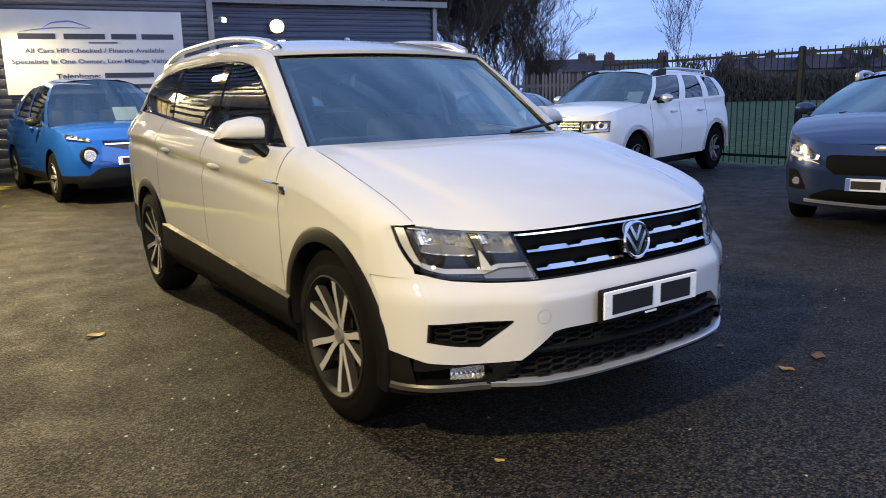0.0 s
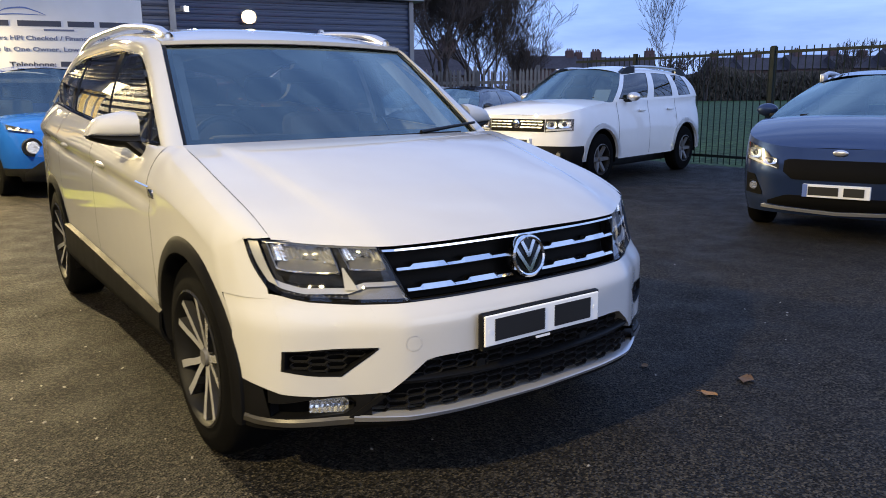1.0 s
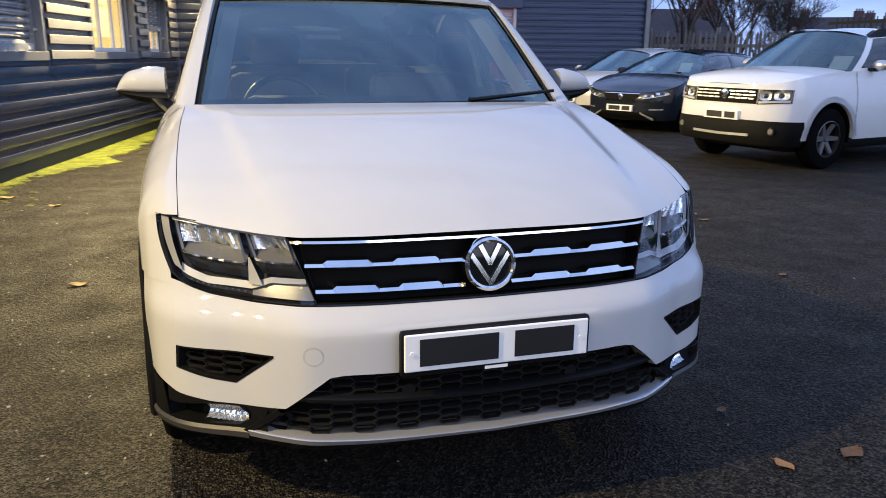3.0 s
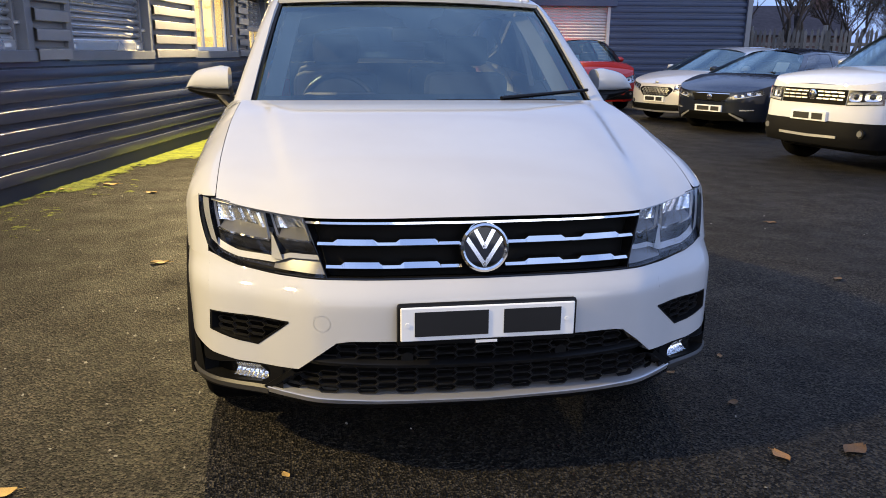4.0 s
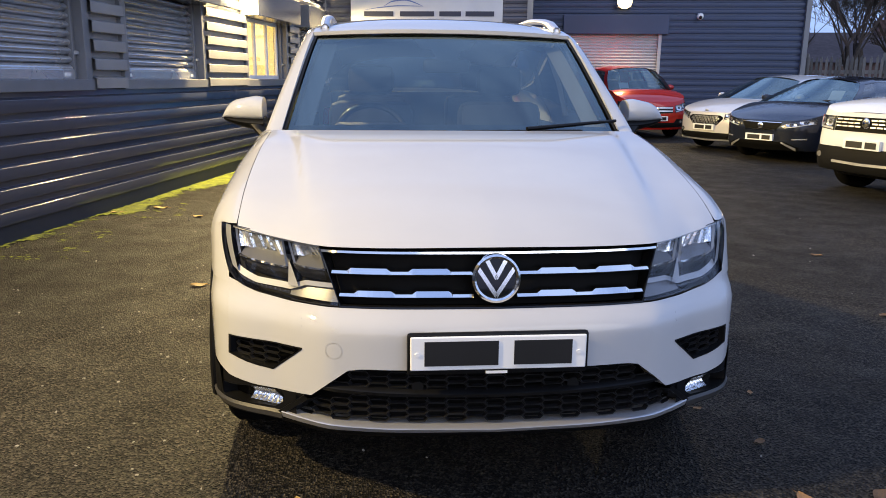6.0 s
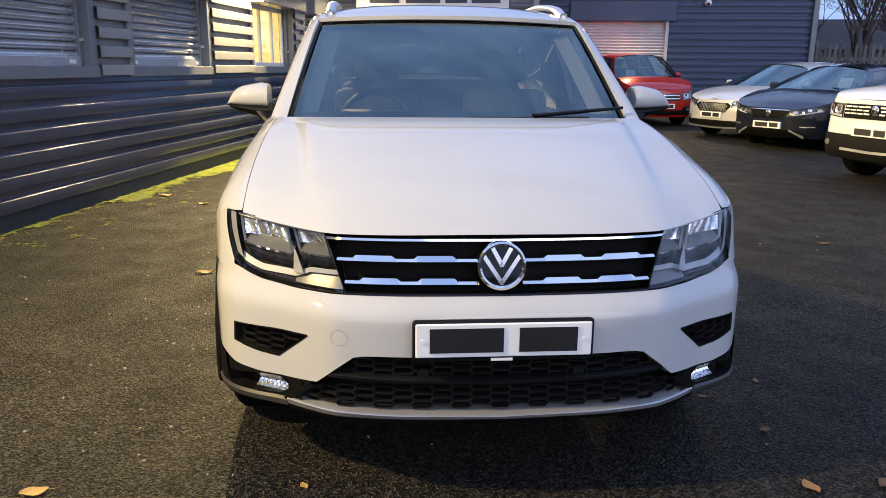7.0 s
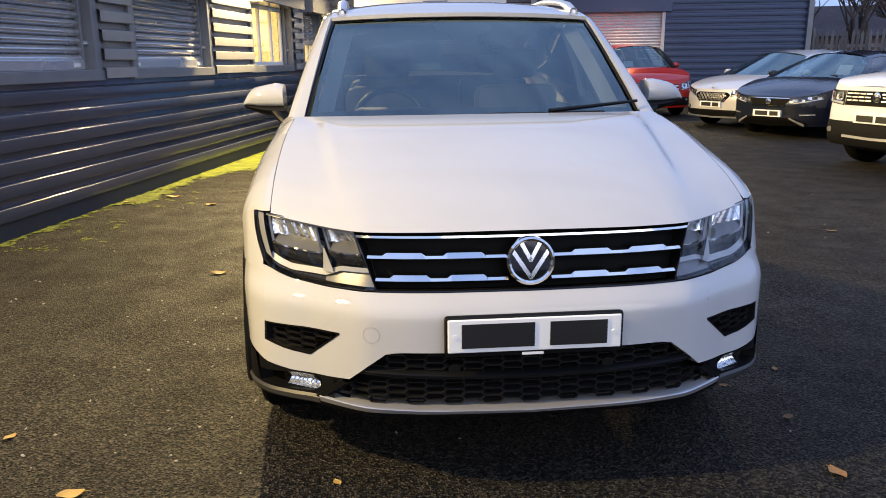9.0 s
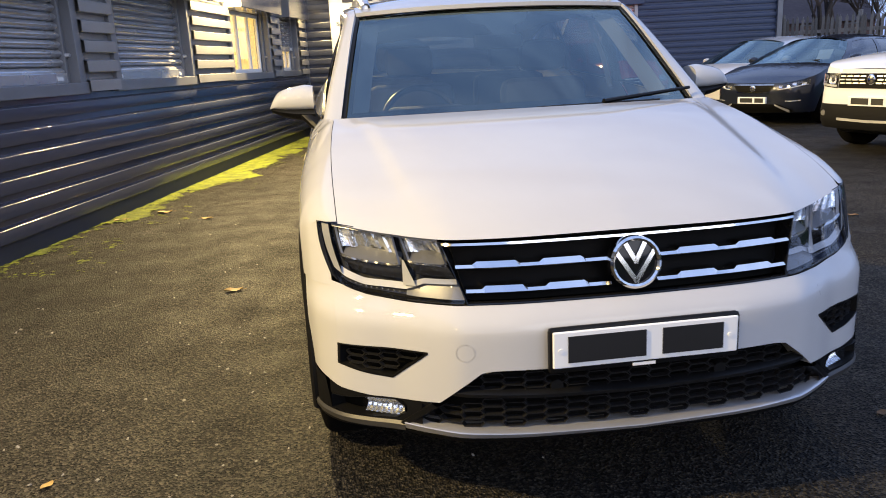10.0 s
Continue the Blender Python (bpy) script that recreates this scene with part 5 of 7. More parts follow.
    V_TOP = [(0.578, 0.538), (0.70, 0.536), (0.822, 0.530)]
    V_BOT = [(0.578, 0.532), (0.674, 0.446), (0.75, 0.450), (0.828, 0.466)]

    def skin(x0, x1, lo, hi, n, mcount, out=0.0, sign=1):
        return [[front_pt(sign * x, lerp(lo(x), hi(x), k / mcount), out) for k in range(mcount + 1)] for x in steps(x0, x1, n)]

    lo_e, hi_e = (lambda x: line_at(LOW_E, x)), (lambda x: curve_at(TOP_E, x))
    vt, vb = (lambda x: line_at(V_TOP, x)), (lambda x: line_at(V_BOT, x))
    bump = bmesh.new()
    for sg in (-1, 1):
        for x0, x1, lo, hi, n, mc in ((0.0, 0.44, lo_e, hi_e, 14, 16), (0.44, 0.554, lo_e, hi_e, 6, 16), (0.554, 0.578, lo_e, hi_e, 2, 16), (0.578, 0.674, vt, hi_e, 6, 10), (0.578, 0.674, lo_e, vb, 6, 6),
                                       (0.674, 0.824, vt, hi_e, 8, 10), (0.674, 0.824, lo_e, vb, 8, 6), (0.824, 0.912, lo_e, hi_e, 8, 16)):
            add_grid(bump, skin(x0, x1, lo, hi, n, mc, 0.0, sg))
    bmesh.ops.remove_doubles(bump, verts=bump.verts, dist=0.0012)
    bmesh.ops.recalc_face_normals(bump, faces=bump.faces)
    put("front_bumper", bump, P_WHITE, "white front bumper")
    # returns of the openings, so that the skin shows its thickness
    def ret(pts, depth, mat, name):
        rows = [[front_pt(x, z, 0.0), front_pt(x, z, -depth)] for x, z in pts]
        put(name, grid(rows), mat)
    for sg in (-1, 1):
        ret([(sg * x, line_at(LOW_E, x)) for x in steps(0.0, 0.554, 20)], 0.05, P_WHITE, "bumper_return")
        ret([(sg * x, line_at(LOW_E, x)) for x in steps(0.554, 0.90, 12)], 0.03, P_WHITE, "bumper_return")
        ring = [(x, vt(x)) for x in steps(0.578, 0.824, 8)] + [(0.828, 0.466)] + [(x, vb(x)) for x in steps(0.824, 0.674, 5)] + [(x, vb(x)) for x in steps(0.674, 0.578, 4)]
        cx, cz = 0.72, 0.495
        rows = [[front_pt(sg * x, z, 0.0015), front_pt(sg * lerp(x, cx, 0.07), lerp(z, cz, 0.10), 0.0015), front_pt(sg * lerp(x, cx, 0.12), lerp(z, cz, 0.16), -0.035)] for x, z in ring + ring[:1]]
        vent = put("side_vent", grid(rows), M_BLACK, "black plastic bumper side vent")
        # vent backing, its colour carries the shade inside the vent
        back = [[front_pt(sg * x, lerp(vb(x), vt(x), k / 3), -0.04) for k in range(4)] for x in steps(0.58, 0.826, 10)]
        put("vent_back", grid(back), M_SHADE_BLACK, "", vent)
        mesh = bmesh.new()
        for j in range(7):
            for i in range(4):
                xa, za = 0.592 + 0.096 * i + (0.048 if j % 2 else 0), 0.458 + 0.0112 * j
                ringp = [(-0.028, 0), (-0.019, 0.0105), (0.019, 0.0105), (0.028, 0), (0.019, -0.0105), (-0.019, -0.0105)]
                if vb(max(0.58, xa - 0.022)) < za - 0.004 and xa + 0.024 < 0.822 and za + 0.009 < vt(xa):
                    add_grid(mesh, [[front_pt(sg * (xa + px * f), za + pz * g, -0.024 + o) for f, g, o in ((0.86, 0.70, 0.0), (0.95, 0.86, 0.010), (1.0, 1.0, 0.010))] for px, pz in ringp + ringp[:1]])
        put("honeycomb", mesh, M_HONEY, "", vent, False)["kind"] = "stuff"
    # faint round towing cap
    rows = [[front_pt(-0.481 + rr_ * math.cos(a), 0.545 + rr_ * math.sin(a), o) for rr_, o in ((0.0240, 0.0008), (0.0248, 0.0008))] for a in steps(0, 2 * math.pi, 28)]
    put("towing_cap", grid(rows), M_SATIN, "round towing eye cap outline")

    # -- lower black part: opening, valance, lip --
    LIP_T = [(0, 0.308), (0.33, 0.312), (0.645, 0.320)]
    LIP_B = [(0, 0.293), (0.645, 0.298)]
    # backing sheet of the lower opening, shade painted in as near-black
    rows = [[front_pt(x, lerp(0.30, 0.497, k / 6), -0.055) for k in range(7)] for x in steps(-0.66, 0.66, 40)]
    put("lower_grille", grid(rows), M_SHADE_BLACK, "black lower grille")
    mesh = bmesh.new()
    for j in range(10):
        z0_ = 0.330 + 0.0122 * j + (0.026 if j >= 6 else 0)
        for i in range(-6, 7):
            xa = 0.118 * i + (0.059 if j % 2 else 0)
            hi_z = line_at(LOW_E, abs(xa) + 0.02) if abs(xa) < 0.55 else line_at([(0.55, 0.392), (0.645, 0.32)], abs(xa))
            if z0_ + 0.008 > hi_z or abs(xa) > 0.61:
                continue
            ringp = [(-0.034, 0), (-0.024, 0.0115), (0.024, 0.0115), (0.034, 0), (0.024, -0.0115), (-0.024, -0.0115)]
            add_grid(mesh, [[front_pt(xa + px * f, z0_ + pz * g, -0.034 + o) for f, g, o in ((0.86, 0.70, 0.0), (0.95, 0.86, 0.016), (1.0, 1.0, 0.016))] for px, pz in ringp + ringp[:1]])
    put("honeycomb", mesh, M_HONEY, "black honeycomb mesh", None, False)["kind"] = "stuff"
    # fold across the opening
    rows = [[front_pt(x, 0.410 + 0.016 * (abs(x) / 0.55) ** 2 + dz, o) for dz, o in ((-0.014, -0.035), (-0.009, -0.006), (0.002, -0.002), (0.010, -0.012), (0.014, -0.035))] for x in steps(-0.56, 0.56, 30)]
    put("cross_bar", grid(rows), M_BLACK, "black horizontal bar")
    for x in (-0.235, 0.24):
        q = front_pt(x, 0.432, -0.02)
        put("parking_sensor", rod((q[0], q[1] + 0.03, 0.432), (q[0], q[1] - 0.004, 0.432), 0.022, 0.018, 16), M_BLACK, "round black parking sensor")
    rows = [[front_pt(x, line_at(LIP_B, abs(x)), -0.03), front_pt(x, line_at(LIP_B, abs(x)), 0.006), front_pt(x, line_at(LIP_T, abs(x)) - 0.004, 0.012), front_pt(x, line_at(LIP_T, abs(x)), 0.006), front_pt(x, line_at(LIP_T, abs(x)) + 0.004, -0.06)] for x in steps(-0.645, 0.645, 44)]
    put("silver_lip", grid(rows), M_SATIN, "satin silver lower bumper strip")
    rows = [[front_pt(x, 0.2925, 0.004), front_pt(x, 0.280, 0.004), front_pt(x, 0.255, -0.02), front_pt(x, 0.235, -0.08), front_pt(x, 0.215, -0.3)] for x in steps(-0.88, 0.88, 40)]
    put("undertray", grid(rows), M_BLACK, "black underside lip")
    for sg in (-1, 1):
        # bevelled frame between the lower grille and the fog lamp
        rows = [[front_pt(sg * (lerp(0.562, 0.648, f) + d), lerp(0.385, 0.310, f) + dz, o) for d, dz, o in ((-0.016, -0.006, -0.035), (-0.004, -0.002, 0.009), (0.010, 0.004, 0.009), (0.020, 0.008, -0.030))] for f in steps(0, 1, 10)]
        put("fog_frame", grid(rows), M_BLACK, "black bevelled frame beside the fog lamp")
        # valance round the fog lamp
        lo_v = lambda x: line_at([(0.60, 0.292), (0.645, 0.284), (0.80, 0.270), (0.90, 0.255)], x)
        hi_v = lambda x: line_at([(0.56, 0.390), (0.63, 0.384), (0.74, 0.380), (0.83, 0.388), (0.905, 0.421)], x)
        f_lo = lambda x: line_at([(0.64, 0.350), (0.665, 0.326), (0.75, 0.318), (0.85, 0.312)], x)
        f_hi = lambda x: line_at([(0.64, 0.352), (0.655, 0.381), (0.75, 0.376), (0.85, 0.356)], x)
        val = put("fog_valance", grid([[front_pt(sg * x, lerp(lo_v(x), f_lo(x) if 0.64 <= x <= 0.855 else hi_v(x), k / 4), 0.004) for k in range(5)] for x in sorted(steps(0.60, 0.905, 24) + [0.6401, 0.8549])]), M_GREYPLASTIC, "black plastic fog lamp surround")
        put("surround_top", grid([[front_pt(sg * x, lerp(f_hi(x), hi_v(x), k / 2), -0.002) for k in range(3)] for x in steps(0.57, 0.86, 14)]), M_GREYPLASTIC, "", val)
        # back of the fog recess, coloured as dark as its shade
        put("recess", grid([[front_pt(sg * x, lerp(f_lo(x), f_hi(x), k / 2), -0.045) for k in range(3)] for x in steps(0.64, 0.86, 14)]), M_SHADE_BLACK, "", val)
        edge_r = [(x, f_lo(x)) for x in steps(0.645, 0.855, 8)] + [(x, f_hi(x)) for x in steps(0.855, 0.645, 8)]
        put("recess_wall", grid([[front_pt(sg * x, z, 0.003), front_pt(sg * x, z, -0.045)] for x, z in edge_r + edge_r[:1]]), M_BLACK, "", val)
        fog = put("fog_lamp", grid([[front_pt(sg * x, lerp(0.324, 0.376 - 0.1 * (x - 0.655), k / 5), -0.012 - 0.02 * math.sin(math.pi * k / 5) - (0.006 if i % 2 else 0)) for k in range(6)] for i, x in enumerate(steps(0.662, 0.765, 14))]), M_REFLECTOR, "clear fog lamp with a bright reflector")
        put("lens", grid([[front_pt(sg * x, lerp(0.320, 0.380 - 0.1 * (x - 0.655), k / 3), -0.004) for k in range(4)] for x in steps(0.658, 0.767, 6)]), M_LENS, "", fog)
        rows = [[front_pt(sg * x, z + dz, o) for dz, o in ((-0.018, 0.0), (-0.013, 0.009), (0.005, 0.010), (0.014, 0.004))] for x, z in ((lerp(0.645, 0.90, k / 14), lerp(0.304, 0.292, k / 14)) for k in range(15))]
        put("valance_strip", grid(rows), M_VALANCE, "grey plastic valance strip", val)

    # -- grille --
    def grille_half(z):
        return lerp(0.462, 0.523, (z - 0.666) / 0.17)
    # sheet behind the bars, near-black to stand for shade in the grille
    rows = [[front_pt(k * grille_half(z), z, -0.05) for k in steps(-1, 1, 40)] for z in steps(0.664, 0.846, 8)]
    grille = put("grille", grid(rows), M_SHADE_BLACK, "grille backing sheet with its shade coloured in near-black")
    for z, h_ in ((0.823, 0.0056), (0.668, 0.003)):
        rows = [[front_pt(k * grille_half(z), z + dz, o) for dz, o in ((-h_, -0.012), (-h_ * 0.6, 0.003), (h_ * 0.6, 0.003), (h_, -0.012))] for k in steps(-1, 1, 40)]
        put("grille_strip", grid(rows), M_CHROME if z > 0.7 else M_GLOSSBLACK, "thin chrome strip", grille)
    rows = [[front_pt(k * grille_half(0.84), 0.836 + dz, o) for dz, o in ((-0.008, -0.03), (-0.004, -0.008), (0.006, -0.010))] for k in steps(-1, 1, 40)]
    put("grille_frame", grid(rows), M_GLOSSBLACK, "", grille)
    for z in (0.765, 0.701):
        for sg in (-1, 1):
            rows = []
            hw_ = grille_half(z) - 0.012
            marks = sorted(steps(0.0, 1.0, 24) + [0.155, 0.185, 0.43, 0.46, 0.585, 0.615, 0.865, 0.895])
            for f in marks:
                x = lerp(0.066, hw_, f)
                seg = line_at([(0.155, 0.0), (0.185, 1.0), (0.43, 1.0), (0.46, 0.0), (0.585, 0.0), (0.615, 1.0), (0.865, 1.0), (0.895, 0.0)], f)
                up = 0.0045 + 0.0085 * seg
                rows.append([front_pt(sg * x, z + dz, o) for dz, o in ((-0.007, -0.03), (-0.007, 0.003), (-0.0035, 0.008), (up - 0.001, 0.001), (up, -0.03))])
            put("grille_bar", grid(rows), M_CHROME, "chrome grille bar with stepped blocks", grille, False)
    # round badge: ring, dark disc, chevron strokes
    yb = front_y(0, 0.756) - 0.02
    tilt = Matrix.Translation((0, yb, 0.754)) @ Euler((radians(-8), 0, 0)).to_matrix().to_4x4()
    b = bmesh.new()
    n = 48
    prof = [(0.0595, -0.004), (0.060, -0.011), (0.066, -0.015), (0.0725, -0.010), (0.0745, 0.004), (0.073, 0.02)]
    add_grid(b, [[tilt @ Vector((r_ * math.cos(2 * math.pi * k / n), d, r_ * math.sin(2 * math.pi * k / n))) for r_, d in prof] for k in range(n + 1)])
    badge = put("badge", b, M_CHROME, "round chrome badge ring")
    b = bmesh.new()
    bmesh.ops.create_cone(b, cap_ends=True, segments=48, radius1=0.0605, radius2=0.0605, depth=0.006, matrix=tilt @ Matrix.Translation((0, -0.001, 0)) @ pose(0, 0, 0, 90))
    put("badge_disc", b, M_GLOSSBLACK, "dark badge disc", badge, False)
    for pts in (((-0.027, 0.052), (0.0, 0.002), (0.027, 0.052)), ((-0.053, 0.028), (0.0, -0.052), (0.053, 0.028))):
        b = bmesh.new()
        for (xa, za), (xb, zb) in zip(pts, pts[1:]):
            d = Vector((xb - xa, 0, zb - za))
            nrm = Vector((-d.z, 0, d.x)).normalized() * 0.0062
            p0, p1 = Vector((xa, 0, za)) - d.normalized() * 0.003, Vector((xb, 0, zb)) + d.normalized() * 0.003
            lowr = [p0 - nrm, p0 + nrm, p1 + nrm, p1 - nrm]
            vs = [b.verts.new(tilt @ (v + Vector((0, -0.005, 0)))) for v in lowr] + [b.verts.new(tilt @ (v * 0.985 + Vector((0, -0.0095, 0)))) for v in lowr]
            b.faces.new(vs[4:])
            for i in range(4):
                b.faces.new([vs[i], vs[(i + 1) % 4], vs[4 + (i + 1) % 4], vs[4 + i]])
        put("badge_stroke", b, M_CHROME, "chrome badge stroke", badge, False)

    # -- headlights --
    TX, TZ = [(0, 0.524), (0.4, 0.648), (0.8, 0.790), (1, 0.860)], [(0, 0.838), (0.4, 0.845), (0.8, 0.862), (1, 0.866)]
    BX, BZ = [(0, 0.460), (0.35, 0.585), (0.7, 0.718), (1, 0.828)], [(0, 0.666), (0.35, 0.667), (0.7, 0.674), (0.88, 0.688), (1, 0.718)]

    def lamp_pt(sg, k, t, out):
        x = lerp(curve_at(BX, k), curve_at(TX, k), t) + 0.009 * math.sin(math.pi * t) * k ** 4
        z = lerp(curve_at(BZ, k), curve_at(TZ, k), t)
        return front_pt(sg * x, z, out)

    def lamp_patch(sg, k0, k1, t0, t1, out, n=16, mcount=6):
        return [[lamp_pt(sg, k, lerp(t0(k), t1(k), j / mcount), out) for j in range(mcount + 1)] for k in steps(k0, k1, n)]

    def lamp_bead(sg, pts, r=0.009, out=-0.008):
        """A thin raised line along (k, t) points."""
        return grid([[lamp_pt(sg, k + dk * r * 0.8, t + dt * r * 2.0, o) for dk, dt, o in ((-1, -1, out - 0.008), (0, 0, out), (1, 1, out - 0.008))] for k, t in pts])

    const = lambda v: (lambda k: v)
    for sg in (-1, 1):
        lamp = put("headlight", grid(lamp_patch(sg, 0, 1, const(0), const(1), -0.062)), M_BLACK, "clear halogen headlight with twin reflectors")
        put("lens", grid(lamp_patch(sg, 0.015, 0.99, const(0.02), const(0.98), 0.002, 24, 10)), M_LENS, "clear lens", lamp)
        ring = [(k, 0.0) for k in steps(0, 1, 20)] + [(1.0, t) for t in steps(0, 1, 8)] + [(k, 1.0) for k in steps(1, 0, 20)] + [(0.0, t) for t in steps(1, 0, 8)]
        rows = [[lamp_pt(sg, lerp(k, 0.5, f * 0.6), lerp(t, 0.5, f), o) for f, o in ((0.0, 0.001), (0.020, 0.0025), (0.034, -0.05))] for k, t in ring]
        put("lamp_rim", grid(rows), M_GLOSSBLACK, "black lamp edge", lamp)
        # clear foot with the running light, broad towards the grille, and the silver strip above it
        strip_lo = lambda k: line_at([(0, 0.28), (0.30, 0.25), (0.45, 0.13), (0.75, 0.10), (0.93, 0.13)], k)
        strip_hi = lambda k: line_at([(0, 0.34), (0.30, 0.315), (0.45, 0.215), (0.75, 0.185), (0.93, 0.24)], k)
        put("smoked_foot", grid([[lamp_pt(sg, k, lerp(0.045, strip_lo(k), j / 5), -0.016 - 0.012 * j / 5) for j in range(6)] for k in steps(0.02, 0.46, 14)]), M_LAMPMID, "grey lamp foot", lamp)
        put("smoked_foot", grid([[lamp_pt(sg, k, lerp(0.045, strip_lo(k), j / 4), -0.020 - 0.010 * j / 4) for j in range(5)] for k in steps(0.46, 0.95, 18)]), M_LAMPDARK, "smoked lamp foot", lamp)
        for kk in steps(0.50, 0.86, 9):
            q = lamp_pt(sg, kk, 0.085, -0.016)
            put("running_light", rod(q, (q[0], q[1] - 0.004, q[2]), 0.0022, 0.0016, 8), M_REFLECTOR, "", lamp)
        put("light_strip", grid([[lamp_pt(sg, k, lerp(strip_lo(k), strip_hi(k), j / 3), -0.016 - 0.010 * j / 3) for j in range(4)] for k in steps(0.03, 0.93, 30)]), M_LAMPGREY, "silver light strip", lamp)
        # the strip turns up the outer end in two steps
        for ka, kb, o, mt in ((0.930, 0.990, -0.012, M_LAMPGREY), (0.880, 0.930, -0.030, M_LAMPDARK)):
            put("outer_strip", grid([[lamp_pt(sg, lerp(ka, kb, j / 2) - 0.03 * (1 - t) ** 2, t, o) for j in range(3)] for t in steps(0.16, 0.95, 12)]), mt, "", lamp)
        put("top_bezel", grid([[lamp_pt(sg, k, t, -0.012) for k in steps(0.04, 0.90, 20)] for t in (0.930, 0.965)]), M_LAMPGREY, "silver bezel", lamp)
        # silver wedge between the two reflectors
        put("divider", grid([[lamp_pt(sg, lerp(lerp(0.455, 0.405, f), lerp(0.360, 0.392, f), j / 3), lerp(0.20, 0.585, f), -0.012) for j in range(4)] for f in steps(0, 1, 8)]), M_LAMPGREY, "silver divider", lamp)
        put("divider_post", grid([[lamp_pt(sg, lerp(0.372, 0.425, j / 3), t, -0.036) for j in range(4)] for t in steps(0.55, 0.93, 6)]), M_LAMPDARK, "", lamp)
        for k0, k1, tb, th in ((0.055, 0.355, 0.545, 0.33), (0.440, 0.865, 0.465, 0.225)):
            nfl = 30
            rows = []
            for i in range(nfl + 1):
                k = lerp(k0, k1, i / nfl)
                rows.append([lamp_pt(sg, k, lerp(tb + 0.15, 0.93, j / 5), -0.022 - 0.034 * math.sin(math.pi * i / nfl) * (1 - j / 6) - (0.007 if (i // 3) % 2 else 0.0)) for j in range(6)])
            put("reflector", grid(rows), M_REFLECTOR, "bright fluted reflector", lamp, False)
            put("reflector_floor", grid([[lamp_pt(sg, k, lerp(tb, tb + 0.17, j / 3), -0.012 - 0.040 * j / 3) for j in range(4)] for k in steps(k0, k1, 10)]), M_LAMPMID, "", lamp)
            put("hood", grid([[lamp_pt(sg, k, lerp(max(th, strip_hi(k)), tb - 0.01, j / 3), -0.044 + 0.028 * j / 3) for j in range(4)] for k in steps(k0, k1 + 0.02, 12)]), M_LAMPDARK, "dark reflector hood", lamp)
            put("reflector_edge", lamp_bead(sg, [(k, tb + 0.035 * (abs(2 * (k - k0) / (k1 - k0) - 1)) ** 6) for k in steps(k0, k1, 14)], 0.0085), M_CHROME, "", lamp)
            for kk, lean in ((k0, -0.018), (k1, 0.03)):
                put("reflector_edge", lamp_bead(sg, [(kk + lean * (t - tb), t) for t in steps(tb + 0.035, 0.93, 6)], 0.005, -0.012), M_LAMPGREY, "", lamp)
            q = lamp_pt(sg, (k0 + k1) / 2, tb + 0.27, -0.03)
            put("bulb", rod((q[0], q[1], q[2]), (q[0], q[1] - 0.015, q[2]), 0.012, 0.010, 12), M_LENS, "", lamp)

    # -- number plate --
    pl = put("number_plate", box(-0.268, 0.268, -0.004, 0.022, 0.486, 0.614, 0.010), M_BLACK, "white number plate in a black holder", None)
    put("plate_face", box(-0.259, 0.259, -0.008, 0.0, 0.503, 0.606, 0.004), M_PLATE, "white plate face", pl, False)
    for x0_, x1_ in ((-0.218, -0.002), (0.044, 0.216)):
        put("plate_bar", box(x0_, x1_, -0.0105, -0.0078, 0.518, 0.592), M_INK, "plain black bar", pl, False)
    put("dealer_bar", box(-0.038, 0.026, -0.0065, -0.0035, 0.4905, 0.4985), M_PLATE, "plain white bar", pl, False)
    for x in (-0.238, 0.236):
        put("plate_screw", rod((x, -0.010, 0.553), (x, -0.006, 0.553), 0.007, 0.007, 10), M_PLATE, "", pl)

    # -- cabin --
    INNER = [(0.0, (0.772, 1.275, 1.040)), (0.12, (0.725, 1.53, 1.245)), (0.25, (0.668, 1.82, 1.468)), (0.30, (0.650, 1.915, 1.530)), (0.37, (0.652, 2.1, 1.566)), (0.52, (0.660, 2.6, 1.602)), (0.72, (0.655, 3.3, 1.592)), (0.92, (0.62, 4.1, 1.53)), (1.0, (0.58, 4.42, 1.40))]
    OUTER = [(0.0, (0.836, 1.30, 1.035)), (0.12, (0.778, 1.60, 1.245)), (0.25, (0.714, 1.93, 1.445)), (0.30, (0.700, 2.06, 1.496)), (0.37, (0.706, 2.24, 1.524)), (0.52, (0.704, 2.62, 1.548)), (0.72, (0.700, 3.3, 1.540)), (0.92, (0.715, 4.02, 1.42)), (1.0, (0.775, 4.24, 1.26))]

    def rail_at(keys, t):
        return Vector([curve_at([(a, p[i]) for a, p in keys], t) for i in range(3)])
    rows = []
    for t in steps(0, 1, 50):
        a, b = rail_at(INNER, t), rail_at(OUTER, t)
        row = []
        for f in steps(0, 1, 6):
            p = a.lerp(b, f)
            bulge = 0.016 * math.sin(math.pi * f)
            row.append((-(p.x + bulge), p.y, p.z + bulge * 0.8))
        rows.append(row)
    for r_ in both(rows):
        put("roof_frame", grid(r_, thick=-0.015), P_WHITE, "white window pillar and roof side")
    ROOF_C = [(1.84, 1.548), (1.95, 1.575), (2.2, 1.622), (2.6, 1.648), (3.3, 1.645), (4.1, 1.59), (4.5, 1.50)]
    rows = []
    for i, t in enumerate(steps(0.30, 1.0, 36)):
        a = rail_at(INNER, t)
        row = []
        for k in steps(-1, 1, 20):
            w = 1 - k * k
            y = a.y - 0.075 * w * max(0, 1 - i / 8) + 0.06 * w * max(0, (i - 26) / 10)
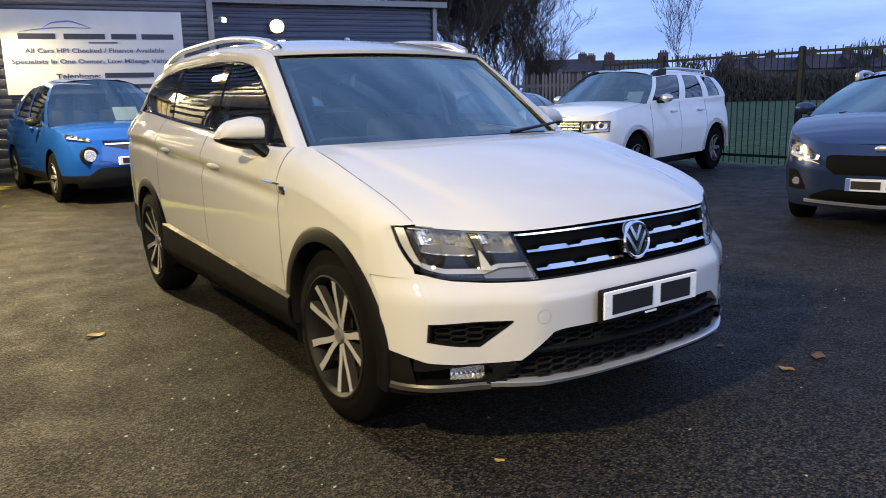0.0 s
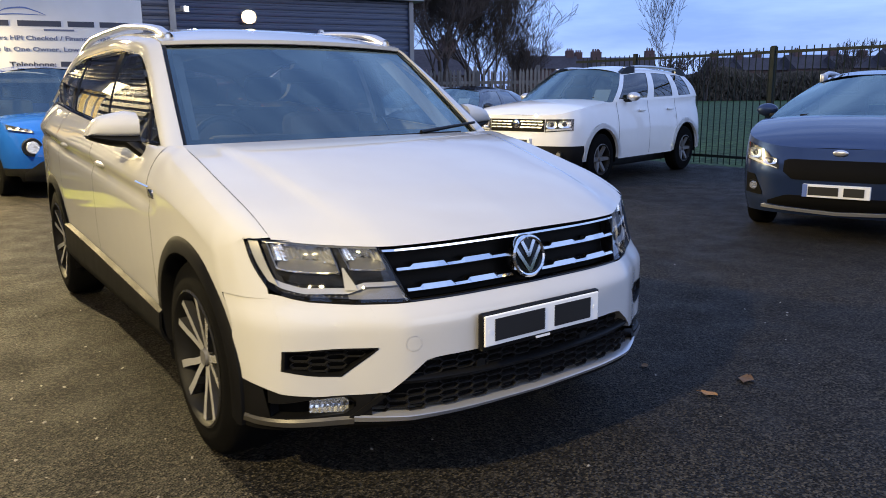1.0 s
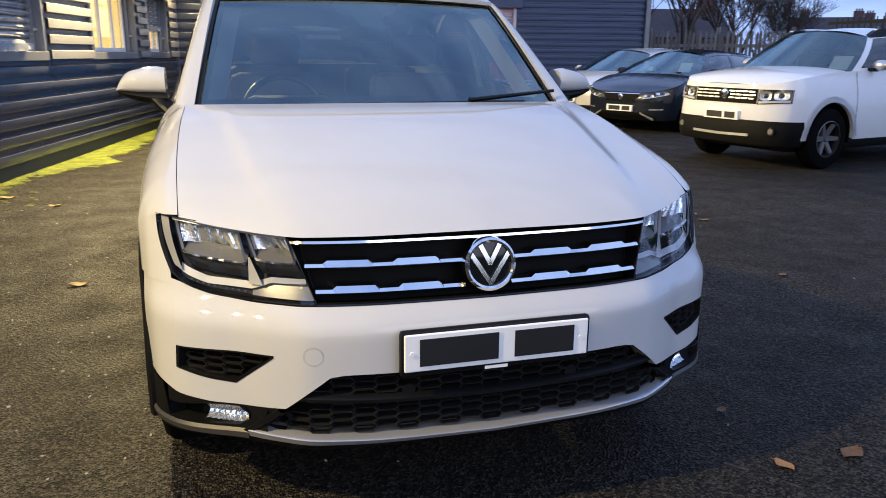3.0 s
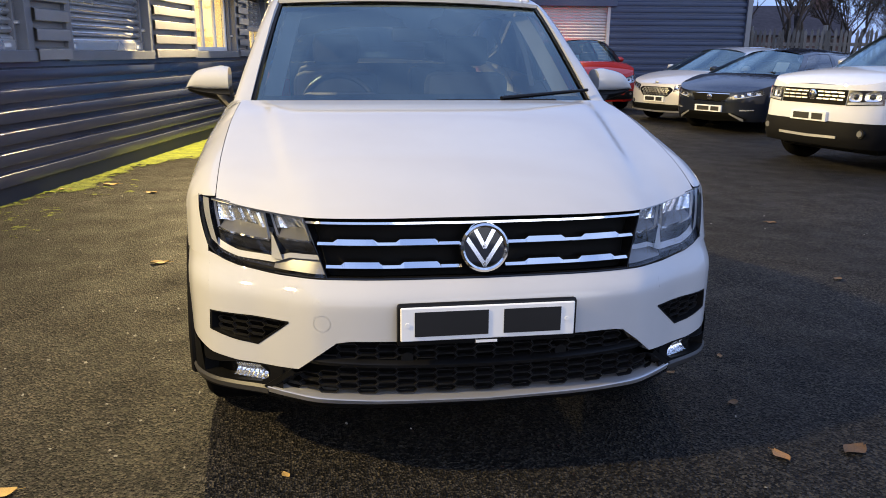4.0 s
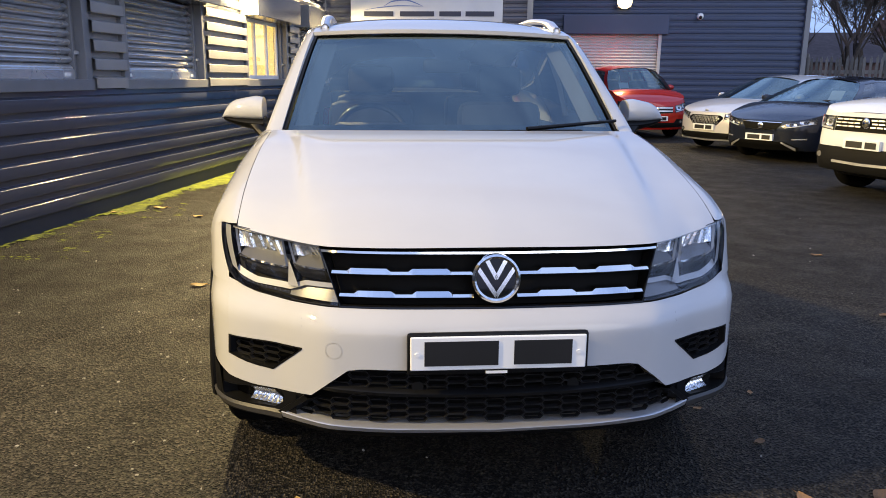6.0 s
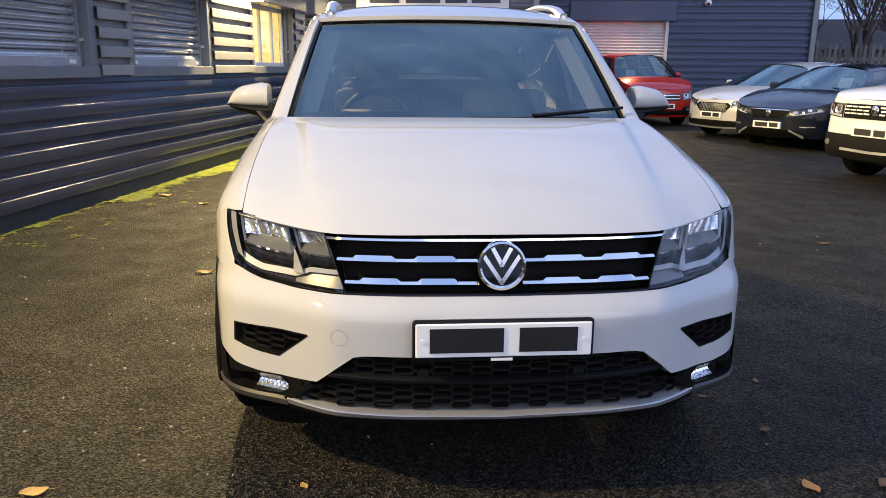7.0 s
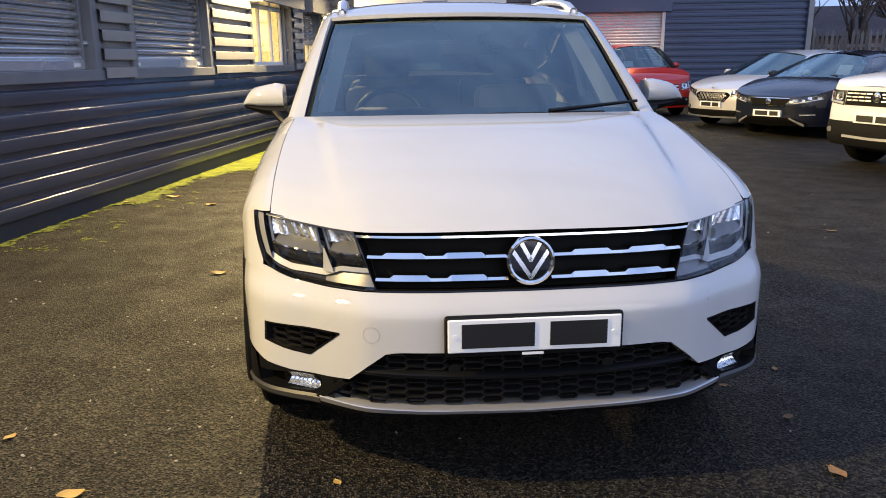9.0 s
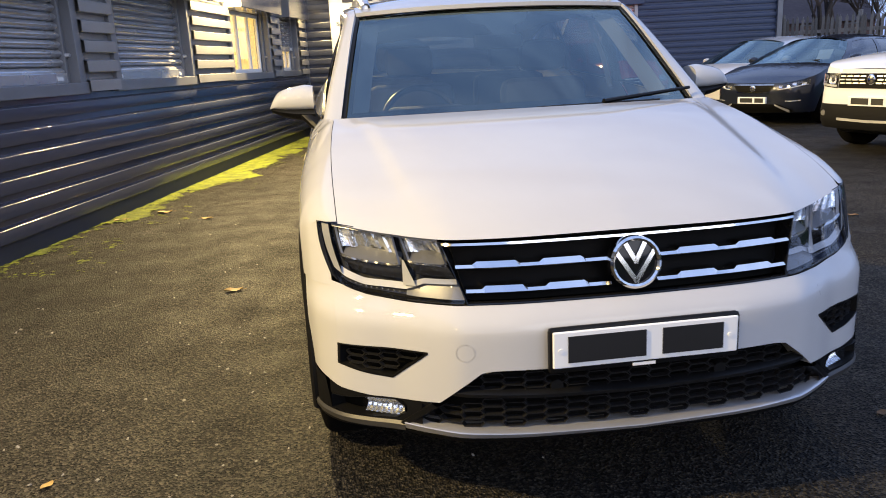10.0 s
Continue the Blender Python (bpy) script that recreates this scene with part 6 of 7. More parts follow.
            row.append((a.x * k, y, a.z + (curve_at(ROOF_C, a.y - 0.075 * max(0, 1 - i / 8)) - a.z) * (1 - abs(k) ** 2.6)))
        rows.append(row)
    put("roof_panel", grid(rows, thick=-0.02), P_WHITE, "white roof")
    # windscreen
    def screen(t, k, inset=0.0):
        a = rail_at(INNER, t * 0.30)
        w = 1 - k * k
        c = Vector((0, lerp(1.10, 1.842, t), lerp(1.055, 1.546, t) + 0.015 * math.sin(math.pi * t)))
        p = Vector((a.x * k, lerp(a.y, c.y, w), lerp(a.z, c.z, w)))
        return (p.x, p.y + inset * 0.6, p.z - inset * 0.8)
    rows = [[screen(t, k, 0.004) for k in steps(-0.992, 0.992, 24)] for t in steps(0.0, 0.995, 16)]
    ws = put("windscreen", grid(rows), M_WIND, "tinted windscreen reflecting the sky")
    ws.visible_shadow = False
    for k0, k1 in ((-0.995, -0.945), (0.945, 0.995)):
        put("screen_border", grid([[screen(t, k, 0.010) for k in steps(k0, k1, 2)] for t in steps(0, 0.99, 16)]), M_BLACK, "black glass border", ws)
    put("screen_border", grid([[screen(t, k, 0.010) for k in steps(-0.95, 0.95, 20)] for t in steps(0.0, 0.165, 4)]), M_BLACK, "black glass border", ws)
    put("screen_border", grid([[screen(t, k, 0.010) for k in steps(-0.95, 0.95, 20)] for t in steps(0.975, 0.995, 2)]), M_BLACK, "black glass border", ws)
    for k0, k1 in ((-1.0, -0.978), (0.978, 1.0)):
        put("screen_seal", grid([[screen(t, k, -0.004) for k in steps(k0, k1, 2)] for t in steps(0.12, 1.0, 20)]), M_BLACK, "black rubber screen seal", ws)
    put("screen_seal", grid([[screen(t, k, -0.004) for k in steps(-0.99, 0.99, 24)] for t in steps(0.990, 1.002, 2)]), M_BLACK, "black rubber screen seal", ws)
    rows = [[screen(t, lerp(-1, 1, j / 10) * line_at([(0.73, 0.06), (0.76, 0.085), (0.835, 0.11), (0.86, 0.19), (0.97, 0.25)], t), 0.012) for j in range(11)] for t in steps(0.73, 0.97, 12)]
    put("sensor_cover", grid(rows), M_BLACK, "black sensor housing behind the glass", ws)
    im = box(-0.11, 0.13, 1.80, 1.84, 1.355, 1.425, 0.02)
    put("interior_mirror", im, M_BLACK, "black interior mirror")
    # side glass
    def glass_x(y, z):
        zb, xb = curve_at(EDGE_Z, y), curve_at(EDGE_X, y)
        zt_, xt_ = 1.56, 0.692
        f = (z - zb) / max(0.05, zt_ - zb)
        return lerp(xb, xt_, f) + 0.022 * math.sin(math.pi * min(1, max(0, f)))
    DLO_TOP = [(1.36, 1.078), (1.60, 1.245), (1.93, 1.445), (2.06, 1.496), (2.24, 1.524), (2.62, 1.548), (3.3, 1.540), (4.02, 1.42), (4.24, 1.26)]
    dlo_lo = lambda y: curve_at(EDGE_Z, y) + 0.004
    for y0_, y1_, mt, lab in ((1.37, 2.36, M_SIDEGLASS, "clear front side window"), (2.46, 3.26, M_PRIV, "dark privacy glass"), (3.33, 4.10, M_PRIV, "dark privacy glass")):
        rows = []
        for y in steps(y0_, y1_, 18):
            lo, hi = dlo_lo(y), max(dlo_lo(y) + 0.002, curve_at(DLO_TOP, y) - 0.006)
            rows.append([(-(glass_x(y, z) - 0.012), y, z) for z in steps(lo, hi, 8)])
        for r_ in both(rows):
            g = put("side_window", grid(r_), mt, lab)
            g.visible_shadow = False
    for y0_, y1_, w in ((2.36, 2.46, 0.0), (3.26, 3.33, 0.0), (1.60, 1.632, 0.0)):
        rows = [[(-(glass_x(y, z) - 0.006), y, z) for z in steps(dlo_lo(y), curve_at(DLO_TOP, y) + 0.004, 6)] for y in (y0_, y1_)]
        for r_ in both(rows):
            put("window_pillar", grid(r_, thick=0.02), M_GLOSSBLACK, "gloss black window pillar")
    # chrome line round the windows
    line_pts = [(y, curve_at(EDGE_Z, y) + 0.004) for y in steps(4.05, 1.40, 24)]
    for sg in (-1, 1):
        rows = [[(sg * (glass_x(y, z) + o), y, z + dz) for o, dz in ((-0.006, -0.008), (0.006, -0.005), (0.006, 0.007), (-0.008, 0.010))] for y, z in line_pts]
        put("window_trim", grid(rows), M_CHROME, "chrome window trim")
        rows = []
        for t in steps(0.02, 0.95, 44):
            p = rail_at(OUTER, t)
            rows.append([(sg * (p.x + o), p.y, p.z + dz) for o, dz in ((-0.004, -0.016), (0.008, -0.010), (0.010, 0.002), (0.0, 0.008))])
        put("window_trim", grid(rows), M_CHROME, "chrome window trim")
    # rear end
    REAR_P = [(0.0, 4.70), (0.4, 4.685), (0.7, 4.62), (0.82, 4.52), (0.86, 4.42)]
    rows = []
    for x in steps(-0.86, 0.86, 28):
        y = curve_at(REAR_P, abs(x))
        rows.append([(x * k, y + d, z) for z, d, k in ((0.26, -0.12, 0.97), (0.40, 0.0, 1.0), (0.62, 0.0, 1.0), (0.75, -0.04, 1.0), (0.95, -0.05, 0.99), (1.15, -0.09, 0.95), (1.26, -0.14, 0.90))])
    put("tailgate", grid(rows), P_WHITE, "white tailgate and rear bumper")
    rows = [[(x * lerp(0.77, 0.60, t) , lerp(4.50, 4.40, t) - 0.2 * (1 - (1 - x * x)) * 0.4, lerp(1.25, 1.54, t) - 0.05 * x * x) for x in steps(-1, 1, 16)] for t in steps(0, 1, 6)]
    put("rear_window", grid(rows), M_PRIV, "dark rear window").visible_shadow = False
    for sg in (-1, 1):
        put("tail_lamp", box(min(sg * 0.60, sg * 0.80), max(sg * 0.60, sg * 0.80), 4.46, 4.62, 0.93, 1.08, 0.03), M_RED, "red tail lamp")

    # -- mirrors --
    for sg in (-1, 1):
        rows = []
        for i in range(17):
            f = i / 16
            x = lerp(0.872, 1.064, f)
            hh = 0.054 * math.sin(math.pi * min(1.0, 0.22 + 0.78 * f) ** 1.05) ** 0.55 if f < 1 else 0.0
            taper = (1 - max(0.0, (f - 0.55) / 0.45) ** 4.0 * 0.9)
            top, bot = 1.140 + 0.106 * taper * (1 - 0.36 * f ** 1.4) * (0.90 + 0.10 * min(1.0, f * 5)), 1.130 + 0.012 * (f ** 3)
            yc_, dp = 1.62 + 0.03 * f, 0.085 * (1 - 0.35 * f ** 3)
            ring_ = []
            for k in range(18):
                a = 2 * math.pi * k / 18
                ca, sa = math.cos(a), math.sin(a)
                ring_.append((sg * x, yc_ + dp * math.copysign(abs(ca) ** 0.85, ca), (top + bot) / 2 + (top - bot) / 2 * math.copysign(abs(sa) ** (0.95 if sa > 0 else 0.6), sa)))
            rows.append(ring_ + ring_[:1])
        b = add_grid(bmesh.new(), rows)
        bmesh.ops.remove_doubles(b, verts=b.verts, dist=0.0008)
        bmesh.ops.holes_fill(b, edges=b.edges, sides=40)
        mir = put("door_mirror", b, P_WHITE, "white door mirror shell")
        rows = []
        for i in range(13):
            f = i / 12
            x = lerp(0.868, 1.058, f)
            top, bot = 1.150 + 0.004 * f ** 3, 1.082 + 0.044 * f ** 2
            yc_, dp = 1.625 + 0.03 * f, 0.079 * (1 - 0.35 * f ** 3)
            rows.append([(sg * x, yc_ + dp * math.cos(2 * math.pi * k / 14), (top + bot) / 2 + (top - bot) / 2 * math.sin(2 * math.pi * k / 14)) for k in range(15)])
        b = add_grid(bmesh.new(), rows)
        bmesh.ops.remove_doubles(b, verts=b.verts, dist=0.0008)
        bmesh.ops.holes_fill(b, edges=b.edges, sides=40)
        put("mirror_base", b, M_BLACK, "black mirror underside", mir)
        rows = [[(sg * lerp(0.905, 0.835, f) + sg * 0.045 * math.cos(a) * (1 - 0.3 * f), lerp(1.60, 1.545, f) + 0.055 * math.sin(a), lerp(1.115, 1.035, f)) for a in steps(0, 2 * math.pi, 12)] for f in steps(0, 1, 5)]
        put("mirror_arm", grid(rows), M_BLACK, "black mirror arm", mir)

    # -- roof rails --
    for sg in (-1, 1):
        b = bmesh.new()
        pts = [(y, curve_at([(1.96, 1.560), (2.10, 1.612), (2.3, 1.644), (2.8, 1.674), (3.5, 1.664), (3.9, 1.612), (4.08, 1.55)], y)) for y in steps(1.96, 4.08, 34)]
        rows = []
        for y, z in pts:
            xx = 0.600 + 0.012 * math.sin((y - 2.0) * 1.5)
            thick = 0.017 + 0.020 * max(0.0, 1 - min(y - 1.96, 4.08 - y) / 0.22)
            rows.append([(sg * (xx + 0.024 * math.cos(a)), y, z + thick * math.sin(a)) for a in steps(0, 2 * math.pi, 10)])
        add_grid(b, rows)
        bmesh.ops.remove_doubles(b, verts=b.verts, dist=0.0006)
        rail_o = put("roof_rail", b, M_SATIN, "satin silver roof rail")
        for y in (2.07, 3.97):
            put("rail_foot", box(sg * 0.604 - 0.020, sg * 0.604 + 0.020, y - 0.10, y + 0.10, 1.545, 1.596, 0.012), M_SATIN, "", rail_o)

    # -- side badge --
    for sg in (-1, 1):
        z = 0.925
        put("wing_badge", box(min(sg * 0.912, sg * 0.924), max(sg * 0.912, sg * 0.924), 1.235, 1.30, z - 0.018, z + 0.018, 0.004), M_CHROME, "chrome wing badge")
        rows = [[(sg * (curve_at(WIDTH, y) + o), y, 0.948 + 0.03 * (y - 1.3) + dz) for o, dz in ((-0.004, -0.006), (0.006, 0.0), (-0.004, 0.006))] for y in steps(1.30, 1.50, 5)]
        put("wing_strip", grid(rows), M_CHROME, "chrome wing strip")

    # -- wipers --
    for a, b_ in (((-0.05, 1.16, 1.106), (-0.60, 1.22, 1.104)), ((0.30, 1.17, 1.122), (0.74, 1.33, 1.150)), ((0.02, 1.16, 1.108), (0.55, 1.20, 1.112))):
        w_ = put("wiper", rod(a, b_, 0.010, 0.007, 8), M_BLACK, "black wiper blade")

    # -- interior --
    dash = bmesh.new()
    rows = [[(x, 1.24 + 0.12 * (x / 0.7) ** 2 + d, z) for d, z in ((0.0, 1.05), (0.20, 1.075), (0.42, 1.06), (0.52, 0.98), (0.54, 0.72))] for x in steps(-0.72, 0.72, 16)]
    add_grid(dash, rows)
    put("dashboard", dash, M_DARKIN, "dark dashboard")
    sw = bmesh.new()
    swm = Matrix.Translation((-0.37, 1.88, 1.02)) @ pose(0, 0, 0, 66)
    n, mcount = 32, 8
    add_grid(sw, [[swm @ Vector(((0.185 + 0.016 * math.cos(2 * math.pi * j / mcount)) * math.cos(2 * math.pi * i / n), (0.185 + 0.016 * math.cos(2 * math.pi * j / mcount)) * math.sin(2 * math.pi * i / n), 0.016 * math.sin(2 * math.pi * j / mcount))) for j in range(mcount + 1)] for i in range(n + 1)])
    bmesh.ops.remove_doubles(sw, verts=sw.verts, dist=0.0005)
    add_rod(sw, swm @ Vector((-0.17, 0, 0)), swm @ Vector((0.17, 0, 0)), 0.025, 0.025, 8)
    add_rod(sw, swm @ Vector((0, 0, -0.02)), swm @ Vector((0, 0, 0.03)), 0.075, 0.065, 16)
    put("steering_wheel", sw, M_BLACK, "black steering wheel")
    put("instrument_hood", box(-0.55, -0.19, 1.42, 1.68, 1.05, 1.12, 0.03), M_DARKIN, "dark instrument hood")
    for x in (-0.37, 0.37):
        for y, h0 in ((2.30, 0.0), (3.15, 0.02)):
            s_ = box(x - 0.25, x + 0.25, y - 0.55, y, 0.45, 0.66, 0.06)
            seat = put("front_seat" if y < 3 else "rear_seat", s_, M_DARKIN, "dark fabric seat")
            put("backrest", box(x - 0.24, x + 0.24, y - 0.03, y + 0.13, 0.60, 1.20 + h0, 0.06), M_DARKIN, "", seat)
            put("headrest", box(x - 0.13, x + 0.13, y + 0.02, y + 0.12, 1.235 + h0, 1.40 + h0, 0.045), M_DARKIN, "", seat)
    put("door_card", box(-0.83, -0.80, 1.4, 4.2, 0.4, 1.05), M_DARKIN, "", None, False)
    put("door_card", box(0.80, 0.83, 1.4, 4.2, 0.4, 1.05), M_DARKIN, "", None, False)
    put("cabin_floor", box(-0.80, 0.80, 0.95, 4.4, 0.34, 0.44), M_DARKIN, "", None, False)
    for sg in (-1, 1):
        rows = [[(sg * (glass_x(y, z) - 0.055 + o), y, z) for o in (0.0, -0.03)] for y, z in ((2.40, 1.12), (2.41, 1.3), (2.41, 1.5))]
        put("pillar_trim", grid(rows), M_TAN, "light grey pillar trim")
        a = [rail_at(INNER, t) for t in steps(0.02, 0.3, 8)]
        put("pillar_trim", grid([[(sg * (p.x - 0.035 - o), p.y + 0.05 + o * 0.5, p.z - 0.035) for o in (0.0, 0.03, 0.075)] for p in a]), M_TAN, "light grey pillar trim")
    put("headlining", grid([[(x, y, curve_at(ROOF_C, y) - 0.05 - 0.08 * (x / 0.62) ** 2) for x in steps(-0.62, 0.62, 8)] for y in steps(1.95, 4.3, 8)]), M_TAN, "pale headlining")
    put("boot_trim", box(-0.70, 0.70, 4.22, 4.30, 0.40, 1.22), M_DARKIN, "", None, False)
    put("engine_bay", box(-0.42, 0.42, 0.24, 1.0, 0.26, 0.80), M_BLACK, "", None, False)
    put("floor_pan", box(-0.62, 0.62, 0.9, 4.5, 0.24, 0.34), M_BLACK, "", None, False)
    for yw in (WHEEL_F, WHEEL_R):
        for sg in (-1, 1):
            wheel(car_ob, sg * 0.797, yw - (0.02 if yw == WHEEL_F else 0.0), 0.362, sg, 5, 0.70, M_ALLOY_CUT, 0.235, True, M_ALLOY_DARK, 0.0)
    return car_ob


hero_car()

# ---- fences, trees, far houses ----


def picket_fence():
    a, b = Vector((11.35, 18.0, 0)), Vector((15.2, 13.8, 0))
    d = (b - a)
    n = int(d.length / 0.118)
    m = Matrix.Translation(a) @ d.to_track_quat("X", "Z").to_matrix().to_4x4()
    fence = empty("picket_fence", m, "weathered grey timber picket fence behind the parked cars", "fence")
    for z in (0.45, 1.55):
        part("rail", box(0, d.length, 0.02, 0.07, z, z + 0.09, 0.004), M_PALE_WOOD, fence, smooth=False)
    me = None
    for i in range(n):
        if me is None:
            bm = bmesh.new()
            prof = [(-0.034, 0.05), (0.034, 0.05), (0.034, 1.91), (0.0, 2.0), (-0.034, 1.91)]
            f = [bm.verts.new((x, 0.0, z)) for x, z in prof]
            g = [bm.verts.new((x, 0.018, z)) for x, z in prof]
            bm.faces.new(f)
            bm.faces.new(g[::-1])
            for k in range(5):
                bm.faces.new([f[k], f[(k + 1) % 5], g[(k + 1) % 5], g[k]])
            me = link("picket", bm, M_PALE_WOOD).data
            ob = scene.objects["picket"]
        else:
            ob = new("picket", me)
        ob.parent = fence
        ob.matrix_basis = pose(0.07 + i * 0.118, 0, random.uniform(-0.04, 0.03), 0, random.uniform(-1.2, 1.2), 0)
    for i in range(4):
        part("fence_post", box(i * d.length / 3 - 0.05, i * d.length / 3 + 0.05, 0.07, 0.17, 0, 2.08, 0.008), M_PALE_WOOD, fence, smooth=False)


picket_fence()


def railing_fence():
    """Dark green steel railings along the field: posts, two rails and upright bars."""
    start, end = Vector((10.0, -9.0, 0)), Vector((9.65, 9.4, 0))
    d = end - start
    m = Matrix.Translation(start) @ d.to_track_quat("X", "Z").to_matrix().to_4x4()
    fence = empty("railing_fence", m, "dark green steel railing fence along the playing field", "fence")
    L = d.length
    for z in (0.16, 1.86):
        part("rail", box(0, L, -0.008, 0.008, z, z + 0.045), M_FENCE, fence, smooth=False)
    post = None
    k = 14.15
    for x in [k - 2.75 * i for i in range(6)] + [k + 2.75]:
        if 0 <= x <= L:
            if post is None:
                ob = part("fence_post", box(-0.035, 0.035, -0.035, 0.035, 0, 1.98, 0.006), M_FENCE, fence, smooth=False)
                post = ob.data
            else:
                ob = new("fence_post", post)
                ob.parent = fence
            ob.location = (x, 0, 0)
    bar = None
    n = int(L / 0.118)
    for i in range(n):
        if bar is None:
            ob = part("fence_bar", rod((0, 0, 0.05), (0, 0, 1.96), 0.0085, 0.0085, 6), M_FENCE, fence, smooth=False)
            bar = ob.data
        else:
            ob = new("fence_bar", bar)
            ob.parent = fence
        ob.location = (0.05 + i * 0.118, 0, 0)


railing_fence()


def sticks(name, segs, mat, parent, label="", sides=3, kind=""):
    """Many tapered sticks as one mesh."""
    verts, faces = [], []
    for a, b, r0, r1 in segs:
        d = (b - a)
        if d.length < 1e-5:
            continue
        d.normalize()
        u = d.orthogonal().normalized()
        v = d.cross(u)
        k = len(verts)
        for p, r in ((a, r0), (b, r1)):
            for i in range(sides):
                t = 2 * math.pi * i / sides
                verts.append(p + u * (r * math.cos(t)) + v * (r * math.sin(t)))
        for i in range(sides):
            j = (i + 1) % sides
            faces.append((k + i, k + j, k + sides + j, k + sides + i))
    me = bpy.data.meshes.new(name)
    me.from_pydata([tuple(v) for v in verts], [], faces)
    me.materials.append(mat)
    ob = new(name, me)
    ob.parent = parent
    if label or kind:
        tagged(ob, label, kind=kind)
    return ob


def bare_tree(name, m, height, label, seed, spread=0.55, trunks=1, depth=6, base_r=0.16, thin=1.0):
    rnd = random.Random(seed)
    tree = empty(name, m, label, "tree")
    trunk, limbs, twigs = [], [], []

    def grow(p, d, length, r, level):
        steps_ = 3
        q = p
        for i in range(steps_):
            d = (d + Vector((rnd.uniform(-1, 1), rnd.uniform(-1, 1), rnd.uniform(-0.4, 0.8))) * 0.13).normalized()
            e = q + d * (length / steps_)
            r1 = r * 0.86
            (trunk if level == 0 else limbs if level < 3 else twigs).append((q, e, r, r1))
            q, r = e, r1
            if level >= 1 and level < depth and rnd.random() < 0.75:
                side = Vector((rnd.uniform(-1, 1), rnd.uniform(-1, 1), rnd.uniform(-0.2, 0.9))).normalized()
                grow(q, (d * 0.6 + side * 0.7).normalized(), length * rnd.uniform(0.42, 0.62), r * 0.42, level + 2)
        if level < depth:
            for i in range(3 if level < 2 else 2):
                side = Vector((rnd.uniform(-1, 1), rnd.uniform(-1, 1), rnd.uniform(-0.1, 0.7))).normalized()
                grow(q, (d + side * spread).normalized(), length * (rnd.uniform(0.62, 0.82) if level < 2 else rnd.uniform(0.70, 0.92)), r * 0.58, level + 1)
    for t in range(trunks):
        off = Vector((rnd.uniform(-0.4, 0.4), rnd.uniform(-0.4, 0.4), 0)) if trunks > 1 else Vector((0, 0, 0))
        lean = Vector((rnd.uniform(-0.25, 0.25), rnd.uniform(-0.25, 0.25), 1)).normalized()
        grow(off, lean, height * 0.27, base_r, 0)
    fine = [(a, b, max(r0, 0.007 * thin), max(r1, 0.006 * thin)) for a, b, r0, r1 in twigs]
    sticks("trunk", trunk, M_BARK, tree, "dark bare trunk", 8)
    sticks("crown", limbs + fine, M_TWIG, tree, "dense bare winter twigs", 3, "stuff")
    return tree


for x, y, turn, hgt, seed, tr, bare in ((13.0, 22.6, 200, 6.8, 41, 3, 1.4), (14.9, 21.4, 20, 9.5, 3, 3, 1.6), (16.6, 22.6, 60, 9.2, 5, 3, 1.6), (18.2, 23.8, 140, 8.8, 8, 3, 1.7), (20.0, 25.2, 250, 7.6, 12, 3, 1.8), (21.9, 26.0, 10, 5.4, 14, 3, 1.6), (23.6, 26.6, 80, 4.4, 17, 3, 1.5)):
    bare_tree("tree", pose(x, y, 0, 0, 0, turn), hgt, "bare winter tree with dense twigs behind the picket fence", seed, trunks=tr, thin=bare * 0.52, spread=0.7, depth=8 if hgt > 8 else 7 if hgt > 7 else 6, base_r=0.10 if hgt > 6 else 0.07)
bare_tree("sapling", pose(33.5, 25.6, 0, 0, 0, 30), 8.4, "slender bare sapling standing in the field", 21, spread=0.32, depth=4, trunks=2, base_r=0.05, thin=1.3)


def polar(slope_out, dist, x0=-2.185, y0=-1.81):
    """A spot at a distance from the start of the walk, slope_out: sideways slope to the first view."""
    fx, fy = 0.565, 0.825
    n = math.hypot(1, slope_out)
    return x0 + dist * (fx + slope_out * fy) / n, y0 + dist * (fy - slope_out * fx) / n


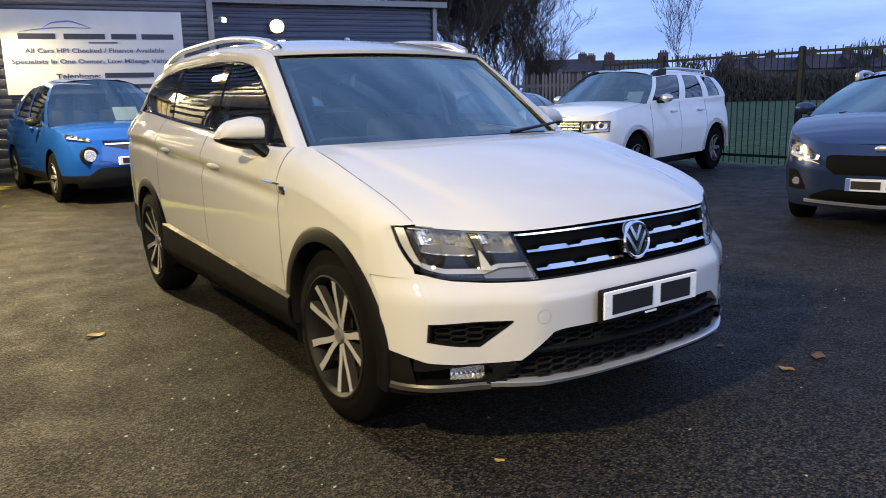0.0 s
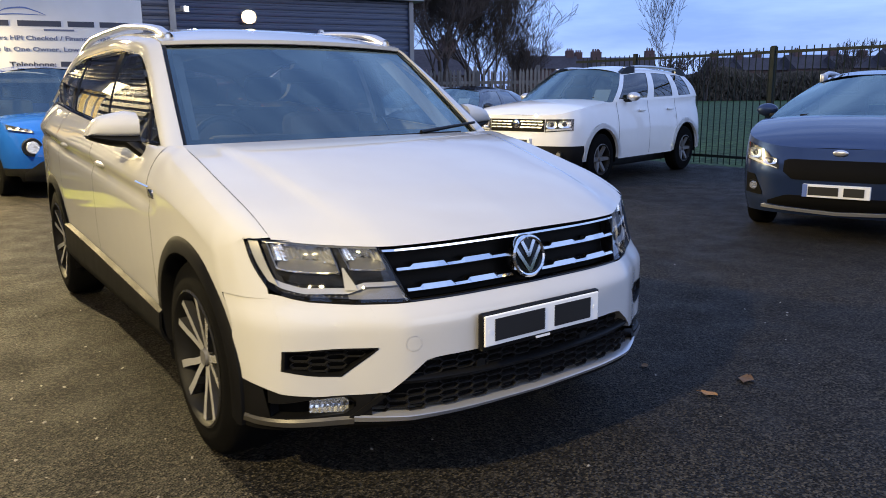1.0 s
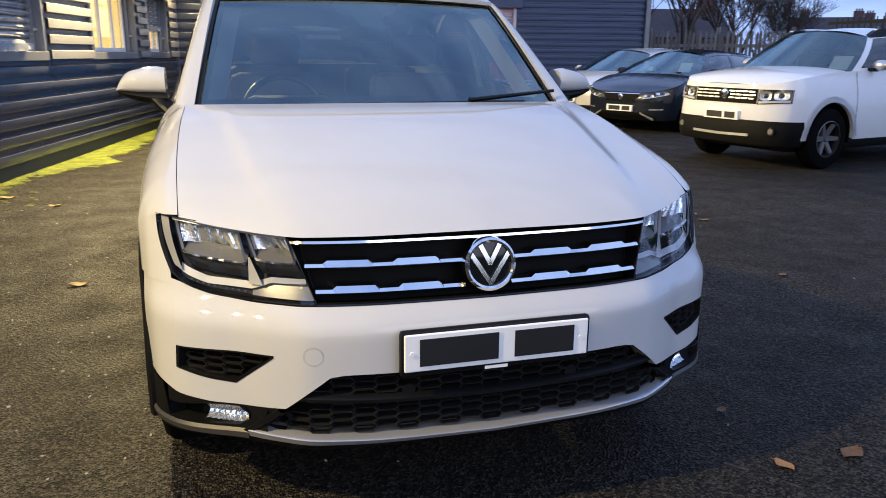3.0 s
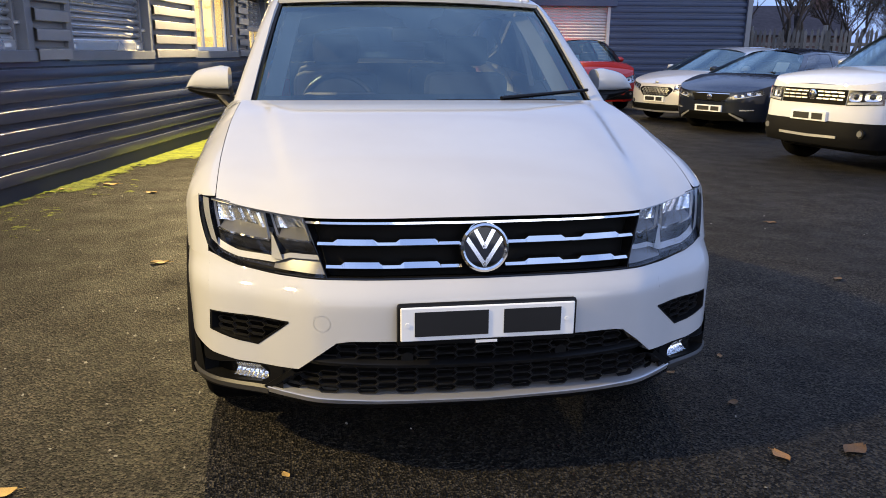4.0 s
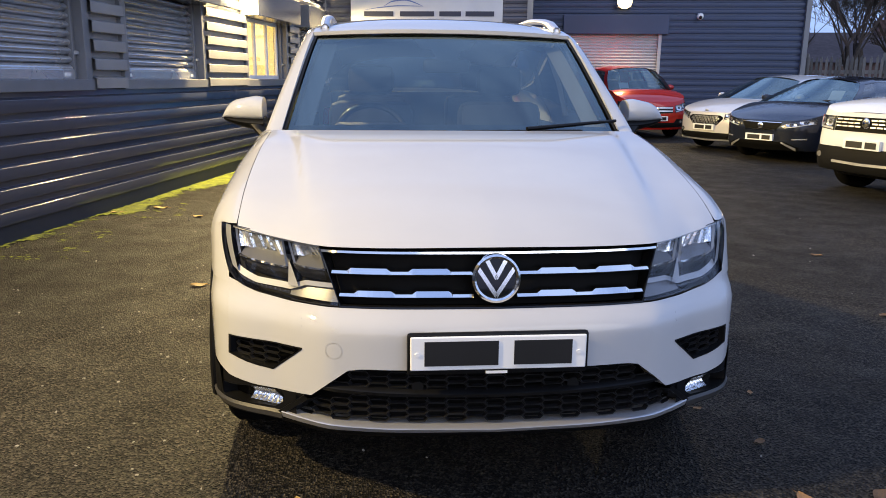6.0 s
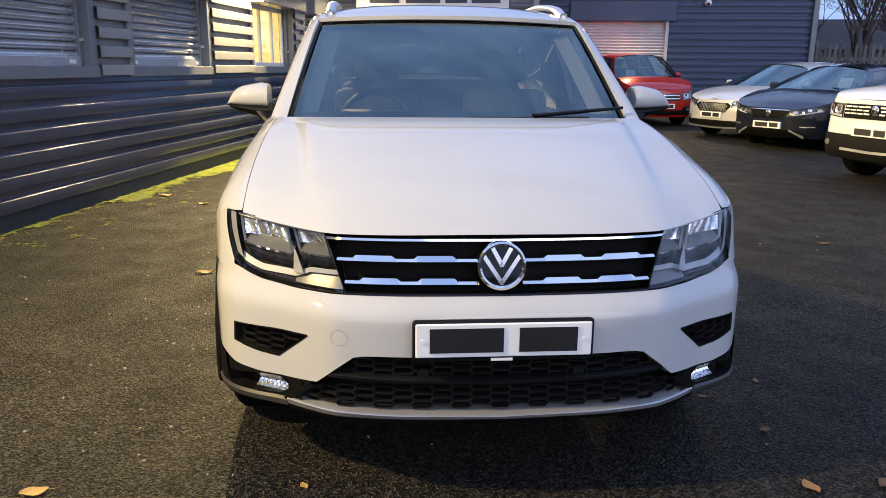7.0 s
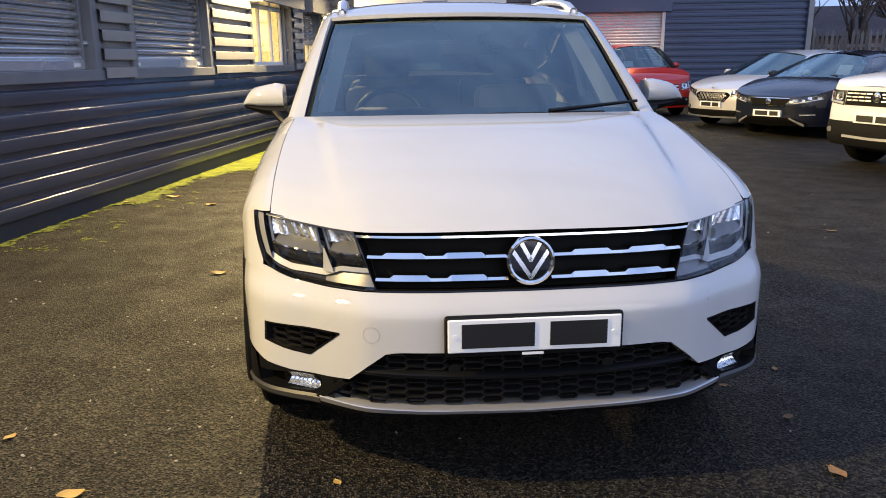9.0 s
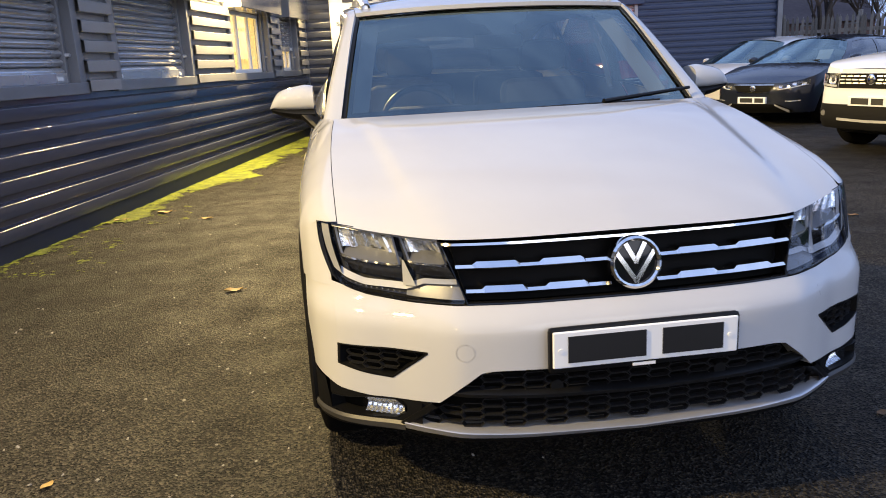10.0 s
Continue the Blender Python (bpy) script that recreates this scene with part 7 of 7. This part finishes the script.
def terrace_house(lat, dist, w, eaves, ridge, chimneys, turn, lit=False, label="red brick terraced house with slate roof and chimneys"):
    x, y = polar(lat, dist)
    h = empty("house", pose(x, y, 0, 0, 0, turn), label, "house")
    part("house_wall", box(-w / 2, w / 2, 0, 8, 0, eaves, 0), M_HOUSE, h, "dark brick wall", smooth=False)
    bm = bmesh.new()
    pts = [(-0.3, eaves - 0.1), (4.0, ridge), (8.3, eaves - 0.1)]
    a = [bm.verts.new((-w / 2 - 0.1, yy, z)) for yy, z in pts]
    b = [bm.verts.new((w / 2 + 0.1, yy, z)) for yy, z in pts]
    bm.faces.new(a)
    bm.faces.new(b[::-1])
    for i, j in ((0, 1), (1, 2), (2, 0)):
        bm.faces.new([a[i], a[j], b[j], b[i]])
    roof_ = part("house_roof", bm, M_SLATE, h, "grey slate roof", smooth=False)
    for cx in chimneys:
        c = part("chimney", box(cx * w - 0.55, cx * w + 0.55, 3.4, 4.6, ridge - 0.8, ridge + 0.75, 0.05), M_HOUSE, roof_, "brick chimney", smooth=False)
        for k in (-0.3, 0.0, 0.3):
            b_ = rod((cx * w + k, 4, ridge + 0.75), (cx * w + k, 4, ridge + 1.05), 0.12, 0.10, 6)
            o = link("chimney_pot", b_, M_HOUSE)
            o.parent = roof_
    for k in range(3):
        xx = -w / 2 + w * (k + 0.5) / 3
        for z in (1.0, 3.4):
            if z + 1.3 < eaves:
                win = part("house_window", box(xx - 0.5, xx + 0.5, -0.06, 0.02, z, z + 1.4), M_FAR_FRAME, h, "grey window frame", smooth=False)
                part("pane", box(xx - 0.42, xx + 0.42, -0.08, -0.062, z + 0.08, z + 1.32), M_BLIND if lit and k == 1 and z > 3 else M_GLOSSBLACK, win, smooth=False)
    return h


for lat, w, eaves, ridge, ch in ((0.415, 8, 5.0, 7.4, (-0.4, 0.45)), (0.46, 10, 5.0, 7.2, (-0.45, 0.42)), (0.525, 9, 5.1, 7.5, (-0.3, 0.3)), (0.59, 10, 5.0, 7.1, (0.0, 0.45)), (0.66, 9, 5.2, 7.9, (-0.4, 0.2)), (0.73, 9, 5.2, 7.6, (0.1,)), (0.80, 10, 5.2, 7.6, (-0.3,))):
    terrace_house(lat, 128, w, eaves * 0.86, ridge * 0.86, ch, -36, lit=lat in (0.59,))
terrace_house(0.262, 95, 7.5, 3.6, 5.4, (-0.42, 0.46), -40, label="low brick house with brown roof beyond the field")
terrace_house(0.16, 110, 9, 4.6, 6.4, (-0.3, 0.4), -36)
terrace_house(0.205, 112, 8, 4.6, 6.2, (0.0, 0.35), -36)
terrace_house(0.0, 54, 7.5, 2.6, 4.5, (0.4,), -20, lit=True, label="brick house with slate roof behind the bare trees")


def hedge_row(name, lat0, lat1, dist, height, n, label, seed, mat=M_HEDGE):
    rnd = random.Random(seed)
    segs = []
    for i in range(n):
        lat = rnd.uniform(lat0, lat1)
        hgt = height * (0.72 + 0.28 * noise.noise((lat * 14, seed, 0.0))) * (0.8 + 0.2 * noise.noise((lat * 60, seed, 3.0)))
        x, y = polar(lat, dist + rnd.uniform(-2, 2))
        z = hgt * rnd.random() ** 0.65
        p = Vector((x, y, max(0.0, z - 0.6)))
        d = Vector((rnd.uniform(-0.6, 0.6), rnd.uniform(-0.6, 0.6), rnd.uniform(0.5, 1.0)))
        segs.append((p, p + d * rnd.uniform(0.5, 1.3), rnd.uniform(0.05, 0.11), 0.02))
    root = empty(name, pose(0, 0, 0), label, "hedge")
    sticks("foliage", segs, mat, root, "", 3, "stuff")
    bm = bmesh.new()
    rows = []
    for lat in steps(lat0, lat1, 80):
        x, y = polar(lat, dist + 0.5)
        hgt = height * (0.62 + 0.25 * noise.noise((lat * 14, seed, 0.0)))
        rows.append([(x, y, 0), (x, y, hgt * 0.6), (x, y + 0.6, hgt)])
    add_grid(bm, rows)
    part("hedge_core", bm, mat, root)
    return root


hedge_row("hedge", 0.30, 0.95, 104, 5.6, 26000, "dark brown winter hedge along the far side of the field", 4)
hedge_row("hedge", 0.10, 0.33, 60, 2.4, 8000, "dark winter hedge beyond the picket fence", 9)
for lat, dist, hgt, sd in ((0.555, 118, 8.6, 31), (0.70, 118, 9.0, 33), (0.37, 100, 6.5, 35), (0.335, 92, 6.0, 36)):
    x, y = polar(lat, dist)
    bare_tree("tree", pose(x, y, 0), hgt, "round bare winter tree among the far houses", sd, depth=5, trunks=2, thin=4.5, base_r=0.12)

# ---- moss, leaves and grit on the asphalt ----


def moss_strip():
    verts, faces = [], []
    cell = 0.013
    nx, ny = 74, 900
    idx = {}
    for j in range(ny):
        u = -2.4 + j * cell
        for i in range(nx):
            v = 0.014 + i * cell
            n1 = noise.noise((u * 1.3, v * 2.0, 0.3))
            n2 = 0.6 * noise.noise((u * 6, v * 6, 2.0)) + 0.5 * noise.noise((u * 21, v * 21, 4.0)) + 0.3 * noise.noise((u * 55, v * 55, 6.0))
            reach = (0.03 if u < 0.6 else 0.08) + (0.32 * min(1.0, max(0.0, (u - 1.6) / 1.6)) * (0.6 + 0.8 * noise.noise((u * 2.3, 1.0, 7.0)))) + 0.16 * max(0.0, noise.noise((u * 0.9, 4.0, 1.0)) + 0.25) + 0.12 * n1 + (0.16 if u > 3.6 else 0.0)
            if v < reach + 0.26 * n2 or (u > -0.5 and n2 > 0.16 + 0.30 * v and n1 > 0.0 + 0.25 * v):
                q = []
                for a, b in ((0, 0), (1, 0), (1, 1), (0, 1)):
                    key = (i + a, j + b)
                    if key not in idx:
                        vv, uu = 0.014 + key[0] * cell, -2.4 + key[1] * cell
                        idx[key] = len(verts)
                        verts.append((vv, uu, 0.004 + 0.012 * max(0.0, 0.4 + noise.noise((uu * 22, vv * 22, 5.0))) * max(0.15, 1 - vv / 0.5)))
                    q.append(idx[key])
                faces.append(q)
    me = bpy.data.meshes.new("moss")
    me.from_pydata(verts, [], faces)
    me.materials.append(M_MOSS)
    for p in me.polygons:
        p.use_smooth = True
    ob = new("moss", me)
    ob.matrix_basis = YARD
    tagged(ob, "bright yellow-green moss along the foot of the wall", "moss", kind="stuff")


moss_strip()


def leaf(x, y, size, turn, tint):
    bm = bmesh.new()
    rows = []
    for k in range(7):
        f = k / 6
        w = 0.32 * math.sin(math.pi * min(1, f * 0.94 + 0.03)) ** 0.8
        rows.append([(lerp(-0.5, 0.5, f), s * w, 0.10 * abs(s) * (0.6 + 0.4 * math.sin(f * 7)) + 0.10 * (f - 0.5) ** 2) for s in (-1, -0.5, 0, 0.5, 1)])
    add_grid(bm, rows)
    add_rod(bm, (0.45, 0, 0.03), (0.75, 0.04, 0.02), 0.012, 0.008, 5)
    ob = link("fallen_leaf", bm, tint, smooth=True)
    ob.matrix_basis = pose(x, y, 0.004, 0, 0, turn) @ Matrix.Diagonal((size, size, size, 1))
    return tagged(ob, "dry fallen leaf lying on the asphalt", "leaf", "fallen leaves")


M_LEAF_Y = material("yellow_leaf", (0.40, 0.26, 0.08), 0.7, grain=0.2, grain_scale=60, stain=0.2, stain_scale=20)
for x, y, size, turn, mt in ((1.31, 0.045, 0.105, 20, M_LEAF), (1.035, 0.045, 0.075, 100, M_LEAF), (1.085, 0.44, 0.05, 200, M_LEAF), (-1.456, 0.179, 0.085, 15, M_LEAF_Y), (1.27, 0.88, 0.04, 70, M_LEAF),
                             (-2.54, 5.76, 0.14, 12, M_LEAF_Y), (-2.06, 5.27, 0.11, 160, M_LEAF_Y), (-1.50, 2.77, 0.11, 5, M_LEAF_Y), (-1.83, 0.60, 0.05, 60, M_LEAF_Y), (-2.89, 5.5, 0.12, 30, M_LEAF_Y),
                             (0.97, 0.74, 0.04, 10, M_LEAF), (-0.61, 0.16, 0.04, 120, M_LEAF_Y), (2.6, 1.9, 0.07, 30, M_LEAF), (3.1, 3.4, 0.08, 140, M_LEAF), (2.2, 5.0, 0.08, 220, M_LEAF)):
    leaf(x, y, size, turn, mt)


def grit():
    rnd = random.Random(77)
    bm = bmesh.new()
    for i in range(190):
        x, y = rnd.uniform(-3.2, 4.0), rnd.uniform(-0.8, 7.0)
        if rnd.random() < 0.35:
            x, y = rnd.uniform(-2.6, -0.9), rnd.uniform(0, 3.5)
        r = rnd.uniform(0.003, 0.0085)
        bmesh.ops.create_cube(bm, size=1, matrix=pose(x, y, r * 0.3, rnd.uniform(0, 40), rnd.uniform(0, 40), rnd.uniform(0, 360)) @ Matrix.Diagonal((r * 1.6, r, r * 0.7, 1)))
    ob = link("grit", bm, M_PALE_CHIP)
    tagged(ob, "scattered pale grit and chips on the asphalt", "grit", kind="stuff")


grit()
